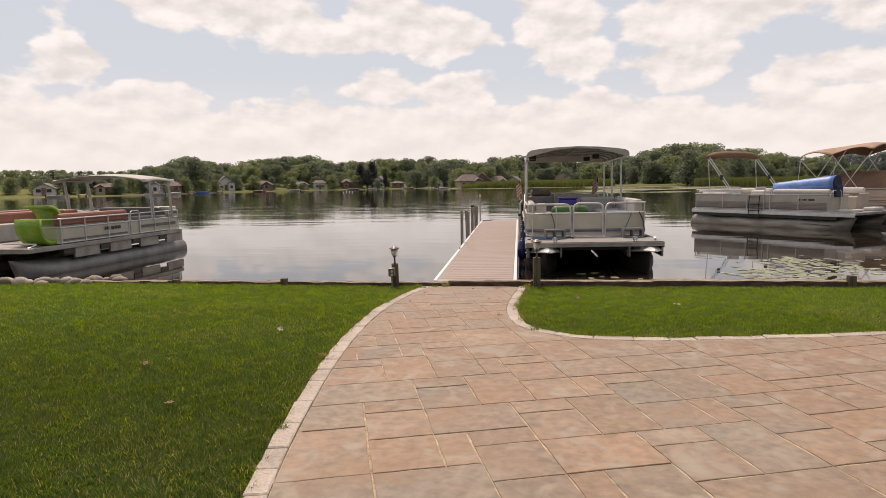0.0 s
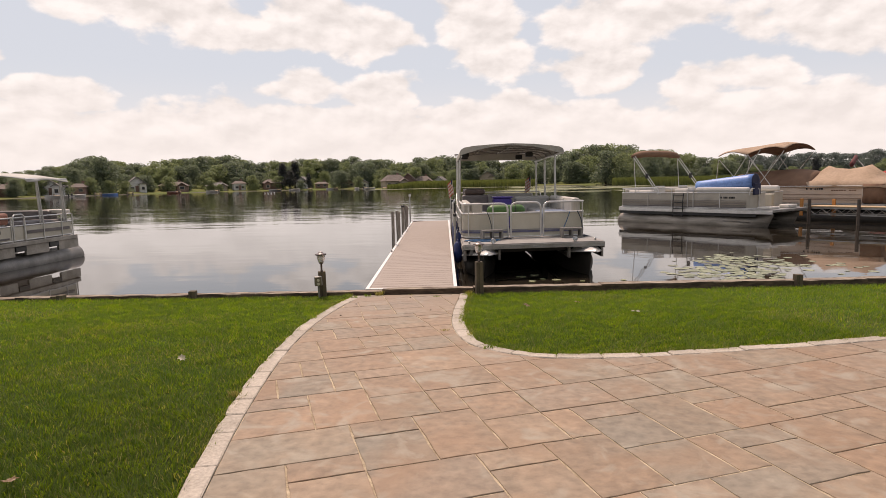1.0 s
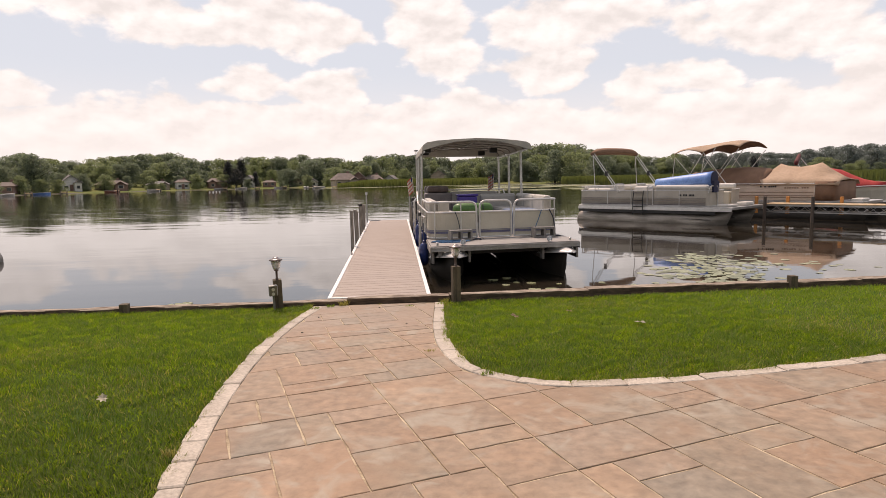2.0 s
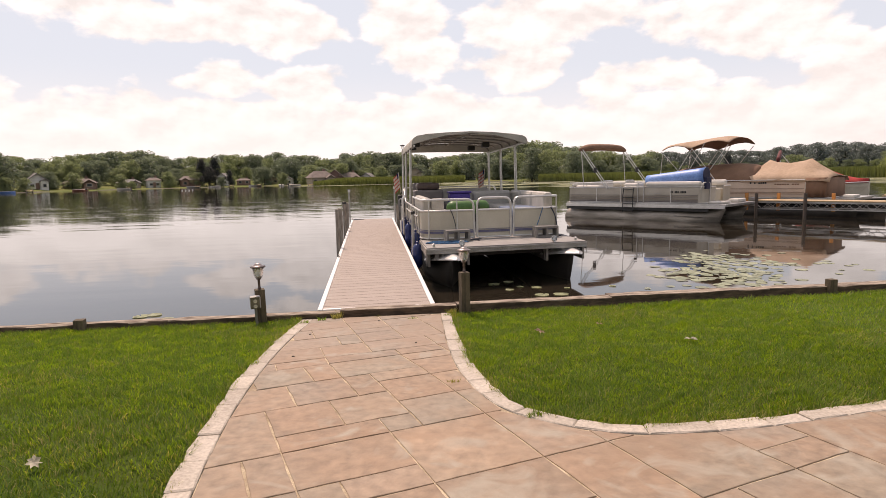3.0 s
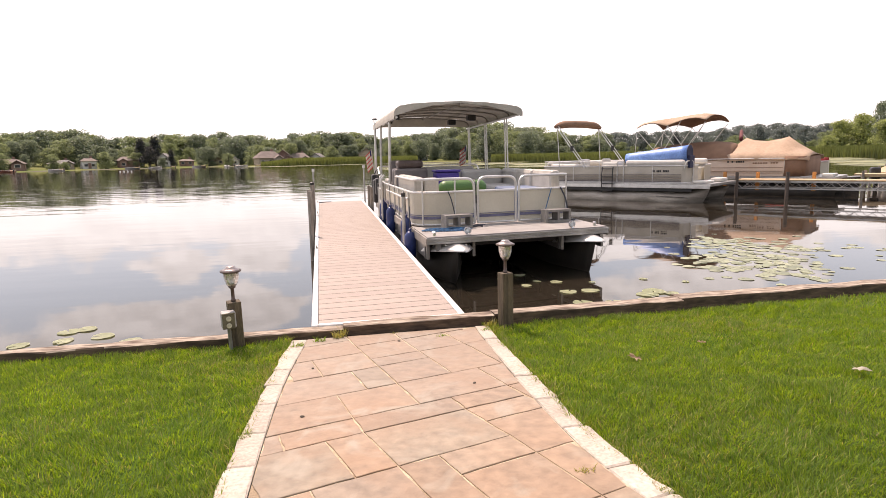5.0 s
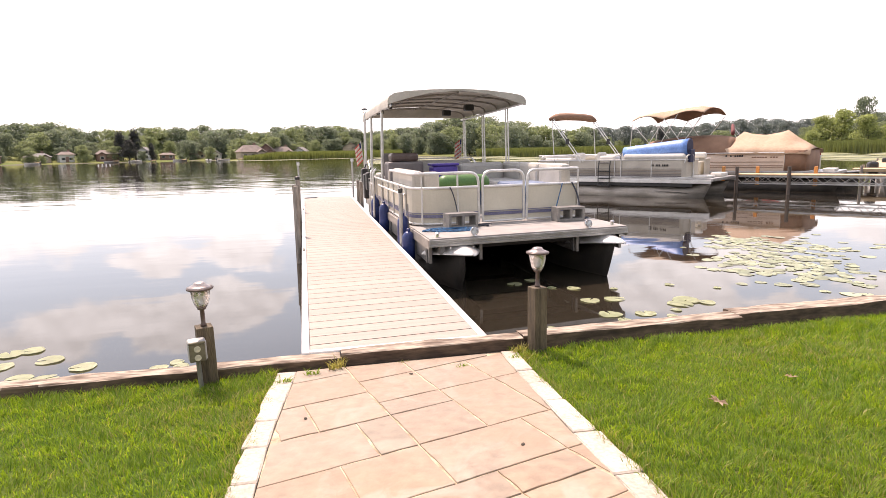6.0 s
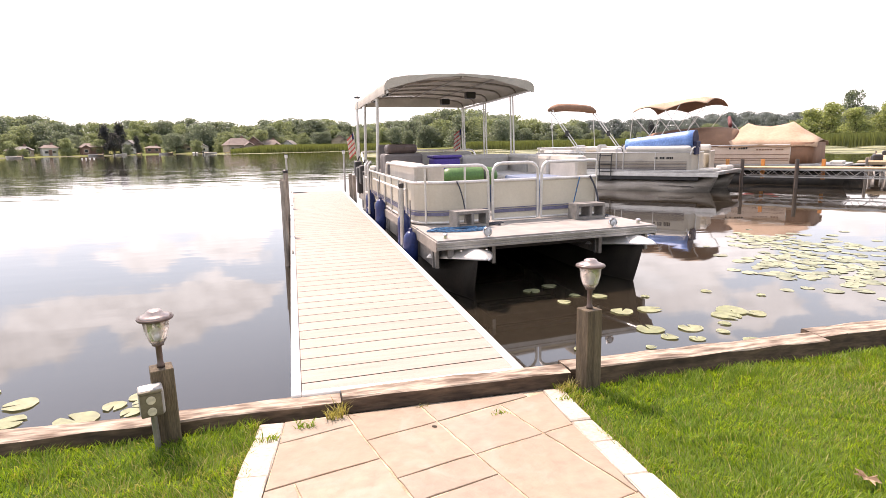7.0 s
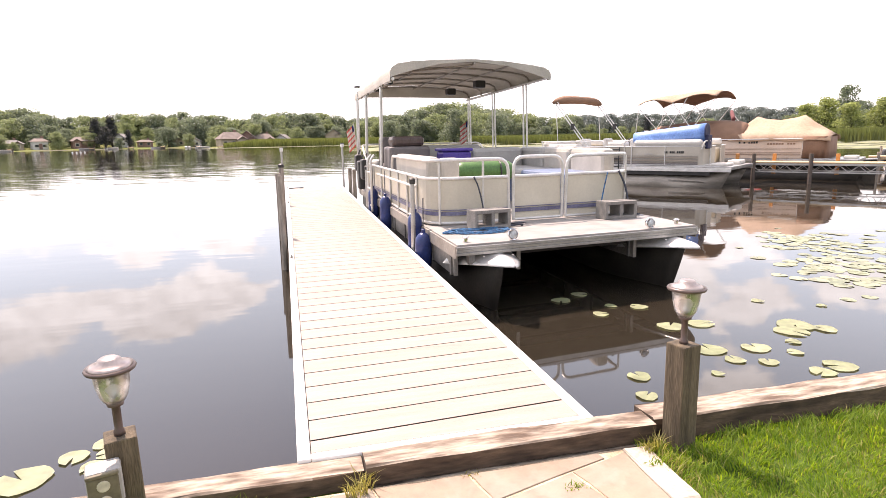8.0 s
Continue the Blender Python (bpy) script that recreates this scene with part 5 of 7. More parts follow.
def third_boat():
    P = lambda name, bm, m, label="", smooth=False: part(name, bm, m, B3, label, smooth)
    # floats coloured near-black for the shade beneath the dock
    for x in (-0.88, 0.88):
        P("pontoon", pontoon(x, 7.0, r=0.29, zc=0.15), ALU_SHADE, "", True)
    P("deck", boxed(-1.2, 1.2, 0.0, 6.9, 0.62, 0.72, 0.012), ALU)
    for s in (-1, 1):
        P("panel", boxed(s * 1.17 - 0.012, s * 1.17 + 0.012, 1.45, 6.8, 0.73, 1.32, 0.004), PANEL_ROSE, "pale rosy side panel")
        P("rail", tubed([(s * 1.19, 1.45, 0.72), (s * 1.19, 1.45, 1.33), (s * 1.19, 6.8, 1.33)], 0.017, 8, 0.08), RAIL)
    for z in (0.84, 0.90, 1.02):
        P("panel_rib", boxed(-1.196, -1.186, 1.5, 6.8, z, z + 0.014), CANVAS_BROWN)
    bars(B3, -1.186, 2.7, 3.35, 1.20, 1.27, 9, BLACK, "registration_bars")
    bars(B3, -1.186, 1.65, 2.45, 1.16, 1.20, 10, CANVAS_BROWN, "badge_bars")
    # tan cover: a tent on two poles, hanging over the sides
    stations = [(0.74, 1.47, 1.36), (0.95, 1.60, 1.37), (1.3, 1.82, 1.38), (1.62, 2.07, 1.38), (1.85, 2.0, 1.38), (2.3, 1.93, 1.38), (2.75, 1.98, 1.38), (3.0, 2.07, 1.38), (3.25, 1.88, 1.38), (3.6, 1.55, 1.37)]
    rows = []
    for y, ridge, eave in stations:
        row = []
        for i in range(15):
            s = -1 + 2 * i / 14
            k = 1 - abs(s)
            wob = 0.025 * math.sin(5 * y + 4 * s) * (1 - k)
            z = eave + 0.05 + (ridge - eave - 0.05) * k ** 1.05 + wob * 0.6
            if abs(s) > 0.99:
                z = eave - 0.10 + wob
            row.append((1.24 * s * (1.0 if abs(s) > 0.99 else 0.985), y, z))
        rows.append(row)
    P("cover", sheet(rows, 0.012), CANVAS_TAN, "tan canvas cover with two peaks", True)
    skirt = [Vector((x, y, 0)) for x, y in ((-1.21, 1.45), (-1.19, 1.0), (-1.0, 0.8), (0.0, 0.76), (1.0, 0.8), (1.2, 1.0))]
    cols = catmull(skirt, 5)
    P("cover_skirt", sheet([[(p.x + 0.03 * math.sin(i * 2.2), p.y + 0.02 * math.cos(i * 2.2), 0.74) for i, p in enumerate(cols)], [(p.x + 0.015 * math.sin(i * 2.0), p.y, 1.05) for i, p in enumerate(cols)],
                              [(p.x, p.y, 1.40) for p in cols]], 0.012), CANVAS_BROWN, "brown canvas hanging round the bow", True)
    rows = []
    for y, z in ((3.18, 1.80), (3.5, 1.93), (4.0, 1.98), (4.6, 1.97), (5.4, 1.93), (6.2, 1.82), (6.8, 1.5)):
        rows.append([(-1.22 + 2.44 * i / 10, y, 1.30 + (z - 1.30) * (1 - abs(-1 + i / 5) ** 2.5)) for i in range(11)])
    P("cover_aft", sheet(rows, 0.012), CANVAS_BROWN, "brown canvas cover over the stern", True)
    # raised bimini over the stern
    rows = []
    for i in range(21):
        t = i / 20
        y = 4.0 + 2.6 * t
        z = 3.05 - 0.24 * t ** 1.35 - 0.09 * math.exp(-(t / 0.09) ** 2)
        drop = interp(BIMINI_EDGE, t)
        rows.append([(-1.3 + 2.6 * j / 16, y, z - drop * abs(-1 + j / 8) ** 2.4) for j in range(17)])
    P("bimini_cloth", sheet(rows, 0.010), CANVAS_TAN, "raised tan bimini cloth", True)
    # brown sheet added below the cloth to give its underside the dark of shade
    P("bimini_lining", sheet([[(x * 0.985, y, z - 0.022) for x, y, z in row] for row in rows], 0.004), CANVAS_BROWN, "dark brown shaded underside", True)
    for x in (-1.27, 1.27):
        for a, b in (((4.05, 2.66), (5.0, 1.34)), ((5.42, 2.60), (4.5, 1.34)), ((5.38, 2.60), (6.2, 1.34)), ((4.9, 2.78), (5.75, 1.34)), ((6.55, 2.42), (5.6, 1.34)), ((6.58, 2.42), (6.7, 1.34))):
            P("bimini_pole", tubed([(x, a[0], a[1]), (x * 0.95, b[0], b[1])], 0.014), RAIL)
    P("outboard_cowl", boxed(-0.2, 0.2, 6.95, 7.4, 0.85, 1.3, 0.1), BLACK)
    P("bow_fitting", boxed(-1.05, -0.3, 0.05, 0.4, 0.722, 0.82, 0.03), VINYL_WHITE)


PANEL_ROSE = surf("rosy_panel", (0.58, 0.45, 0.35), (0.66, 0.52, 0.42), scale=2, rough=0.4, bump=0.03, grain=0.06)
third_boat()


def small_boat(m, length, beam, hull, cover, label, group=""):
    """An open runabout under a fitted cover."""
    root = thing("motorboat", m, label, "boat", group)
    secs = []
    for i in range(10):
        t = i / 9
        w = beam / 2 * min(1.0, math.sin(min(1.0, t * 1.5 + 0.06) * math.pi / 2))
        zs = 0.62 - 0.16 * t
        y = length * t
        secs.append([(-w, y, zs), (-w * 0.93, y, zs - 0.16), (-w * 0.6, y, -0.05), (0, y, -0.16), (w * 0.6, y, -0.05), (w * 0.93, y, zs - 0.16), (w, y, zs), (0, y, zs + 0.03)])
    part("hull", loft(secs), hull, root, smooth=False)
    part("gunwale", tube(bmesh.new(), [s[0] for s in secs] + [secs[-1][7]] + [s[6] for s in secs[::-1]], 0.03, 6), RAIL, root)
    if cover is not None:
        rows = []
        for i in range(12):
            t = i / 11
            w = beam / 2 * min(1.0, math.sin(min(1.0, t * 1.5 + 0.08) * math.pi / 2)) * 1.02
            h = 0.15 + 0.65 * math.exp(-((t - 0.45) / 0.22) ** 2)
            rows.append([(-w + 2 * w * j / 8, 0.02 + length * 0.98 * t, 0.60 - 0.16 * t + h * (1 - abs(-1 + j / 4) ** 2)) for j in range(9)])
        part("cover", sheet(rows, 0.01), cover, root, smooth=True)
    part("outboard_cowl", boxed(-0.17, 0.17, length, length + 0.35, 0.35, 0.85, 0.08), BLACK, root)
    part("outboard_leg", boxed(-0.05, 0.05, length + 0.05, length + 0.2, -0.4, 0.36, 0.02), BLACK, root)
    return root


red_boat = small_boat(pose(28.9, 25.4, WATER_Z, 0, 0, 36.87) @ Matrix.Diagonal((1.35, 1.0, 1.5, 1)), 6.6, 2.1, PANEL, RED_CANVAS, "motorboat under a red canvas cover behind the covered boat")
part("folded_canopy", fat_roll((-1.3, 4.3, 1.55), (1.1, 5.2, 1.9), 0.11), RED_DARK, red_boat, "dark red canvas folded on its frame", True)
for x in (-0.9, 0.9):
    part("canopy_frame", tubed([(x, 4.75 + 0.35 * x, 1.72 + 0.12 * x), (x, 3.6, 0.6)], 0.02, 6), RAIL, red_boat)
# hull coloured near-black for the shade behind the dock
small_boat(MARINA @ pose(8.75, -2.45, 0.0, 0, 0, 4), 3.0, 1.3, ALU_SHADE, None, "small open motorboat by the dock, hull coloured dark for shade")
small_boat(MARINA @ pose(12.5, -8.0, 0.0, 0, 0, -40), 4.6, 1.9, VINYL_WHITE, CANVAS_TAN, "white motorboat under a tan cover at a farther dock")
small_boat(MARINA @ pose(16.5, -9.5, 0.0, 0, 0, -45), 4.8, 1.9, VINYL_WHITE, None, "white open motorboat at a farther dock")

# ---------------------------------------------------------------- the boat on the left mooring
B4 = thing("pontoon_boat", pose(-9.42, 1.9, WATER_Z - 0.12) @ Matrix.Diagonal((1.0, 0.95, 1.0, 1)), "grey pontoon boat with a pale canopy and rust-coloured seats", "boat")


def fourth_boat():
    P = lambda name, bm, m, label="", smooth=False: part(name, bm, m, B4, label, smooth)
    for x in (-0.86, 0.86):
        P("pontoon", pontoon(x, 6.15, r=0.27, zc=0.16), ALU_DARK, "", True)
    P("deck", boxed(-1.2, 1.2, 0.0, 5.7, 0.62, 0.72, 0.012), ALU_DULL)
    # black boxes stand for the shaded slots below the deck
    for y in (1.0, 2.2, 3.4, 4.6):
        P("deck_bracket", boxed(1.06, 1.17, y, y + 0.36, 0.50, 0.615, 0.01), BLACK)
        P("float_skirt", boxed(1.10, 1.15, y + 0.37, y + 1.19, 0.40, 0.617, 0.004), ALU_DULL)
    right = rounded([(0.3, 0.9, 0), (1.17, 0.9, 0), (1.17, 5.6, 0), (0.3, 5.6, 0)], 0.12, 4)
    left = rounded([(-0.3, 0.9, 0), (-1.17, 0.9, 0), (-1.17, 5.6, 0), (-0.3, 5.6, 0)], 0.12, 4)
    for plan in (right, left):
        P("panel", wall_along(plan, 0.75, 1.06), PANEL, "cream-white side panel")
        P("rail", tube(bmesh.new(), at_height(plan, 1.07), 0.017), RAIL)
        P("rail", tube(bmesh.new(), at_height(plan, 1.25), 0.017), RAIL)
        P("rail", tube(bmesh.new(), at_height(plan, 0.75), 0.015), RAIL)
    for y in (0.95, 1.7, 2.5, 3.3, 3.75, 4.4, 5.1, 5.55):
        for s in (1.18, -1.18):
            P("rail_post", tubed([(s, y, 0.70), (s, y, 1.26)], 0.015, 6), RAIL)
    P("gate_hoop", tubed([(1.19, 3.35, 0.75), (1.19, 3.35, 1.32), (1.19, 3.72, 1.32), (1.19, 3.72, 0.75)], 0.017, 8, 0.1), RAIL)
    P("panel_stripe", boxed(1.186, 1.192, 1.0, 3.2, 0.79, 0.83), VINYL_DARK)
    P("panel_stripe", boxed(1.186, 1.192, 3.8, 5.4, 0.88, 0.95), VINYL_DARK)
    bars(B4, 1.187, 2.35, 2.95, 0.93, 1.0, 10, BLACK, "registration_bars", 1)
    bars(B4, 1.187, 3.85, 4.5, 0.92, 0.95, 9, VINYL_DARK, "badge_bars", 1)
    P("seat_base", boxed(0.6, 1.13, 1.0, 3.2, 0.73, 1.12, 0.02), VINYL_GREY)
    P("seat_back", cushion(0.98, 1.15, 0.95, 3.3, 1.10, 1.36, 0.05), VINYL_RED, "rust-coloured seat back")
    P("seat_base", boxed(-1.13, -0.6, 1.0, 4.0, 0.73, 1.12, 0.02), VINYL_GREY)
    P("seat_back", cushion(-1.15, -0.98, 0.95, 4.1, 1.10, 1.36, 0.05), VINYL_RED)
    P("seat_back", cushion(-0.9, 0.9, 5.1, 5.45, 1.0, 1.35, 0.06), VINYL_DARK)
    P("seat_cushion", cushion(0.5, 1.13, 3.9, 5.4, 1.0, 1.14), VINYL_DARK)
    P("helm_console", boxed(-0.9, -0.3, 3.0, 3.5, 0.73, 1.38, 0.05), VINYL_RED)
    P("stern_cushion", cushion(0.6, 1.14, 5.2, 5.58, 1.27, 1.36, 0.03), VINYL_WHITE)
    # canopy
    ys = [3.85, 4.1, 4.35, 4.6, 4.9, 5.15, 5.4]
    prof = [-1.26, -1.2, -0.9, -0.5, 0.0, 0.5, 0.9, 1.2, 1.26]
    P("canopy_cloth", sheet([[(x, y, 2.14 + 0.13 * (1 - (x / 1.26) ** 2) - (0.05 if abs(x) > 1.22 else 0) - 0.012 * (i % 2) - 0.02 * abs(i - 3)) for x in prof] for i, y in enumerate(ys)], 0.012), CANVAS_PALE, "pale canopy cloth", True)
    for x in (-1.2, 1.2):
        P("canopy_beam", tubed([(x, 3.85, 2.09), (x, 5.4, 2.09)], 0.022), RAIL)
        for y in (4.25, 5.15):
            P("canopy_post", tubed([(x, y, 2.10), (x * 0.98, y + 0.16, 1.05)], 0.024), RAIL)
            P("canopy_post", tubed([(x, y - 0.03, 2.10), (x * 0.98, y + 0.06, 1.05)], 0.018), RAIL)
    P("outboard_cowl", boxed(-0.2, 0.2, 5.8, 6.25, 0.85, 1.3, 0.1), BLACK)
    P("bow_platform_rail", tubed([(1.1, 0.1, 0.72), (1.1, 0.35, 0.78), (0.2, 0.5, 0.78)], 0.016, 8, 0.05), RAIL)


CANVAS_PALE = surf("pale_canvas", (0.46, 0.45, 0.42), (0.55, 0.54, 0.50), scale=2.5, rough=0.8, bump=0.15, fine=50, grain=0.08)
fourth_boat()
mat2 = thing("float_ring", B4.matrix_world @ pose(0, 0, 0), "lime green curled float mat propped at the bow gate", "float mat")
bm = bmesh.new()
rows = []
for i in range(15):
    a = radians(100 - 300 * i / 14)
    rows.append([(0.55 + 0.55 * k / 4, 0.80 + 0.36 * math.cos(a), 1.14 + 0.41 * math.sin(a)) for k in range(5)])
part("body", sheet(rows, 0.07), LIME, mat2, smooth=True)

# rust-seated boat moored beyond the left one
B5 = thing("pontoon_boat", pose(-12.3, 1.7, WATER_Z - 0.12), "grey pontoon boat with rust seats moored alongside", "boat")
for x in (-0.86, 0.86):
    part("pontoon", pontoon(x, 6.0), ALU_DULL, B5, smooth=True)
part("deck", boxed(-1.2, 1.2, 0.0, 5.6, 0.62, 0.72, 0.012), ALU_DULL, B5)
for s in (-1.17, 1.17):
    part("panel", boxed(s - 0.01, s + 0.01, 0.9, 5.5, 0.75, 1.06, 0.004), PANEL_GREY, B5)
    part("seat_back", cushion(s - 0.1, s + 0.06, 0.95, 4.5, 1.08, 1.38, 0.05), VINYL_RED, B5)
    part("rail", tubed([(s, 0.9, 0.72), (s, 0.9, 1.26), (s, 5.5, 1.26), (s, 5.5, 0.72)], 0.017, 8, 0.1), RAIL, B5)


# ---------------------------------------------------------------- the far shore
def bearing(az, r):
    return Vector((0.3 + r * math.sin(radians(az)), -4.5 + r * math.cos(radians(az)), 0))


def tree_model(name, seed, mat, lobes, spread, leaves, leaf, trunk_h=0.22, pointed=False):
    """A tree ten metres high: a tapered trunk with limbs and a crown of many small leaf clumps."""
    rnd = random.Random(seed)
    root = thing("tree", pose(0, 0, -50), "leafy green tree on the far shore", "tree", "trees of the far shore")
    bm = bmesh.new()
    tube(bm, [(0, 0, -0.3), (0.05, 0.02, 2.0), (-0.05, 0.05, 5.5), (0.0, 0.0, 8.0)], [0.32, 0.26, 0.16, 0.05], 7)
    for k in range(6):
        a = rnd.uniform(0, 6.28)
        z = rnd.uniform(2.0, 5.0)
        l = rnd.uniform(1.6, 2.8) * spread
        tube(bm, [(0, 0, z), (l * 0.5 * math.cos(a), l * 0.5 * math.sin(a), z + 0.9), (l * math.cos(a), l * math.sin(a), z + 2.2)], [0.13, 0.09, 0.03], 5)
    part("trunk", bm, BARK, root)
    centres = []
    for k in range(lobes):
        a, z = rnd.uniform(0, 6.28), rnd.uniform(trunk_h * 10 + 0.6, 8.9)
        prof = (1 - ((z - 4.0) / 6.0) ** 2) ** 0.5 if not pointed else max(0.1, (10 - z) / 7.5)
        d = rnd.uniform(0.25, 1.0) * 2.9 * spread * prof
        centres.append((d * math.cos(a), d * math.sin(a), z, rnd.uniform(0.9, 1.6) * (0.6 + 0.5 * prof)))
    centres += [(0, 0, 9.0, 0.95), (0.5, 0.2, 7.4, 1.5), (-0.4, -0.3, 5.8, 1.8), (0.2, 0.3, 3.8, 1.8)]
    rng = np.random.default_rng(seed)
    per = leaves // len(centres)
    vs, fs = [], []
    for cx, cy, cz, r in centres:
        d = rng.normal(size=(per, 3))
        d /= np.linalg.norm(d, axis=1)[:, None]
        rad = r * rng.uniform(0.55, 1.08, per) ** 0.6
        c = np.array([cx, cy, cz]) + d * rad[:, None] * np.array([1.15, 1.15, 0.85])
        u = rng.normal(size=(per, 3))
        u /= np.linalg.norm(u, axis=1)[:, None]
        w = np.cross(u, rng.normal(size=(per, 3)))
        w /= np.linalg.norm(w, axis=1)[:, None]
        s = leaf * rng.uniform(0.5, 1.3, per)[:, None]
        b = len(vs) * 4
        vs.append(np.stack([c - u * s, c - w * s * 0.6, c + u * s, c + w * s * 0.6], 1))
    v = np.concatenate(vs)
    n = len(v)
    f = np.arange(n * 4).reshape(n, 4)
    crown = new("crown", arrays_mesh("crown", v.reshape(-1, 3), f, mat))
    crown.parent = root
    return root


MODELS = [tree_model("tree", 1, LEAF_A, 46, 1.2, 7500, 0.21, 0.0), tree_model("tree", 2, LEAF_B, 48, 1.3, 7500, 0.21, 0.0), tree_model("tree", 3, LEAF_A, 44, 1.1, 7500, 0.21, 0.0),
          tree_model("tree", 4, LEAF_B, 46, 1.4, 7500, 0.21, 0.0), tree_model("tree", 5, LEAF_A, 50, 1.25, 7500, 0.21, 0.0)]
DARK_TREE = tree_model("tree", 6, LEAF_C, 24, 0.9, 4000, 0.22, 0.05)
AIRY = tree_model("tree", 9, LEAF_E, 30, 1.0, 5200, 0.22, 0.03)
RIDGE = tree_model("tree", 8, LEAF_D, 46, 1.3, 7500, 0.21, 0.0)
SPIRE = tree_model("tree", 7, LEAF_C, 30, 0.62, 4000, 0.20, 0.03, True)
SKYLINE = [(a, 1.07 * e + (0.12 if a > 26 else 0.0)) for a, e in ((-60, 2.0), (-48, 1.3), (-43, 1.25), (-39, 0.95), (-37, 1.2), (-33, 1.9), (-30, 2.75), (-27, 2.05), (-24, 2.65), (-20, 2.85), (-17, 2.3), (-14, 2.45), (-10.6, 2.5), (-7.5, 2.55), (-5, 2.25), (-1, 2.3), (2, 2.7), (4.5, 2.1), (8, 2.3),
           (11, 2.4), (15.5, 3.2), (19, 2.7), (23, 1.95), (28, 1.75), (34, 1.6), (38, 1.95), (44, 1.9), (48, 2.0), (60, 2.2))]
trnd = random.Random(77)


def plant(model, az, r, height, wide=1.0, label=""):
    p = bearing(az, r)
    z = far_land(p.x, p.y)
    s = height / 10.0
    ob = copy_thing(model, Matrix.Translation((p.x, p.y, z - 0.05)) @ Matrix.Rotation(trnd.uniform(0, 6.28), 4, "Z") @ Matrix.Diagonal((s * wide, s * wide, s, 1)))
    if label:
        ob["label"] = label
    return ob


def tree_line():
    az = -52.0
    while az < 58:
        back = shore(az) + trnd.uniform(55, 90)
        p = bearing(az, back)
        h = math.tan(radians(interp(SKYLINE, az))) * back + 1.3 - far_land(p.x, p.y)
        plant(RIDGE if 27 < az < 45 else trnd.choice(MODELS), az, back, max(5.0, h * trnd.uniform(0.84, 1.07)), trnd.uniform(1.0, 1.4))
        az += trnd.uniform(0.55, 0.9)
    az = -50.0
    while az < 58:
        mid = shore(az) + trnd.uniform(26, 42)
        p = bearing(az, mid)
        h = math.tan(radians(interp(SKYLINE, az))) * mid + 1.3 - far_land(p.x, p.y)
        plant(trnd.choice(MODELS), az, mid, max(4.0, h * (trnd.uniform(0.30, 0.62) if 27 < az < 43.5 else trnd.uniform(0.45, 0.85))), trnd.uniform(1.0, 1.4))
        az += trnd.uniform(0.7, 1.5)


tree_line()
az_ = -48.0
while az_ < -6:
    plant(trnd.choice(MODELS), az_, shore(az_) + trnd.uniform(5, 20), trnd.uniform(2.2, 6.0), trnd.uniform(0.9, 1.3))
    az_ += trnd.uniform(0.7, 2.2)
for az, r, h, model, wide in ((-14.9, 262, 11.5, SPIRE, 1.0), (-13.8, 265, 12.2, SPIRE, 1.0), (-14.3, 256, 8.2, DARK_TREE, 1.1), (-12.6, 256, 7.0, SPIRE, 0.9), (-17.6, 252, 6.4, MODELS[1], 1.1), (-26.4, 232, 6.0, MODELS[0], 1.2),
                              (-9.6, 262, 8.0, MODELS[4], 1.2), (-7.3, 258, 11.0, MODELS[0], 1.3), (-1.0, 246, 6.0, MODELS[4], 1.1), (2.0, 270, 12.5, MODELS[2], 1.5), (-29.6, 215, 11.5, MODELS[4], 1.15), (-37.5, 186, 5.0, DARK_TREE, 1.6),
                              (-41.5, 184, 4.2, MODELS[0], 1.5), (15.3, 225, 12.5, MODELS[2], 1.1), (16.8, 222, 11.5, MODELS[3], 1.0), (19.2, 228, 10.6, MODELS[0], 1.1), (32.3, 150, 7.2, SPIRE, 0.7),
                              (44.5, 186, 9.0, AIRY, 1.1), (45.7, 184, 10.2, AIRY, 1.1), (47.1, 190, 13.3, MODELS[0], 0.62), (47.4, 178, 8.6, AIRY, 1.2), (49.4, 184, 9.6, AIRY, 1.2), (51.2, 180, 9.0, AIRY, 1.2), (53.2, 184, 10.0, AIRY, 1.1), (43.6, 150, 5.6, AIRY, 1.2), (37.0, 190, 6.2, MODELS[1], 1.3)):
    plant(model, az, r, h, wide, "dark purple-leaved tree on the far shore" if model in (DARK_TREE, SPIRE) else "")
for m in MODELS + [DARK_TREE, RIDGE, AIRY, SPIRE]:
    for o in [m, *m.children_recursive][::-1]:
        bpy.data.objects.remove(o)


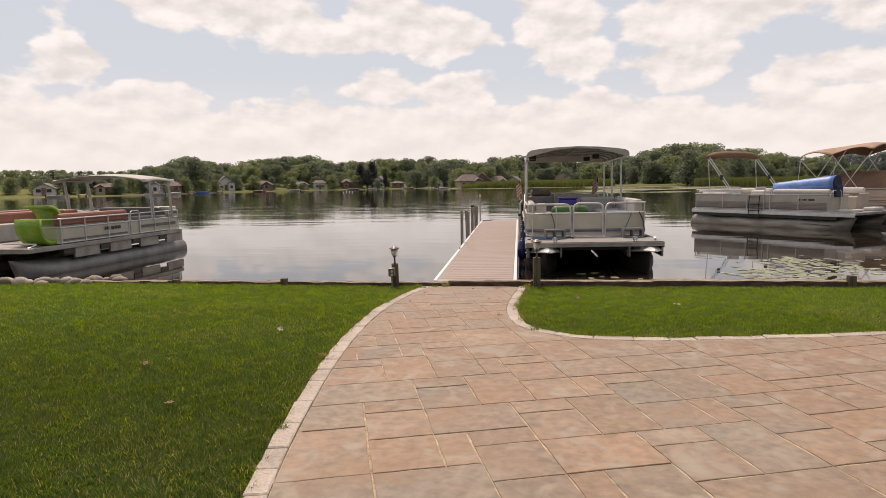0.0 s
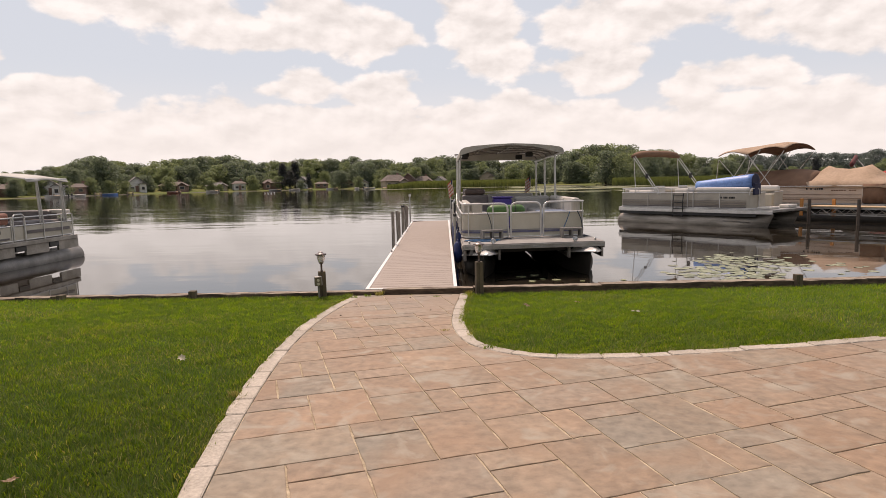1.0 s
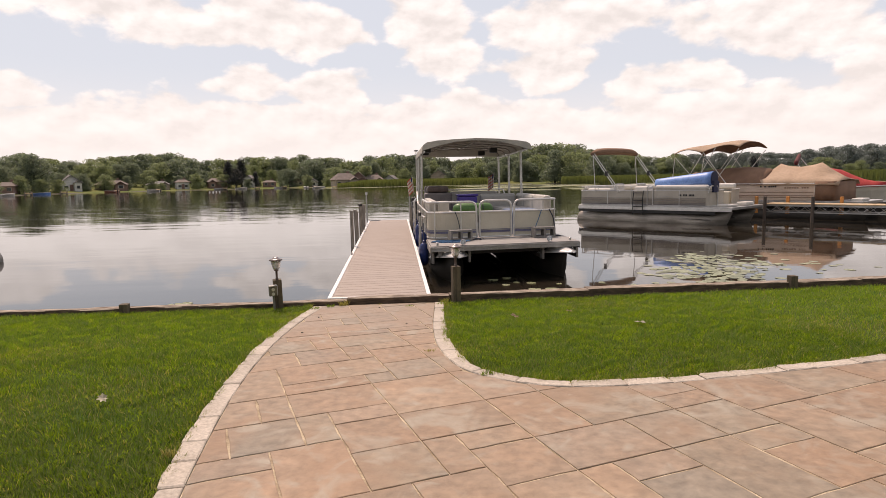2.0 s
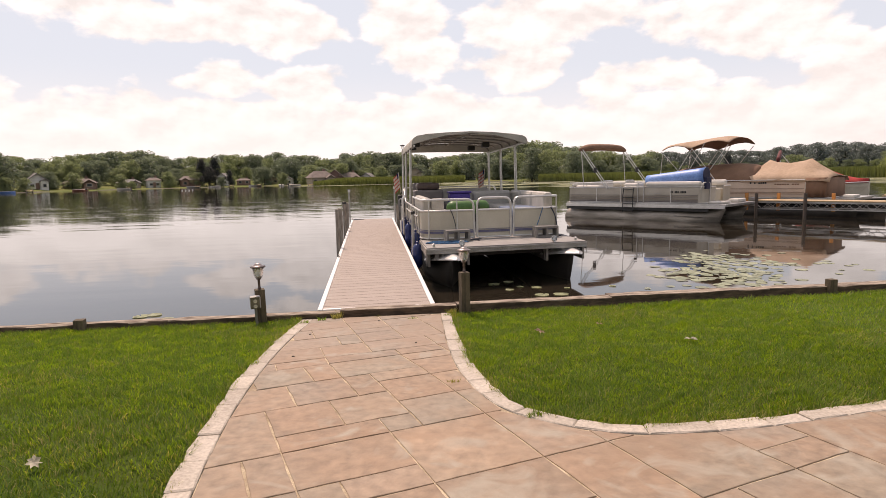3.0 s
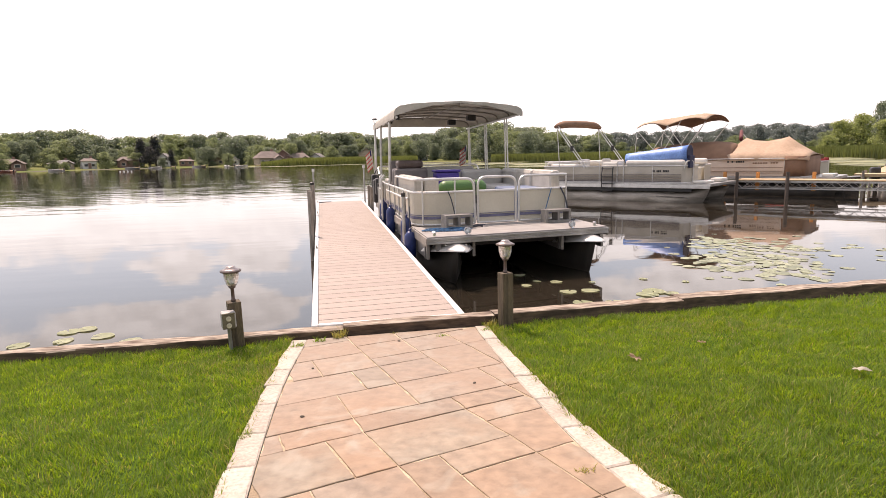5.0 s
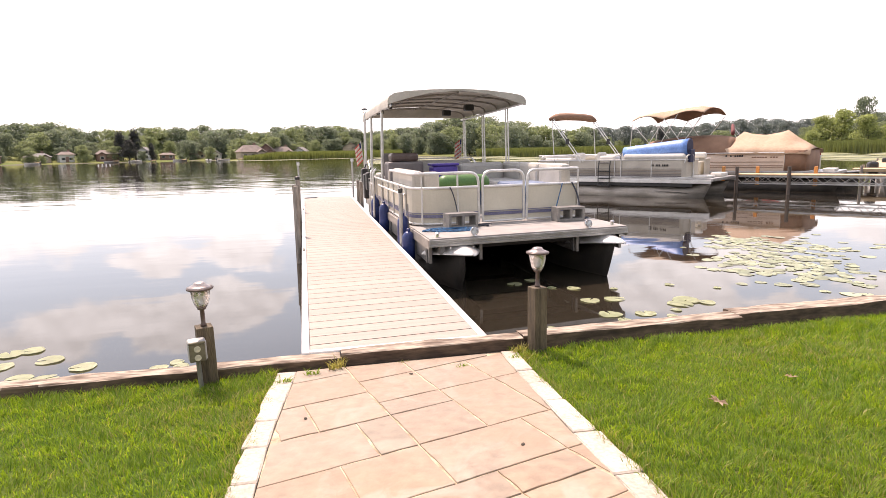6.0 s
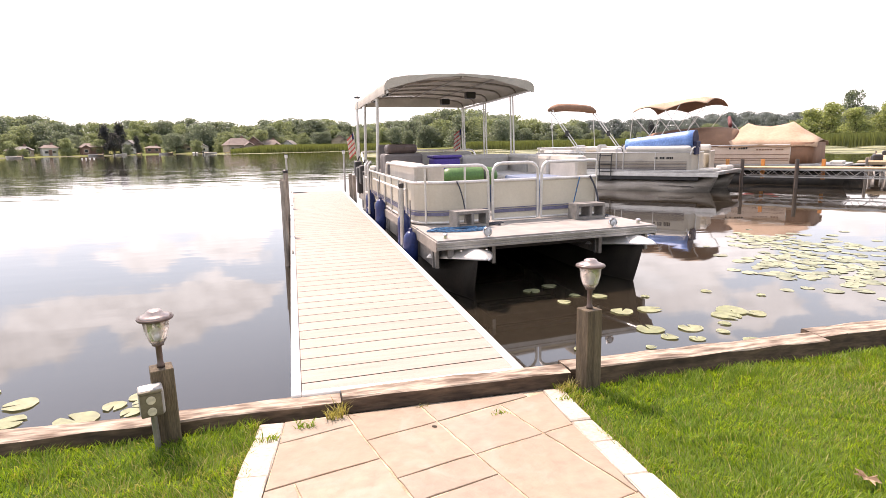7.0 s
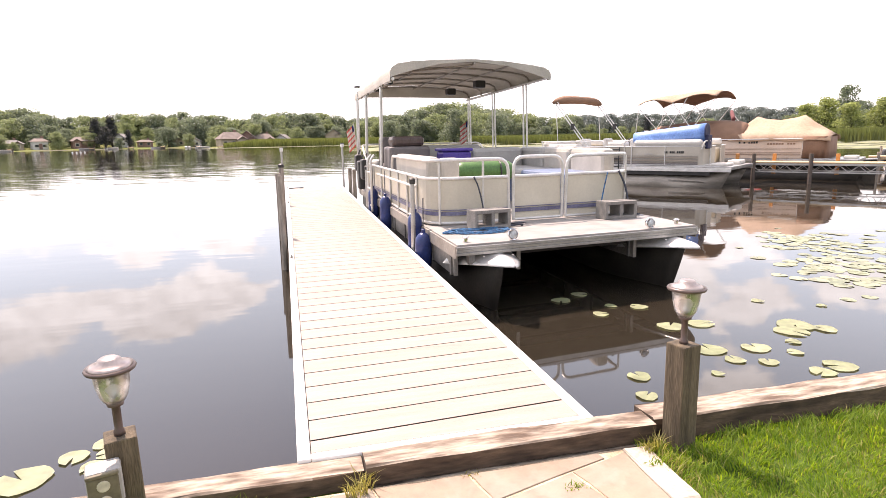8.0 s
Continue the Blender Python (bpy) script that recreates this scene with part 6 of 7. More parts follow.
# ---------------------------------------------------------------- reeds and floating weed
def reeds():
    rng = np.random.default_rng(9)
    n = 130000
    az = np.concatenate([rng.uniform(-5.2, 9.0, n // 3), rng.uniform(16.0, 60.0, n - n // 3)])
    r = np.empty(n)
    h = np.empty(n)
    z = np.empty(n)
    for i, a in enumerate(az):
        s = shore(a)
        if a < 10:
            r[i], h[i] = s + rng.uniform(-6, 26), rng.uniform(1.7, 2.9) * (0.6 + 0.4 * smooth(-5.2, -2.0, a))
        else:
            r[i], h[i] = s * 0.86 + rng.uniform(-6, 40) * (0.4 + 0.6 * smooth(16, 24, a)), rng.uniform(1.7, 2.6)
        z[i] = WATER_Z
    x, y = 0.3 + r * np.sin(np.radians(az)), -4.5 + r * np.cos(np.radians(az))
    w = rng.uniform(0.05, 0.12, n)
    a = rng.uniform(-0.6, 0.6, n) + np.radians(az) * -1
    dx, dy = np.cos(a) * w, np.sin(a) * w
    lx = rng.uniform(-0.35, 0.35, n)
    v = np.stack([np.stack([x - dx, y - dy, z - 0.2], 1), np.stack([x + dx, y + dy, z - 0.2], 1), np.stack([x + lx, y, z + h], 1)], 1)
    me = arrays_mesh("reeds", v.reshape(-1, 3), np.arange(n * 3).reshape(n, 3), REED)
    tagged(new("reeds", me), "belt of tall green reeds along the far bank", "reeds", kind="stuff")


reeds()


def weed_mats():
    rnd = random.Random(4)
    verts, faces = [], []
    for k in range(900):
        if k < 160:
            az, r = rnd.uniform(-6, 9), None
            r = shore(az) - rnd.uniform(5, 14)
        else:
            az = rnd.uniform(7, 56)
            r = shore(az) * rnd.uniform(0.42, 0.86)
            if noise.noise(Vector((az * 0.22, r * 0.05, 1))) < -0.12:
                continue
        p = bearing(az, r)
        b = len(verts)
        n = 14
        sx, sy = rnd.uniform(1.2, 5.0), rnd.uniform(0.5, 1.6)
        for j in range(n):
            a = 2 * math.pi * j / n
            q = 1 + rnd.uniform(-0.3, 0.3)
            verts.append((p.x + sx * q * math.cos(a), p.y + sy * q * math.sin(a), WATER_Z + 0.012))
        verts.append((p.x, p.y, WATER_Z + rnd.uniform(0.02, 0.1)))
        faces += [(b + n, b + j, b + (j + 1) % n) for j in range(n)]
    tagged(new("floating_weed", arrays_mesh("floating_weed", verts, faces, MAT_PLANT)), "mats of yellow-green floating weed far out", "water weed", kind="stuff")


weed_mats()

# ---------------------------------------------------------------- houses
ROOF_BROWN = surf("brown_shingle", (0.15, 0.12, 0.105), (0.22, 0.18, 0.16), scale=0.6, rough=0.9, bump=0.4, fine=4, dist=0.05)
ROOF_GREY = surf("grey_shingle", (0.15, 0.145, 0.14), (0.22, 0.21, 0.20), scale=0.6, rough=0.9, bump=0.4, fine=4, dist=0.05)
WALL_WHITE = surf("white_siding", (0.58, 0.58, 0.57), (0.68, 0.68, 0.67), scale=0.5, rough=0.7, bump=0.2, fine=5, stretch=(0.2, 0.2, 3), dist=0.02)
WALL_TAN = surf("tan_siding", (0.34, 0.28, 0.22), (0.42, 0.35, 0.28), scale=0.5, rough=0.8, bump=0.2, fine=5, stretch=(0.2, 0.2, 3), dist=0.02)
WALL_BRICK = surf("red_brick_wall", (0.21, 0.13, 0.105), (0.28, 0.18, 0.15), scale=0.6, rough=0.85, bump=0.3, fine=6, dist=0.02)
WINDOW_DARK = surf("dark_pane", (0.03, 0.035, 0.04), (0.06, 0.065, 0.07), scale=0.5, rough=0.12, bump=0.0)


def house(az, back, w, d, h, roof_h, wall, roof, storeys, gable_front, label):
    w, d, h, roof_h = 0.66 * w, 0.66 * d, 0.74 * h, 0.68 * roof_h
    p = bearing(az, shore(az) + back)
    z = far_land(p.x, p.y)
    root = thing("house", Matrix.Translation((p.x, p.y, z)) @ Matrix.Rotation(-radians(az) + trnd.uniform(-0.35, 0.35), 4, "Z"), label, "house", "houses of the far shore")
    part("wall", boxed(-w / 2, w / 2, -d / 2, d / 2, -1.5, h), wall, root)
    e = 0.5
    if gable_front:
        gable = [(-w / 2 + 0.02, h), (w / 2 - 0.02, h), (0, h + roof_h - 0.15)]
        bm = bmesh.new()
        a = [bm.verts.new((x, -d / 2 + 0.03, q)) for x, q in gable]
        b = [bm.verts.new((x, d / 2 - 0.03, q)) for x, q in gable]
        bm.faces.new(a[::-1]), bm.faces.new(b)
        for j in range(3):
            bm.faces.new((a[j], a[(j + 1) % 3], b[(j + 1) % 3], b[j]))
        part("gable", bm, wall, root)
        part("roof", sheet([[(-w / 2 - e, -d / 2 - e, h - 0.2), (0, -d / 2 - e, h + roof_h), (w / 2 + e, -d / 2 - e, h - 0.2)], [(-w / 2 - e, d / 2 + e, h - 0.2), (0, d / 2 + e, h + roof_h), (w / 2 + e, d / 2 + e, h - 0.2)]], 0.18), roof, root)
    else:
        k = w * 0.22
        bm = bmesh.new()
        q = [bm.verts.new(v) for v in ((-w / 2 - e, -d / 2 - e, h), (w / 2 + e, -d / 2 - e, h), (w / 2 + e, d / 2 + e, h), (-w / 2 - e, d / 2 + e, h), (-w / 2 + k, 0, h + roof_h), (w / 2 - k, 0, h + roof_h))]
        for f in ((0, 1, 5, 4), (1, 2, 5), (2, 3, 4, 5), (3, 0, 4), (3, 2, 1, 0)):
            bm.faces.new([q[i] for i in f])
        rf = part("roof", bm, roof, root)
        part("chimney", boxed(w * 0.15, w * 0.15 + 0.8, 0.3, 1.0, h + 0.1, h + roof_h + 0.7), WALL_BRICK, rf)
    if w > 5.5:
        ww, wd, wh = w * 0.34, 1.6, h * 0.96
        x0 = -w * 0.5 + 0.3 if back % 2 else w * 0.5 - ww - 0.3
        y0 = -d / 2 - wd
        part("wing", boxed(x0, x0 + ww, y0, -d / 2 + 0.1, -1.5, wh), wall, root)
        part("wing_roof", sheet([[(x0 - 0.3, y0 - 0.35, wh - 0.1), (x0 + ww / 2, y0 - 0.35, wh + ww * 0.36), (x0 + ww + 0.3, y0 - 0.35, wh - 0.1)],
                                 [(x0 - 0.3, 0, wh - 0.1), (x0 + ww / 2, 0, wh + ww * 0.36), (x0 + ww + 0.3, 0, wh - 0.1)]], 0.15), roof, root)
        bm = bmesh.new()
        tri = [bm.verts.new(q) for q in ((x0, y0 + 0.02, wh), (x0 + ww, y0 + 0.02, wh), (x0 + ww / 2, y0 + 0.02, wh + ww * 0.33))]
        bm.faces.new(tri)
        bmesh.ops.solidify(bm, geom=list(bm.faces), thickness=0.1)
        part("wing_gable", bm, wall, root)
        wing_win = part("window", boxed(x0 + ww * 0.25, x0 + ww * 0.75, y0 - 0.05, y0 + 0.02, 0.6, 1.7), VINYL_WHITE, root)
        part("pane", boxed(x0 + ww * 0.29, x0 + ww * 0.71, y0 - 0.075, y0 - 0.055, 0.68, 1.62), WINDOW_DARK, wing_win)
    cols = max(2, int(w / 2.6))
    for s in range(storeys):
        for c in range(cols):
            x = -w / 2 + (c + 0.5) * w / cols
            win = part("window", boxed(x - 0.62, x + 0.62, -d / 2 - 0.05, -d / 2 + 0.02, 0.7 + 1.7 * s, 1.65 + 1.7 * s), VINYL_WHITE, root)
            part("pane", boxed(x - 0.54, x + 0.54, -d / 2 - 0.075, -d / 2 - 0.055, 0.77 + 1.7 * s, 1.58 + 1.7 * s), WINDOW_DARK, win)
    part("door", boxed(-0.5, 0.5, -d / 2 - 0.09, -d / 2 - 0.01, 0.0, 1.95), WALL_BRICK, root) if cols % 2 == 0 else None
    return root


house(-41.0, 14, 7, 7, 2.6, 1.8, WALL_WHITE, ROOF_GREY, 1, True, "white gabled house across the lake")
house(-36.6, 13, 9, 7, 2.6, 1.7, WALL_TAN, ROOF_BROWN, 1, False, "low tan house with a hipped roof across the lake")
house(-33.2, 14, 9, 7, 3.4, 2.0, WALL_WHITE, ROOF_GREY, 1, True, "pale two-gable house across the lake")
house(-31.4, 15, 6, 6, 2.7, 1.6, WALL_BRICK, ROOF_BROWN, 1, False, "small brick house across the lake")
house(-27.2, 20, 9, 8, 3.6, 3.6, WALL_WHITE, ROOF_GREY, 1, True, "white house with a steep gable across the lake")
house(-24.2, 18, 15, 8, 2.6, 2.2, WALL_BRICK, ROOF_BROWN, 1, False, "long low brick house across the lake")
house(-20.7, 16, 12, 8, 2.5, 1.9, WALL_TAN, ROOF_GREY, 1, False, "low house with a pale hipped roof across the lake")
house(-18.8, 14, 7, 6, 3.6, 1.6, WALL_WHITE, ROOF_BROWN, 1, False, "small white house with dark windows across the lake")
house(-15.9, 17, 11, 8, 3.4, 2.2, WALL_BRICK, ROOF_BROWN, 1, False, "brown two-level house behind a dark tree")
house(-13.1, 18, 7, 7, 4.2, 2.8, WALL_WHITE, ROOF_GREY, 2, True, "white tall gabled house across the lake")
house(-11.4, 16, 8, 6, 2.6, 1.2, WALL_BRICK, ROOF_BROWN, 1, False, "low dark brown house across the lake")
house(-9.0, 17, 9, 7, 2.7, 2.0, WALL_TAN, ROOF_BROWN, 1, True, "tan gabled house across the lake")
house(-7.6, 19, 7, 7, 3.0, 2.4, WALL_WHITE, ROOF_GREY, 1, True, "white gabled house across the lake")
house(-4.6, 24, 13, 9, 3.2, 3.6, WALL_TAN, ROOF_BROWN, 1, False, "large house with brown hipped roofs across the lake")
house(-3.2, 26, 9, 9, 3.6, 3.8, WALL_BRICK, ROOF_BROWN, 1, True, "large house with a brown gable across the lake")
house(-1.9, 26, 11, 9, 2.8, 3.0, WALL_TAN, ROOF_BROWN, 1, False, "long house with a brown roof across the lake")
house(-0.2, 30, 7, 7, 3.0, 2.4, WALL_WHITE, ROOF_GREY, 1, True, "white house half behind trees across the lake")
house(4.3, 38, 10, 8, 4.4, 3.2, WALL_TAN, ROOF_GREY, 1, True, "grey-roofed gabled house among the trees")
house(9.4, 34, 7, 6, 2.8, 1.8, WALL_WHITE, ROOF_GREY, 1, True, "small pale house among the trees")
house(20.6, 60, 9, 7, 4.0, 2.6, WALL_WHITE, ROOF_GREY, 1, True, "white house far behind the reeds")

# small docks and boats along the far bank
for i, (az, hull, label) in enumerate(((-28.6, BLUE_TARP, "blue boat at the far bank"), (-24.8, VINYL_RED, "rust-red boat at the far bank"), (-21.6, VINYL_WHITE, "white boat at the far bank"), (-16.2, VINYL_GREY, "grey boat at the far bank"),
                                       (-13.4, VINYL_WHITE, "white boat at the far bank"), (-11.0, VINYL_WHITE, "white boat at the far bank"), (-8.2, VINYL_WHITE, "white boat at the far bank"), (-6.4, VINYL_WHITE, "white boat at the far bank"),
                                       (-33.9, VINYL_WHITE, "white boat at the far bank"), (-31.0, VINYL_WHITE, "white boat at the far bank"), (-39.5, VINYL_WHITE, "white boat at the far bank"))):
    p = bearing(az, shore(az) - 3)
    small_boat(Matrix.Translation((p.x, p.y, WATER_Z)) @ Matrix.Rotation(trnd.uniform(0, 6), 4, "Z"), 4.6, 1.9, hull, None, label, "boats of the far shore")
    q = bearing(az + 0.9, shore(az + 0.9) - 4)
    fd = thing("jetty", Matrix.Translation((q.x, q.y, WATER_Z)) @ Matrix.Rotation(-radians(az), 4, "Z"), "short wooden jetty on the far bank", "jetty", "jetties of the far shore")
    part("planking", boxed(-0.8, 0.8, -5, 7, 0.45, 0.6, 0.02), PLANK_TAN, fd)
    for y in (-4.6, -1.0, 2.5):
        for x in (-0.75, 0.75):
            part("post", tubed([(x, y, -1.0), (x, y, 1.0)], 0.09, 6), PILE, fd)
for k in range(4):
    p = bearing(-16.6 + 0.28 * k, 150)
    bm = bmesh.new()
    bmesh.ops.create_uvsphere(bm, u_segments=8, v_segments=6, radius=0.17)
    b = part("buoy", bm, WHITE_TRIM, smooth=True)
    b.matrix_world = Matrix.Translation((p.x, p.y, WATER_Z + 0.1))
    tagged(b, "small white buoy floating on the lake", "buoy", "buoys on the lake")

# docks on the near bank beyond the covered boats
for k, (x, y, rz, l) in enumerate(((24, 12.5, 40, 9), (30, 16, 42, 9), (27.5, 20, -50, 12), (37, 21, 40, 9))):
    d = thing("dock", pose(x, y, WATER_Z, 0, 0, rz), "low wooden dock on the near bank", "dock", "docks of the near bank")
    part("planking", boxed(-0.6, 0.6, -l / 2, l / 2, 0.5, 0.62, 0.01), PLANK_TAN, d)
    for yy in (-l / 2 + 0.3, 0, l / 2 - 0.3):
        for xx in (-0.62, 0.62):
            part("post", tubed([(xx, yy, -1.0), (xx, yy, 0.74)], 0.05, 8), PILE, d)
small_boat(pose(26.5, 13.6, WATER_Z, 0, 0, 60), 4.8, 2.0, VINYL_WHITE, CANVAS_TAN, "white motorboat under a tan cover by the near bank")
small_boat(pose(32.0, 17.5, WATER_Z, 0, 0, 45), 4.8, 2.0, VINYL_WHITE, None, "white motorboat by the near bank")


# ---------------------------------------------------------------- posts, lamps and fenders of the dock
def dock_z(y):
    return 0.1 + y * math.tan(radians(0.88))


def pile(x, y, top, r, material, label, cap=None):
    root = thing("mooring_post", pose(x, y, 0), label, "post", "posts along the dock")
    part("shaft", tube(bmesh.new(), [(0, 0, -1.1), (0.0, 0, -0.2), (0.004, 0.0, top)], r, 12), material, root)
    if cap is not None:
        c = part("cap", lathe([(r + 0.006, -0.05), (r + 0.008, 0.0), (r * 0.7, 0.012)], 12), cap, root)
        c.location = (0.004, 0, top)
    return root


def square_pile(x, y, top, w, lean=0.0):
    root = thing("mooring_post", pose(x, y, 0, 0, lean, 0), "grey weathered wooden mooring post", "post", "posts along the dock")
    part("shaft", boxed(-w / 2, w / 2, -w / 2, w / 2, -1.1, top, 0.006), PILE, root)
    return root


def pole_lamp(x, y, top):
    root = thing("dock_lamp", pose(x, y, 0), "slim dock pole with a small white solar lamp", "lamp", "lamps of the dock")
    part("pole", tubed([(0, 0, -1.1), (0, 0, top - 0.08)], 0.022, 10), ALU, root)
    part("lamp_head", boxed(-0.035, 0.035, -0.035, 0.035, top - 0.08, top, 0.008), WHITE_TRIM, root)
    part("lamp_cap", boxed(-0.04, 0.04, -0.04, 0.04, top, top + 0.012, 0.003), BLACK, root)


pile(-0.055, 5.15, 0.88, 0.034, PILE, "dark round dock post")
square_pile(-0.075, 6.9, 0.82, 0.075, -1.5)
square_pile(-0.10, 7.4, 0.76, 0.08)
pile(-0.06, 8.35, 0.90, 0.04, PILE, "grey round dock post with a black cap", BLACK)
square_pile(-0.07, 9.8, 0.84, 0.08)
square_pile(-0.08, 10.3, 0.80, 0.08, 1.0)
pole_lamp(-0.055, 11.75, 1.14)
pole_lamp(1.27, 11.72, 1.21)
pile(1.262, 3.95, 0.87, 0.024, ALU, "slim metal dock pole with a black cap", BLACK)
pile(1.265, 7.6, 0.86, 0.026, ALU, "slim metal dock pole with a black cap", BLACK)
for y in (9.6, 10.4):
    square_pile(1.285, y, 0.72, 0.07)


def fender(x, y, z, length, r, tilt, label):
    root = thing("fender", pose(x, y, z, tilt, 0, 0), label, "fender", "fenders between dock and boat")
    prof = [(0.02, -length / 2), (r * 0.6, -length / 2 + 0.02), (r * 0.93, -length / 2 + 0.06), (r, -length / 2 + 0.12), (r, length / 2 - 0.12), (r * 0.93, length / 2 - 0.06), (r * 0.6, length / 2 - 0.02), (0.03, length / 2)]
    part("body", lathe(prof, 16), FENDER, root, smooth=True)
    part("eye", lathe([(0.022, length / 2), (0.022, length / 2 + 0.035), (0.012, length / 2 + 0.04)], 8), FENDER, root)
    part("line", tubed([(0, 0, length / 2 + 0.03), (0.0, 0, length / 2 + 0.35)], 0.006, 5), ROPE_DARK, root)


fender(1.315, 3.72, 0.14, 0.42, 0.085, 4, "dark blue fender hanging low beside the dock")
fender(1.315, 4.1, 0.26, 0.50, 0.08, 0, "blue fender hanging beside the dock")
fender(1.32, 6.1, 0.26, 0.50, 0.08, 0, "dark blue fender hanging beside the dock")
fender(1.32, 7.3, 0.28, 0.50, 0.08, 0, "dark blue fender hanging beside the dock")


def dock_cleat(y):
    root = thing("dock_cleat", pose(0.025, y, dock_z(y) + 0.004), "small grey metal cleat on the dock edge", "cleat", "cleats of the dock")
    part("base", boxed(-0.015, 0.015, -0.03, 0.03, 0, 0.014, 0.003), ALU_DULL, root)
    part("horn", tubed([(0, -0.075, 0.034), (0, -0.03, 0.026), (0, 0.03, 0.026), (0, 0.075, 0.034)], 0.009, 6), ALU_DULL, root)


for y in (3.8, 8.6, 11.4):
    dock_cleat(y)
rope("dock_line", [(0.06, 11.3, dock_z(11.3) + 0.012), (0.2, 11.35, dock_z(11.3) + 0.012), (0.3, 11.25, dock_z(11.3) + 0.02), (0.36, 11.4, dock_z(11.3) + 0.012)], 0.01, ROPE_DARK, "short dark line lying on the dock")


# ---------------------------------------------------------------- garden lamps on posts, stumps
def garden_lamp(m, label, post_h, outlet=False):
    root = thing("post_lamp", m, label, "lamp", "lamps by the dock")
    w = 0.046
    bm = boxed(-w, w, -w, w, -0.35, post_h, 0.005)
    part("post", bm, POST_WOOD, root, "weathered square wooden post")
    part("stem", lathe([(0.017, post_h), (0.017, post_h + 0.012), (0.0125, post_h + 0.02), (0.0125, post_h + 0.095), (0.024, post_h + 0.10), (0.026, post_h + 0.115)], 12), BRONZE, root, "dark metal stem", True)
    g = post_h + 0.112
    n = 24
    bm = bmesh.new()
    rings = []
    for r, z in ((0.026, g), (0.038, g + 0.02), (0.048, g + 0.06), (0.053, g + 0.108)):
        rings.append([bm.verts.new(((r + 0.0022 * (j % 2)) * math.cos(2 * math.pi * j / n), (r + 0.0022 * (j % 2)) * math.sin(2 * math.pi * j / n), z)) for j in range(n)])
    for a, b in zip(rings, rings[1:]):
        for j in range(n):
            bm.faces.new((a[j], a[(j + 1) % n], b[(j + 1) % n], b[j]))
    bmesh.ops.solidify(bm, geom=list(bm.faces), thickness=0.003)
    shade = part("glass", bm, LAMP_GLASS, root, "clear ribbed glass", True)
    shade.visible_shadow = False
    part("reflector", lathe([(0.018, g + 0.004), (0.022, g + 0.014), (0.006, g + 0.03)], 12), CHROME, root)
    part("cell", lathe([(0.010, g + 0.035), (0.018, g + 0.06), (0.026, g + 0.09), (0.03, g + 0.104)], 14), WHITE_TRIM, root)
    cap = part("cap", lathe([(0.070, g + 0.115), (0.053, g + 0.124), (0.034, g + 0.132), (0.032, g + 0.140), (0.024, g + 0.145), (0.006, g + 0.146)], 40), CAP_METAL, root, "bronze round cap, coloured pale as if sunlit", True)
    part("brim", lathe([(0.05, g + 0.104), (0.071, g + 0.105), (0.074, g + 0.111), (0.071, g + 0.117)], 40), BRONZE, cap, "dark rim", True)
    if outlet:
        box_ = part("outlet_box", boxed(-0.105, -0.008, -0.125, -w - 0.002, post_h - 0.165, post_h - 0.045, 0.012), VINYL_GREY, root, "pale grey weatherproof outlet box")
        part("outlet_cover", boxed(-0.102, -0.018, -0.134, -0.127, post_h - 0.162, post_h - 0.062, 0.004), OLIVE, box_, "olive-brown cover plate")
        part("cover_hood", boxed(-0.104, -0.016, -0.14, -0.127, post_h - 0.060, post_h - 0.047, 0.004), OLIVE, box_)
        for z, m_ in ((post_h - 0.138, PALE_IVORY), (post_h - 0.088, PALE_IVORY)):
            part("socket", lathe([(0.018, 0.0), (0.018, 0.003), (0.015, 0.004)], 14), m_, box_).matrix_local = pose(-0.06, -0.1345, z, 90, 0, 0)
        part("conduit", tubed([(-0.055, -0.070, post_h - 0.17), (-0.052, -0.066, -0.03)], 0.013), ALU_DARK, root, "grey plastic conduit pipe")
    return root


PALE_IVORY = surf("ivory_plastic", (0.50, 0.46, 0.34), (0.58, 0.53, 0.40), scale=8, rough=0.5, bump=0.05)
OLIVE = surf("olive_plastic", (0.095, 0.082, 0.052), (0.17, 0.145, 0.09), scale=8, rough=0.6, bump=0.1)
garden_lamp(pose(1.50, -0.165, 0.045, 0, 0, 12), "solar lamp with ribbed glass on a weathered post", 0.415)
garden_lamp(pose(-0.528, -0.150, 0.045, 1.5, -1.2, 16), "solar lamp on a leaning post with an outlet box", 0.325, True)


def stump(x, y, top, w=0.09, label="short weathered post stump in the timber edge"):
    root = thing("post_stump", pose(x, y, 0, 0, 0, random.uniform(-6, 6)), label, "post", "stumps of the lake edge")
    part("wood", boxed(-w / 2, w / 2, -w / 2, w / 2, -0.3, top, 0.006), POST_WOOD, root)


stump(-2.22, -0.15, 0.145)
stump(5.68, -0.05, 0.20)
stump(-3.95, -0.13, 0.12)
stump(-4.06, -0.10, 0.10, 0.07)


# ---------------------------------------------------------------- rocks on the left bank
def rock(x, y, z, s, seed):
    rnd = random.Random(seed)
    bm = bmesh.new()
    bmesh.ops.create_icosphere(bm, subdivisions=2, radius=1)
    ax = [rnd.uniform(0.75, 1.25), rnd.uniform(0.7, 1.1), rnd.uniform(0.5, 0.75)]
    off = Vector((seed * 3.1, seed * 1.7, 0))
    for v in bm.verts:
        k = 1 + 0.28 * noise.noise(v.co * 1.1 + off)
        v.co = Vector((v.co.x * ax[0], v.co.y * ax[1], v.co.z * ax[2])) * k * s
    ob = part("rock", bm, ROCK, smooth=True)
    ob.matrix_world = pose(x, y, z, 0, 0, rnd.uniform(0, 360))
    return tagged(ob, "rounded pale field stone on the bank", "rock", "rocks on the bank")


rr = random.Random(11)
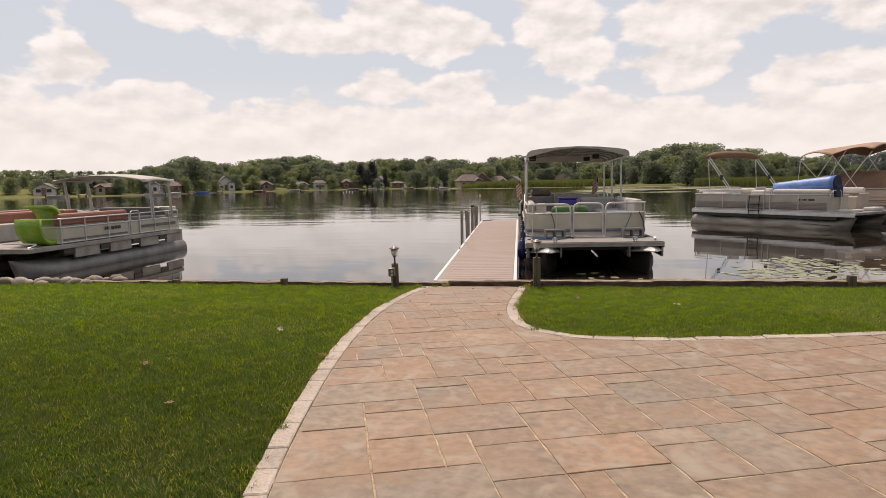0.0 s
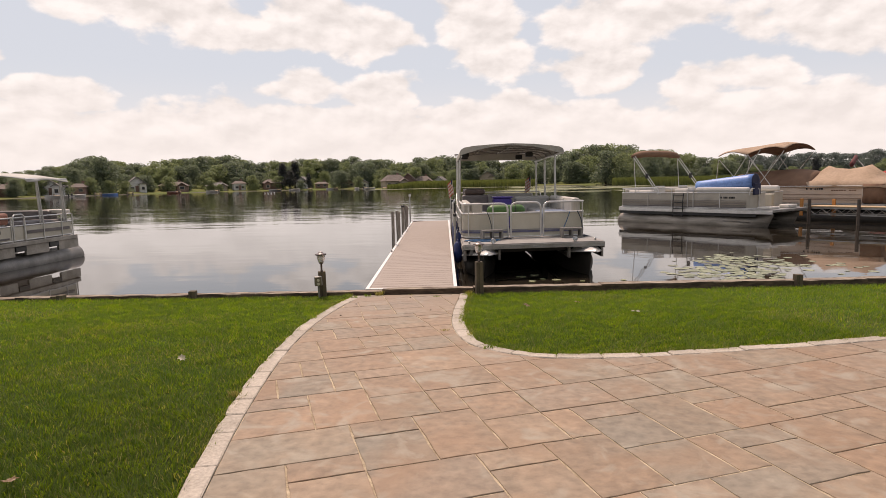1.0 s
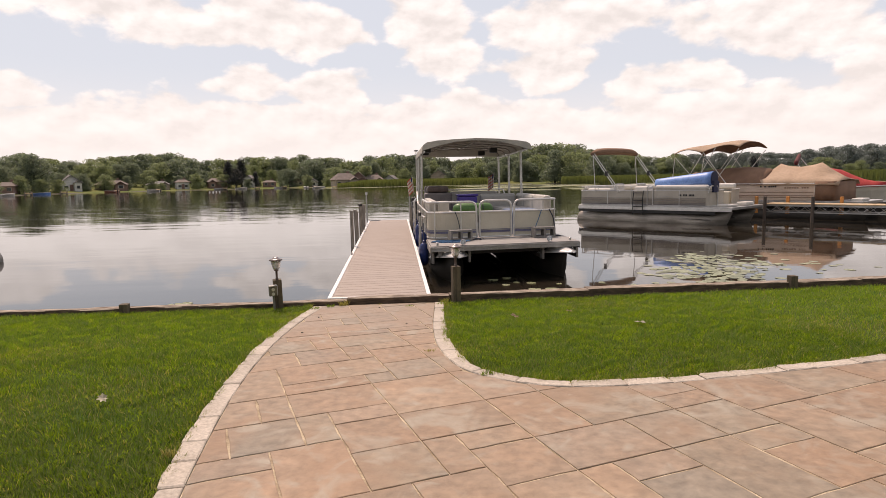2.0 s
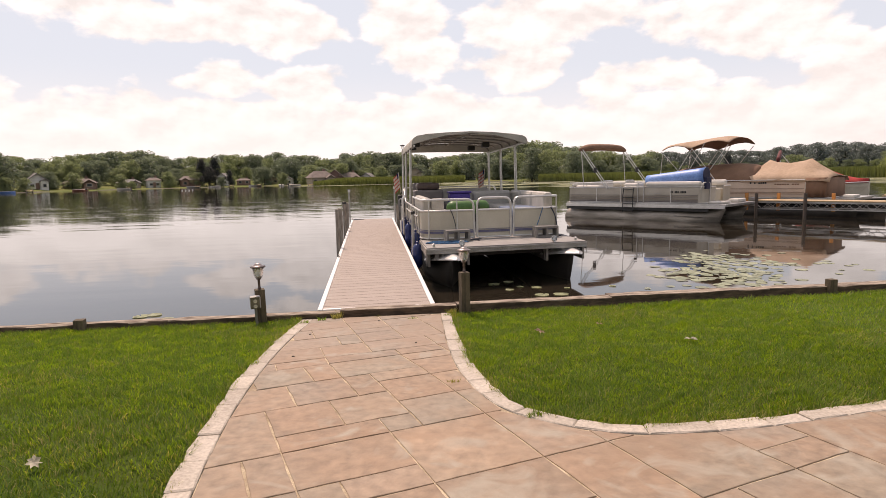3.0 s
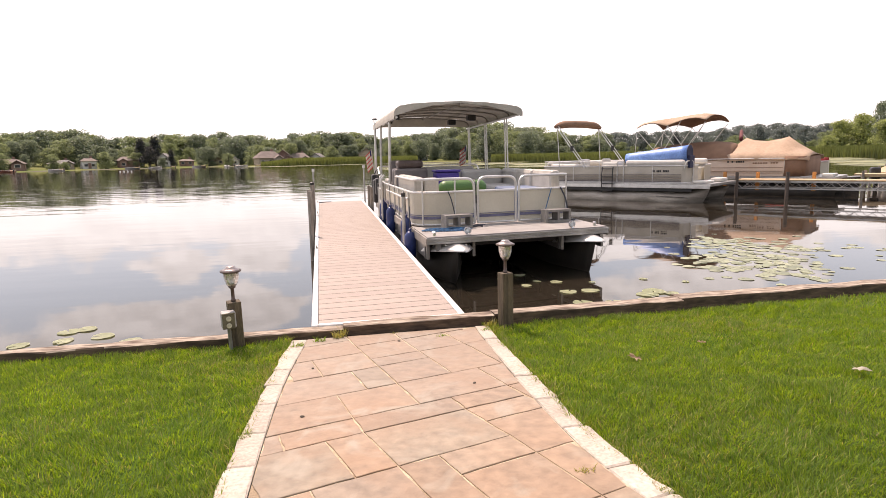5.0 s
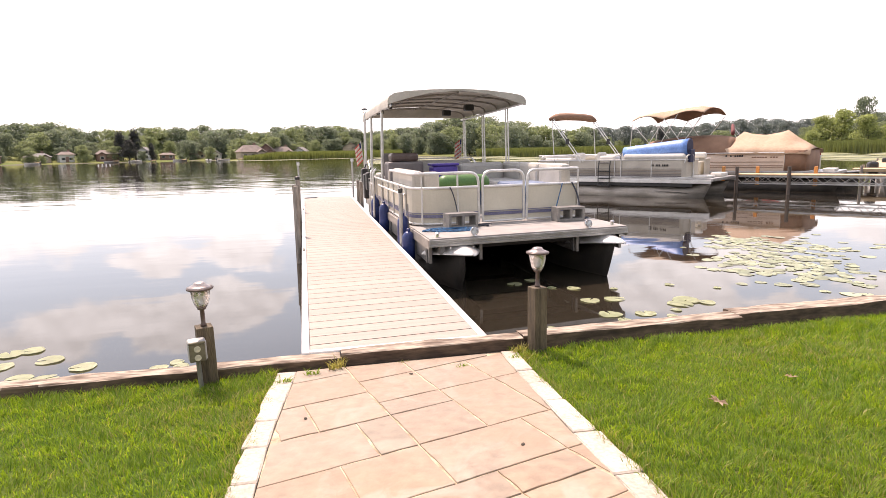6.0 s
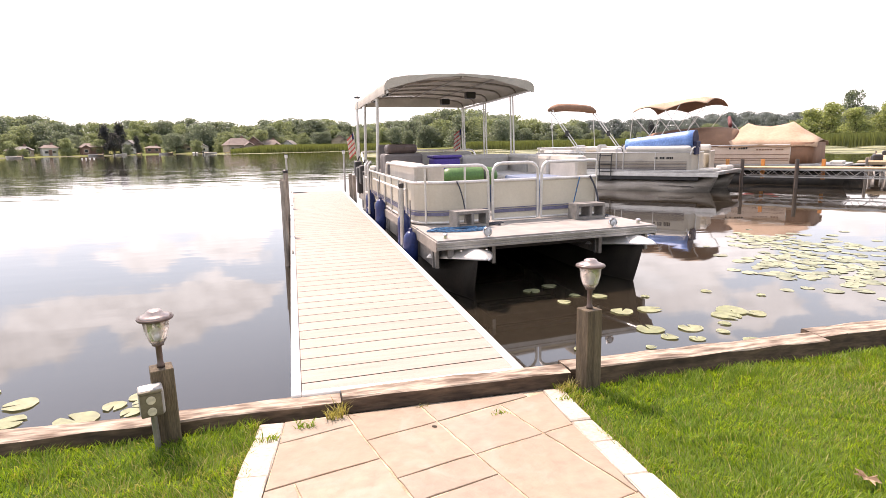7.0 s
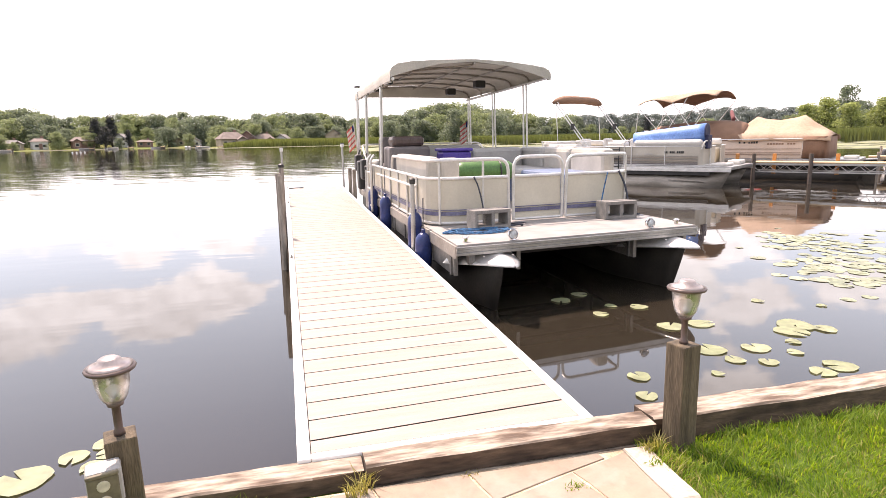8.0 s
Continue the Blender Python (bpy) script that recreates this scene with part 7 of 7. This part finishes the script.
for i in range(46):
    t = i / 45
    x = -5.0 - 3.0 * t + rr.uniform(-0.12, 0.12)
    y = 0.02 - 0.75 * t ** 1.3 + rr.uniform(-0.16, 0.2)
    rock(x, y, land(x, min(y, -0.1)) + rr.uniform(0.0, 0.05), rr.uniform(0.07, 0.15), 40 + i)


# ---------------------------------------------------------------- lily pads
def pad_shape(r, seed, z):
    rnd = random.Random(seed)
    n = 22
    notch = rnd.uniform(0, 2 * math.pi)
    sx, sy = rnd.uniform(0.85, 1.0), rnd.uniform(0.9, 1.05)
    pts = [(0.0, 0.0, z + 0.001)]
    for j in range(n + 1):
        a = notch + 0.16 + (2 * math.pi - 0.32) * j / n
        k = r * (1 + 0.05 * math.sin(3 * a + seed) + 0.03 * math.sin(7 * a))
        pts.append((k * sx * math.cos(a), k * sy * math.sin(a), z + 0.001 + 0.0022 * math.sin(2 * a + seed)))
    return pts


def lily_pad(x, y, r, seed, label="flat round yellow-green lily pad on the water"):
    bm = bmesh.new()
    vs = [bm.verts.new(p) for p in pad_shape(r, seed, 0.004)]
    for j in range(1, len(vs) - 1):
        bm.faces.new((vs[0], vs[j], vs[j + 1]))
    bmesh.ops.solidify(bm, geom=list(bm.faces), thickness=0.003)
    ob = part("lily_pad", bm, LILY)
    ob.location = (x, y, WATER_Z + 0.003)
    return tagged(ob, label, "lily pad", "lily pads near the wall")


for i, (x, y, r) in enumerate([(2.90, 1.88, 0.11), (3.17, 1.87, 0.12), (2.84, 1.34, 0.13), (2.87, 1.12, 0.08), (3.85, 1.62, 0.15), (3.70, 1.50, 0.14), (3.98, 1.47, 0.10), (3.17, 1.27, 0.11), (3.43, 0.83, 0.12), (3.24, 0.78, 0.09),
                               (3.36, 1.12, 0.06), (3.52, 1.30, 0.06), (2.10, 1.05, 0.08), (1.98, 0.78, 0.07), (2.55, 2.35, 0.08), (2.98, 2.45, 0.09), (2.76, 2.55, 0.06), (3.4, 2.3, 0.05), (2.42, 2.85, 0.10), (2.68, 3.0, 0.09),
                               (3.05, 1.02, 0.07), (2.6, 0.95, 0.05), (4.1, 2.3, 0.06), (4.5, 2.0, 0.05), (-1.22, 0.78, 0.15), (-1.06, 0.945, 0.095), (-0.94, 0.82, 0.075), (-0.95, 1.05, 0.075), (-0.90, 0.94, 0.08), (-1.63, 1.13, 0.135), (-1.59, 0.87, 0.12), (-1.82, 0.92, 0.13), (-2.0, 0.98, 0.12), (-1.94, 1.38, 0.13),
                               (-2.18, 1.68, 0.12), (-2.32, 1.62, 0.12), (-2.25, 1.3, 0.12), (-2.6, 1.25, 0.12)]):
    lily_pad(x, y, r * (0.8 if x < 0 else 0.92), i + 1)


def lily_field():
    """The bed of pads off the right bank."""
    rnd = random.Random(5)
    verts, faces = [], []
    placed = 0
    while placed < 330:
        x, y = rnd.uniform(4.4, 13.5), rnd.uniform(0.7, 6.4)
        u, v = (x - 6.55) * 0.62 + (y - 3.5) * 0.78, (x - 6.55) * 0.78 - (y - 3.5) * 0.62
        dens = math.exp(-((u / 1.75) ** 4 + (v / 0.85) ** 4)) + 0.10 * math.exp(-(((x - 8.3) / 1.0) ** 2 + ((y - 3.3) / 0.8) ** 2))
        dens *= 0.35 + 1.3 * max(0, noise.noise(Vector((x * 0.9, y * 1.2, 3))) + 0.35)
        if rnd.random() > dens:
            continue
        b = len(verts)
        pts = pad_shape(rnd.uniform(0.045, 0.105), placed + 50, rnd.uniform(0.002, 0.005))
        verts += [(x + p[0], y + p[1], WATER_Z + p[2]) for p in pts]
        faces += [(b, b + j, b + j + 1) for j in range(1, len(pts) - 1)]
        placed += 1
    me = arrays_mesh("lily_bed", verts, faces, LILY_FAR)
    tagged(new("lily_bed", me), "bed of pale green lily pads on the water", "lily pads", kind="stuff")


lily_field()


# ---------------------------------------------------------------- leaves and cones lying about
def fallen_leaf(x, y, z, s, seed, material, label):
    rnd = random.Random(seed)
    bm = bmesh.new()
    n = 14
    c = bm.verts.new((0, 0, 0.006))
    ring = [bm.verts.new((s * (0.55 + 0.45 * (j % 2)) * math.cos(2 * math.pi * j / n), s * 0.8 * (0.55 + 0.45 * (j % 2)) * math.sin(2 * math.pi * j / n), rnd.uniform(0.0, 0.02))) for j in range(n)]
    for j in range(n):
        bm.faces.new((c, ring[j], ring[(j + 1) % n]))
    bmesh.ops.solidify(bm, geom=list(bm.faces), thickness=0.0015)
    ob = part("fallen_leaf", bm, material)
    ob.matrix_world = pose(x, y, z, rnd.uniform(-15, 15), rnd.uniform(-15, 15), rnd.uniform(0, 360))
    return tagged(ob, label, "leaf", "fallen leaves")


DRY_LEAF = surf("dry_leaf", (0.34, 0.20, 0.11), (0.55, 0.42, 0.30), scale=20, rough=0.7, bump=0.2)
PALE_LEAF = surf("pale_leaf", (0.50, 0.46, 0.36), (0.62, 0.57, 0.47), scale=20, rough=0.6, bump=0.2)
fallen_leaf(2.95, -1.97, land(2.95, -1.97) + 0.035, 0.06, 1, PALE_LEAF, "pale dry leaf lying on the lawn")
fallen_leaf(1.95, -1.35, land(1.95, -1.35) + 0.03, 0.05, 2, DRY_LEAF, "brown dry leaf lying on the lawn")
fallen_leaf(2.55, -1.15, land(2.5, -1.1) + 0.03, 0.04, 3, DRY_LEAF, "brown dry leaf lying on the lawn")
fallen_leaf(-0.95, -3.4, land(-0.95, -3.4) + 0.035, 0.045, 4, PALE_LEAF, "pale dry leaf lying on the lawn")
fallen_leaf(-1.55, -4.55, land(-1.5, -4.5) + 0.035, 0.04, 5, DRY_LEAF, "brown dry leaf lying on the lawn")
fallen_leaf(-0.9, -5.3, land(-0.9, -5.3) + 0.03, 0.04, 6, DRY_LEAF, "brown dry leaf lying on the lawn")


def cone(x, y, seed):
    bm = bmesh.new()
    bmesh.ops.create_icosphere(bm, subdivisions=2, radius=0.008)
    for v in bm.verts:
        v.co *= 1 + 0.3 * noise.noise(v.co * 90 + Vector((seed, 0, 0)))
        v.co.x *= 1.5
        v.co.z *= 0.6
    ob = part("pine_cone", bm, BARK)
    ob.matrix_world = pose(x, y, land(x, y) + 0.028, 0, 0, seed * 50)
    return tagged(ob, "small dark cone lying on the slabs", "cone", "cones on the terrace")


for i, (x, y) in enumerate([(-0.02, -1.78), (0.90, -1.52), (0.02, -0.95), (0.62, -0.42)]):
    cone(x, y, i)


# ---------------------------------------------------------------- grass
def on_lawn(x, y):
    p = Vector((x, y, 0))
    if y > -0.13 or inside(p, OUTLINE):
        return False
    return min(nearest(p, LEFT_EDGE)[0], nearest(p, RIGHT_EDGE)[0]) > 0.088


def grass():
    rng = np.random.default_rng(3)
    zones = [(-3.2, -0.15, -2.6, -0.13, 11000), (-3.2, 0.3, -6.6, -2.6, 7500), (-8.5, -3.2, -7.0, -0.13, 4000), (-3.2, 1.0, -9.0, -6.6, 4200), (1.2, 4.4, -3.5, -0.13, 13000), (4.4, 10.0, -3.4, -0.1, 4600)]
    pts, size, rim = [], [], []
    for x0, x1, y0, y1, dens in zones:
        n = int((x1 - x0) * (y1 - y0) * dens)
        # coarse cells decide quickly which blades stand on the lawn
        cell = 0.04
        gx, gy = int((x1 - x0) / cell) + 1, int((y1 - y0) / cell) + 1
        ok, edge = np.zeros((gx, gy), bool), np.full((gx, gy), 1.0)
        for i in range(gx):
            for j in range(gy):
                x, y = x0 + (i + 0.5) * cell, y0 + (j + 0.5) * cell
                if x < -0.6 or (x > 1.7 and y > -2.9):
                    ok[i, j] = y < -0.12
                else:
                    ok[i, j] = on_lawn(x, y)
                    if ok[i, j]:
                        edge[i, j] = min(nearest(Vector((x, y, 0)), LEFT_EDGE)[0], nearest(Vector((x, y, 0)), RIGHT_EDGE)[0])
        xs, ys = rng.uniform(x0, x1, n), rng.uniform(y0, y1, n)
        k = ok[np.minimum((xs - x0) / cell, gx - 1).astype(int), np.minimum((ys - y0) / cell, gy - 1).astype(int)]
        pts.append(np.stack([xs[k], ys[k]], 1))
        rim.append(edge[np.minimum((xs - x0) / cell, gx - 1).astype(int), np.minimum((ys - y0) / cell, gy - 1).astype(int)][k])
        size.append(np.full(k.sum(), 0.95 if dens > 8000 else 1.05 if dens > 4400 else 1.4))
    p, wide = np.concatenate(pts), np.concatenate(size)
    n = len(p)
    clump = 0.5 + 0.5 * np.sin(p[:, 0] * 5.1 + 2 * np.sin(p[:, 1] * 3.3)) * np.sin(p[:, 1] * 6.3 + 1.5 * np.sin(p[:, 0] * 4.1))
    z = np.array([land(x, y) for x, y in p])
    h = (0.016 + 0.022 * rng.random(n)) * (0.75 + 0.5 * clump)
    # unmown along the timbers and the border stones
    rim = np.concatenate(rim)
    h = np.where(p[:, 1] > -0.4, h * 1.3, h)
    h = np.where(rim < 0.20, h * 1.35, h)
    a = rng.uniform(0, 2 * np.pi, n)
    w = (0.0011 + 0.0015 * rng.random(n)) * wide
    # tufts lie over one way or another
    lean = rng.uniform(0.2, 1.25, n) * h
    tuft = 3.0 * np.sin(p[:, 0] * 9.0 + 2.0 * np.sin(p[:, 1] * 7.0)) + 2.5 * np.sin(p[:, 1] * 11.0 + np.sin(p[:, 0] * 13.0))
    la = tuft + rng.normal(0, 0.9, n)
    a = np.where(rng.random(n) < 0.6, la + 1.57 + rng.normal(0, 0.4, n), a)
    dx, dy = np.cos(a), np.sin(a)
    lx, ly = np.cos(la) * lean, np.sin(la) * lean
    v = np.zeros((n, 5, 3), np.float32)
    for i, (s, t, k) in enumerate(((-1, 0, 0), (1, 0, 0), (1, 0.55, 0.3), (-1, 0.55, 0.3), (0, 1, 1))):
        ww = w * (1 if i < 2 else 0.8 if i < 4 else 0)
        v[:, i, 0] = p[:, 0] + s * dx * ww + lx * k
        v[:, i, 1] = p[:, 1] + s * dy * ww + ly * k
        v[:, i, 2] = z + h * t * (1 if t < 1 else 0.95)
    base = np.arange(n)[:, None] * 5
    f = np.concatenate([base + np.array([0, 1, 2]), base + np.array([0, 2, 3]), base + np.array([3, 2, 4])])
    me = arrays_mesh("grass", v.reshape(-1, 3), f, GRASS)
    me.materials.append(DRY_GRASS)
    # dry blades: a few everywhere, more in worn patches
    worn = np.clip(np.sin(p[:, 0] * 1.9 + 1.3 * np.sin(p[:, 1] * 1.1)) * np.sin(p[:, 1] * 2.3 + 0.7 + np.sin(p[:, 0] * 1.4)) - 0.25, 0, 1)
    dry = (rng.random(n) < 0.06 + 0.24 * worn + 0.20 * (rim < 0.17)).astype(np.int32)
    me.polygons.foreach_set("material_index", np.tile(dry, 3))
    tagged(new("grass", me), "short mown green grass with drier patches", "grass", kind="stuff")


grass()


def weed(x, y, seed, n, h):
    """A small tuft of weed growing out of a joint."""
    rnd = random.Random(seed)
    bm = bmesh.new()
    for _ in range(n):
        a, b = rnd.uniform(0, 6.28), rnd.uniform(0, 6.28)
        px, py, l, w = rnd.uniform(-0.04, 0.04), rnd.uniform(-0.02, 0.02), h * rnd.uniform(0.5, 1.1), 0.002
        dx, dy, ex, ey = math.cos(a) * w, math.sin(a) * w, math.cos(b) * l * 0.7, math.sin(b) * l * 0.7
        v = [bm.verts.new(q) for q in ((px - dx, py - dy, 0), (px + dx, py + dy, 0), (px + dx + ex * 0.4, py + dy + ey * 0.4, l * 0.7), (px - dx + ex * 0.4, py - dy + ey * 0.4, l * 0.7), (px + ex, py + ey, l))]
        bm.faces.new(v[:4])
        bm.faces.new((v[3], v[2], v[4]))
    ob = part("weed", bm, [GRASS if seed % 2 else DRY_GRASS])
    ob.matrix_world = pose(x, y, land(x, y) + 0.012)
    return tagged(ob, "small tuft of weed growing in a joint", "weed", "weeds of the terrace")


for i, (x, y, n, h) in enumerate(((0.20, -0.19, 60, 0.07), (0.06, -0.24, 50, 0.05), (0.23, -0.145, 30, 0.09), (0.95, -0.36, 34, 0.03), (1.36, -0.20, 60, 0.07), (1.30, -0.30, 30, 0.04), (0.62, -0.175, 24, 0.025), (-0.10, -0.34, 40, 0.05),
                                  (1.05, -2.62, 40, 0.03), (1.40, -3.22, 50, 0.045), (-0.27, -4.2, 50, 0.045), (-0.06, -5.6, 50, 0.045))):
    weed(x, y, i, n, h)


# ---------------------------------------------------------------- border stones and slabs of the terrace
def along(line):
    out, d = [], 0.0
    for a, b in zip(line, line[1:]):
        out.append((d, a, b))
        d += (b - a).length
    return out, d


def point_on(segs, s):
    for d, a, b in segs:
        l = (b - a).length
        if d <= s <= d + l:
            return a + (b - a) * ((s - d) / l), (b - a).normalized()
    d, a, b = segs[-1]
    return b, (b - a).normalized()


def border(line, side, seed, smin=0.0):
    rnd = random.Random(seed)
    segs, total = along(line)
    s = smin
    while s < total - 0.05:
        l = rnd.uniform(0.20, 0.40)
        e = min(total, s + l)
        g = rnd.uniform(0.001, 0.004)
        (p, d), (q, e2), (mp, md) = point_on(segs, s + g), point_on(segs, e - g), point_on(segs, (s + e) / 2)
        n1, n2, nm = Vector((-d.y, d.x, 0)) * side, Vector((-e2.y, e2.x, 0)) * side, Vector((-md.y, md.x, 0)) * side
        w = rnd.uniform(0.104, 0.122)
        j = lambda s_=0.009: rnd.uniform(-s_, s_)
        cut = rnd.uniform(0.005, 0.014)
        poly = [p + n1 * (0.001 + abs(j(0.004))), mp + nm * (0.001 + abs(j(0.003))), q + n2 * (0.001 + abs(j(0.004))), q + n2 * (w - cut), q - e2 * cut + n2 * (w + j()), mp + nm * (w + j()), p + d * cut + n1 * (w + j()), p + n1 * (w - cut)]
        if side < 0:
            poly = poly[::-1]
        part("border_stone", slab_mesh("border_stone", poly, 0.025 + rnd.uniform(-0.004, 0.005), 0.06, 0.006), BORDER, TERRACE)
        s = e


border(LEFT_EDGE, 1, 1, 1.5)
border(RIGHT_EDGE, 1, 2)


# the laying pattern in modules, from the dock up the walk: alike letters side by side are one slab, dots are laid at random
PLAN = (
    "..........bbdd..... .......baabbdd..... .......baaccaa..... ......cccdbbaa..... "
    "......cccdbbaa..... .....bbbaacccdd.... .....bbbaacccdd.... ...........bb...... "
    ".....aabaaadd...... .....aabaaacc...... ....bbddcbbcc...... ....bbddcaad....... "
    ".......bbaad....... .......bbccb....... .........ccb....... ..bbabbbeee........ "
    "..bbabbbeee........ .aaccdaaeee........ .aaccdccdddcceee... .bbbaaccdddcceee... "
    ".cccaabbeaacceee... .cccaabbebbdddaabb. .bbbbccaabbdddaabb. .bbbbddaaccabbeecc. "
    ".ccaaddaaccacceeaa. .ccbbeeebbddcceeaa. aaabbeeeaaddbbdbb.. aaaccabbaaddbbdaa.. "
    "aaaccacceeeaaccaa.. dddbbbcceeebbccbb.. dddbbb..baabbccbb.. ........baa........ "
).split()


def slabs():
    mu, mv = 0.176, 0.187
    rot = Matrix.Rotation(radians(17.2), 3, "Z")
    origin = Vector((0.5, -1.31, 0))
    rnd = random.Random(21)
    nx, ny, oi, oj = 150, 110, 60, 45

    def corner(i, j):
        """A joint's place; by the dock the courses swing round a little."""
        i, j = i - oi, j - oj
        return origin + rot @ Vector((-1.156 + mu * (i + 0.12 * max(0.0, -11.0 - j)), -2.69 - mv * j, 0))

    used = np.zeros((nx, ny), bool)
    sizes = [(4, 3), (3, 4), (3, 3), (3, 2), (4, 2), (2, 2), (2, 3), (2, 1), (3, 1)]
    weights = [3, 1, 3.5, 7, 4, 4, 2, 1, 1.5]
    cells = []
    for j, row in enumerate(PLAN):
        for i, ch in enumerate(row):
            gi, gj = i - 4 + oi, j - 19 + oj
            if ch == "." or used[gi, gj]:
                continue
            a = b = 1
            while i + a < len(row) and row[i + a] == ch:
                a += 1
            while j + b < len(PLAN) and PLAN[j + b][i] == ch:
                b += 1
            used[gi:gi + a, gj:gj + b] = True
            cells.append((gi, gj, a, b))
    for j in range(ny):
        for i in range(nx):
            if used[i, j]:
                continue
            order = []
            pool = list(zip(sizes, weights))
            while pool:
                k = rnd.choices(range(len(pool)), [w for _, w in pool])[0]
                order.append(pool.pop(k)[0])
            for a, b in order + [(1, 2), (2, 1), (1, 1)]:
                gap = i + a < nx and not used[i + a, j] and (i + a + 1 >= nx or used[i + a + 1, j])
                if gap and a > 1 and b > 1 and (a, b) != order[-1]:
                    continue
                if i + a <= nx and j + b <= ny and not used[i:i + a, j:j + b].any():
                    used[i:i + a, j:j + b] = True
                    cells.append((i, j, a, b))
                    break
    todo = []
    for i, j, a, b in cells:
        ring = [corner(i, j + b), corner(i + a, j + b), corner(i + a, j), corner(i, j)]
        along_u, along_v = (ring[1] - ring[0]).normalized() * 0.0034, (ring[3] - ring[0]).normalized() * 0.0034
        poly = [ring[0] + along_u + along_v, ring[1] - along_u + along_v, ring[2] - along_u - along_v, ring[3] + along_u - along_v]
        c = sum(poly, Vector()) / 4
        if c.y < -12.0 or c.x > 10.0 or c.x < -1.5:
            continue
        for line in (LEFT_EDGE, RIGHT_EDGE):
            d, q, t = nearest(c, line)
            if d < 0.75:
                nrm = Vector((t.y, -t.x, 0))
                poly = clip(poly, q + nrm * 0.002, nrm)
                if len(poly) >= 3:
                    c = sum(poly, Vector()) / len(poly)
                    d, q, t = nearest(c, line)
                    poly = clip(poly, q + Vector((t.y, -t.x, 0)) * 0.002, Vector((t.y, -t.x, 0)))
            if len(poly) < 3:
                break
        if len(poly) < 3:
            continue
        poly = clip(poly, Vector((0, -0.165, 0)), Vector((0, -1, 0)))
        if len(poly) < 3:
            continue
        c = sum(poly, Vector()) / len(poly)
        area = 0.5 * abs(sum(p.x * q.y - q.x * p.y for p, q in zip(poly, poly[1:] + poly[:1])))
        if area < 0.004 or not inside(c, OUTLINE):
            continue
        todo.append((math.hypot(c.x - 0.5, (c.y + 3.5) * 0.8), poly))
    todo.sort(key=lambda v: v[0])
    far = bmesh.new()
    for k, (_, poly) in enumerate(todo):
        # hand-split edges wander by a few millimetres
        rough = []
        for p, q in zip(poly, poly[1:] + poly[:1]):
            rough.append(p)
            if (q - p).length > 0.14:
                out = Vector((-(q - p).y, (q - p).x, 0)).normalized()
                rough += [p.lerp(q, s) + out * rnd.uniform(-0.0012, 0.0055) for s in (0.22, 0.5, 0.78)]
        poly = rough
        top = 0.024 + rnd.uniform(-0.0015, 0.0015)
        if k < 300:
            part("slab", slab_mesh("slab", poly, top, 0.02, 0.0018), SLAB, TERRACE)
        else:
            one = slab_mesh("slab", poly, top, 0.02, 0.0018)
            me = bpy.data.meshes.new("slab_tmp")
            one.to_mesh(me)
            one.free()
            far.from_mesh(me)
            bpy.data.meshes.remove(me)
    if far.verts:
        tagged(part("slab_field", far, SLAB, TERRACE), kind="stuff")
    else:
        far.free()


slabs()
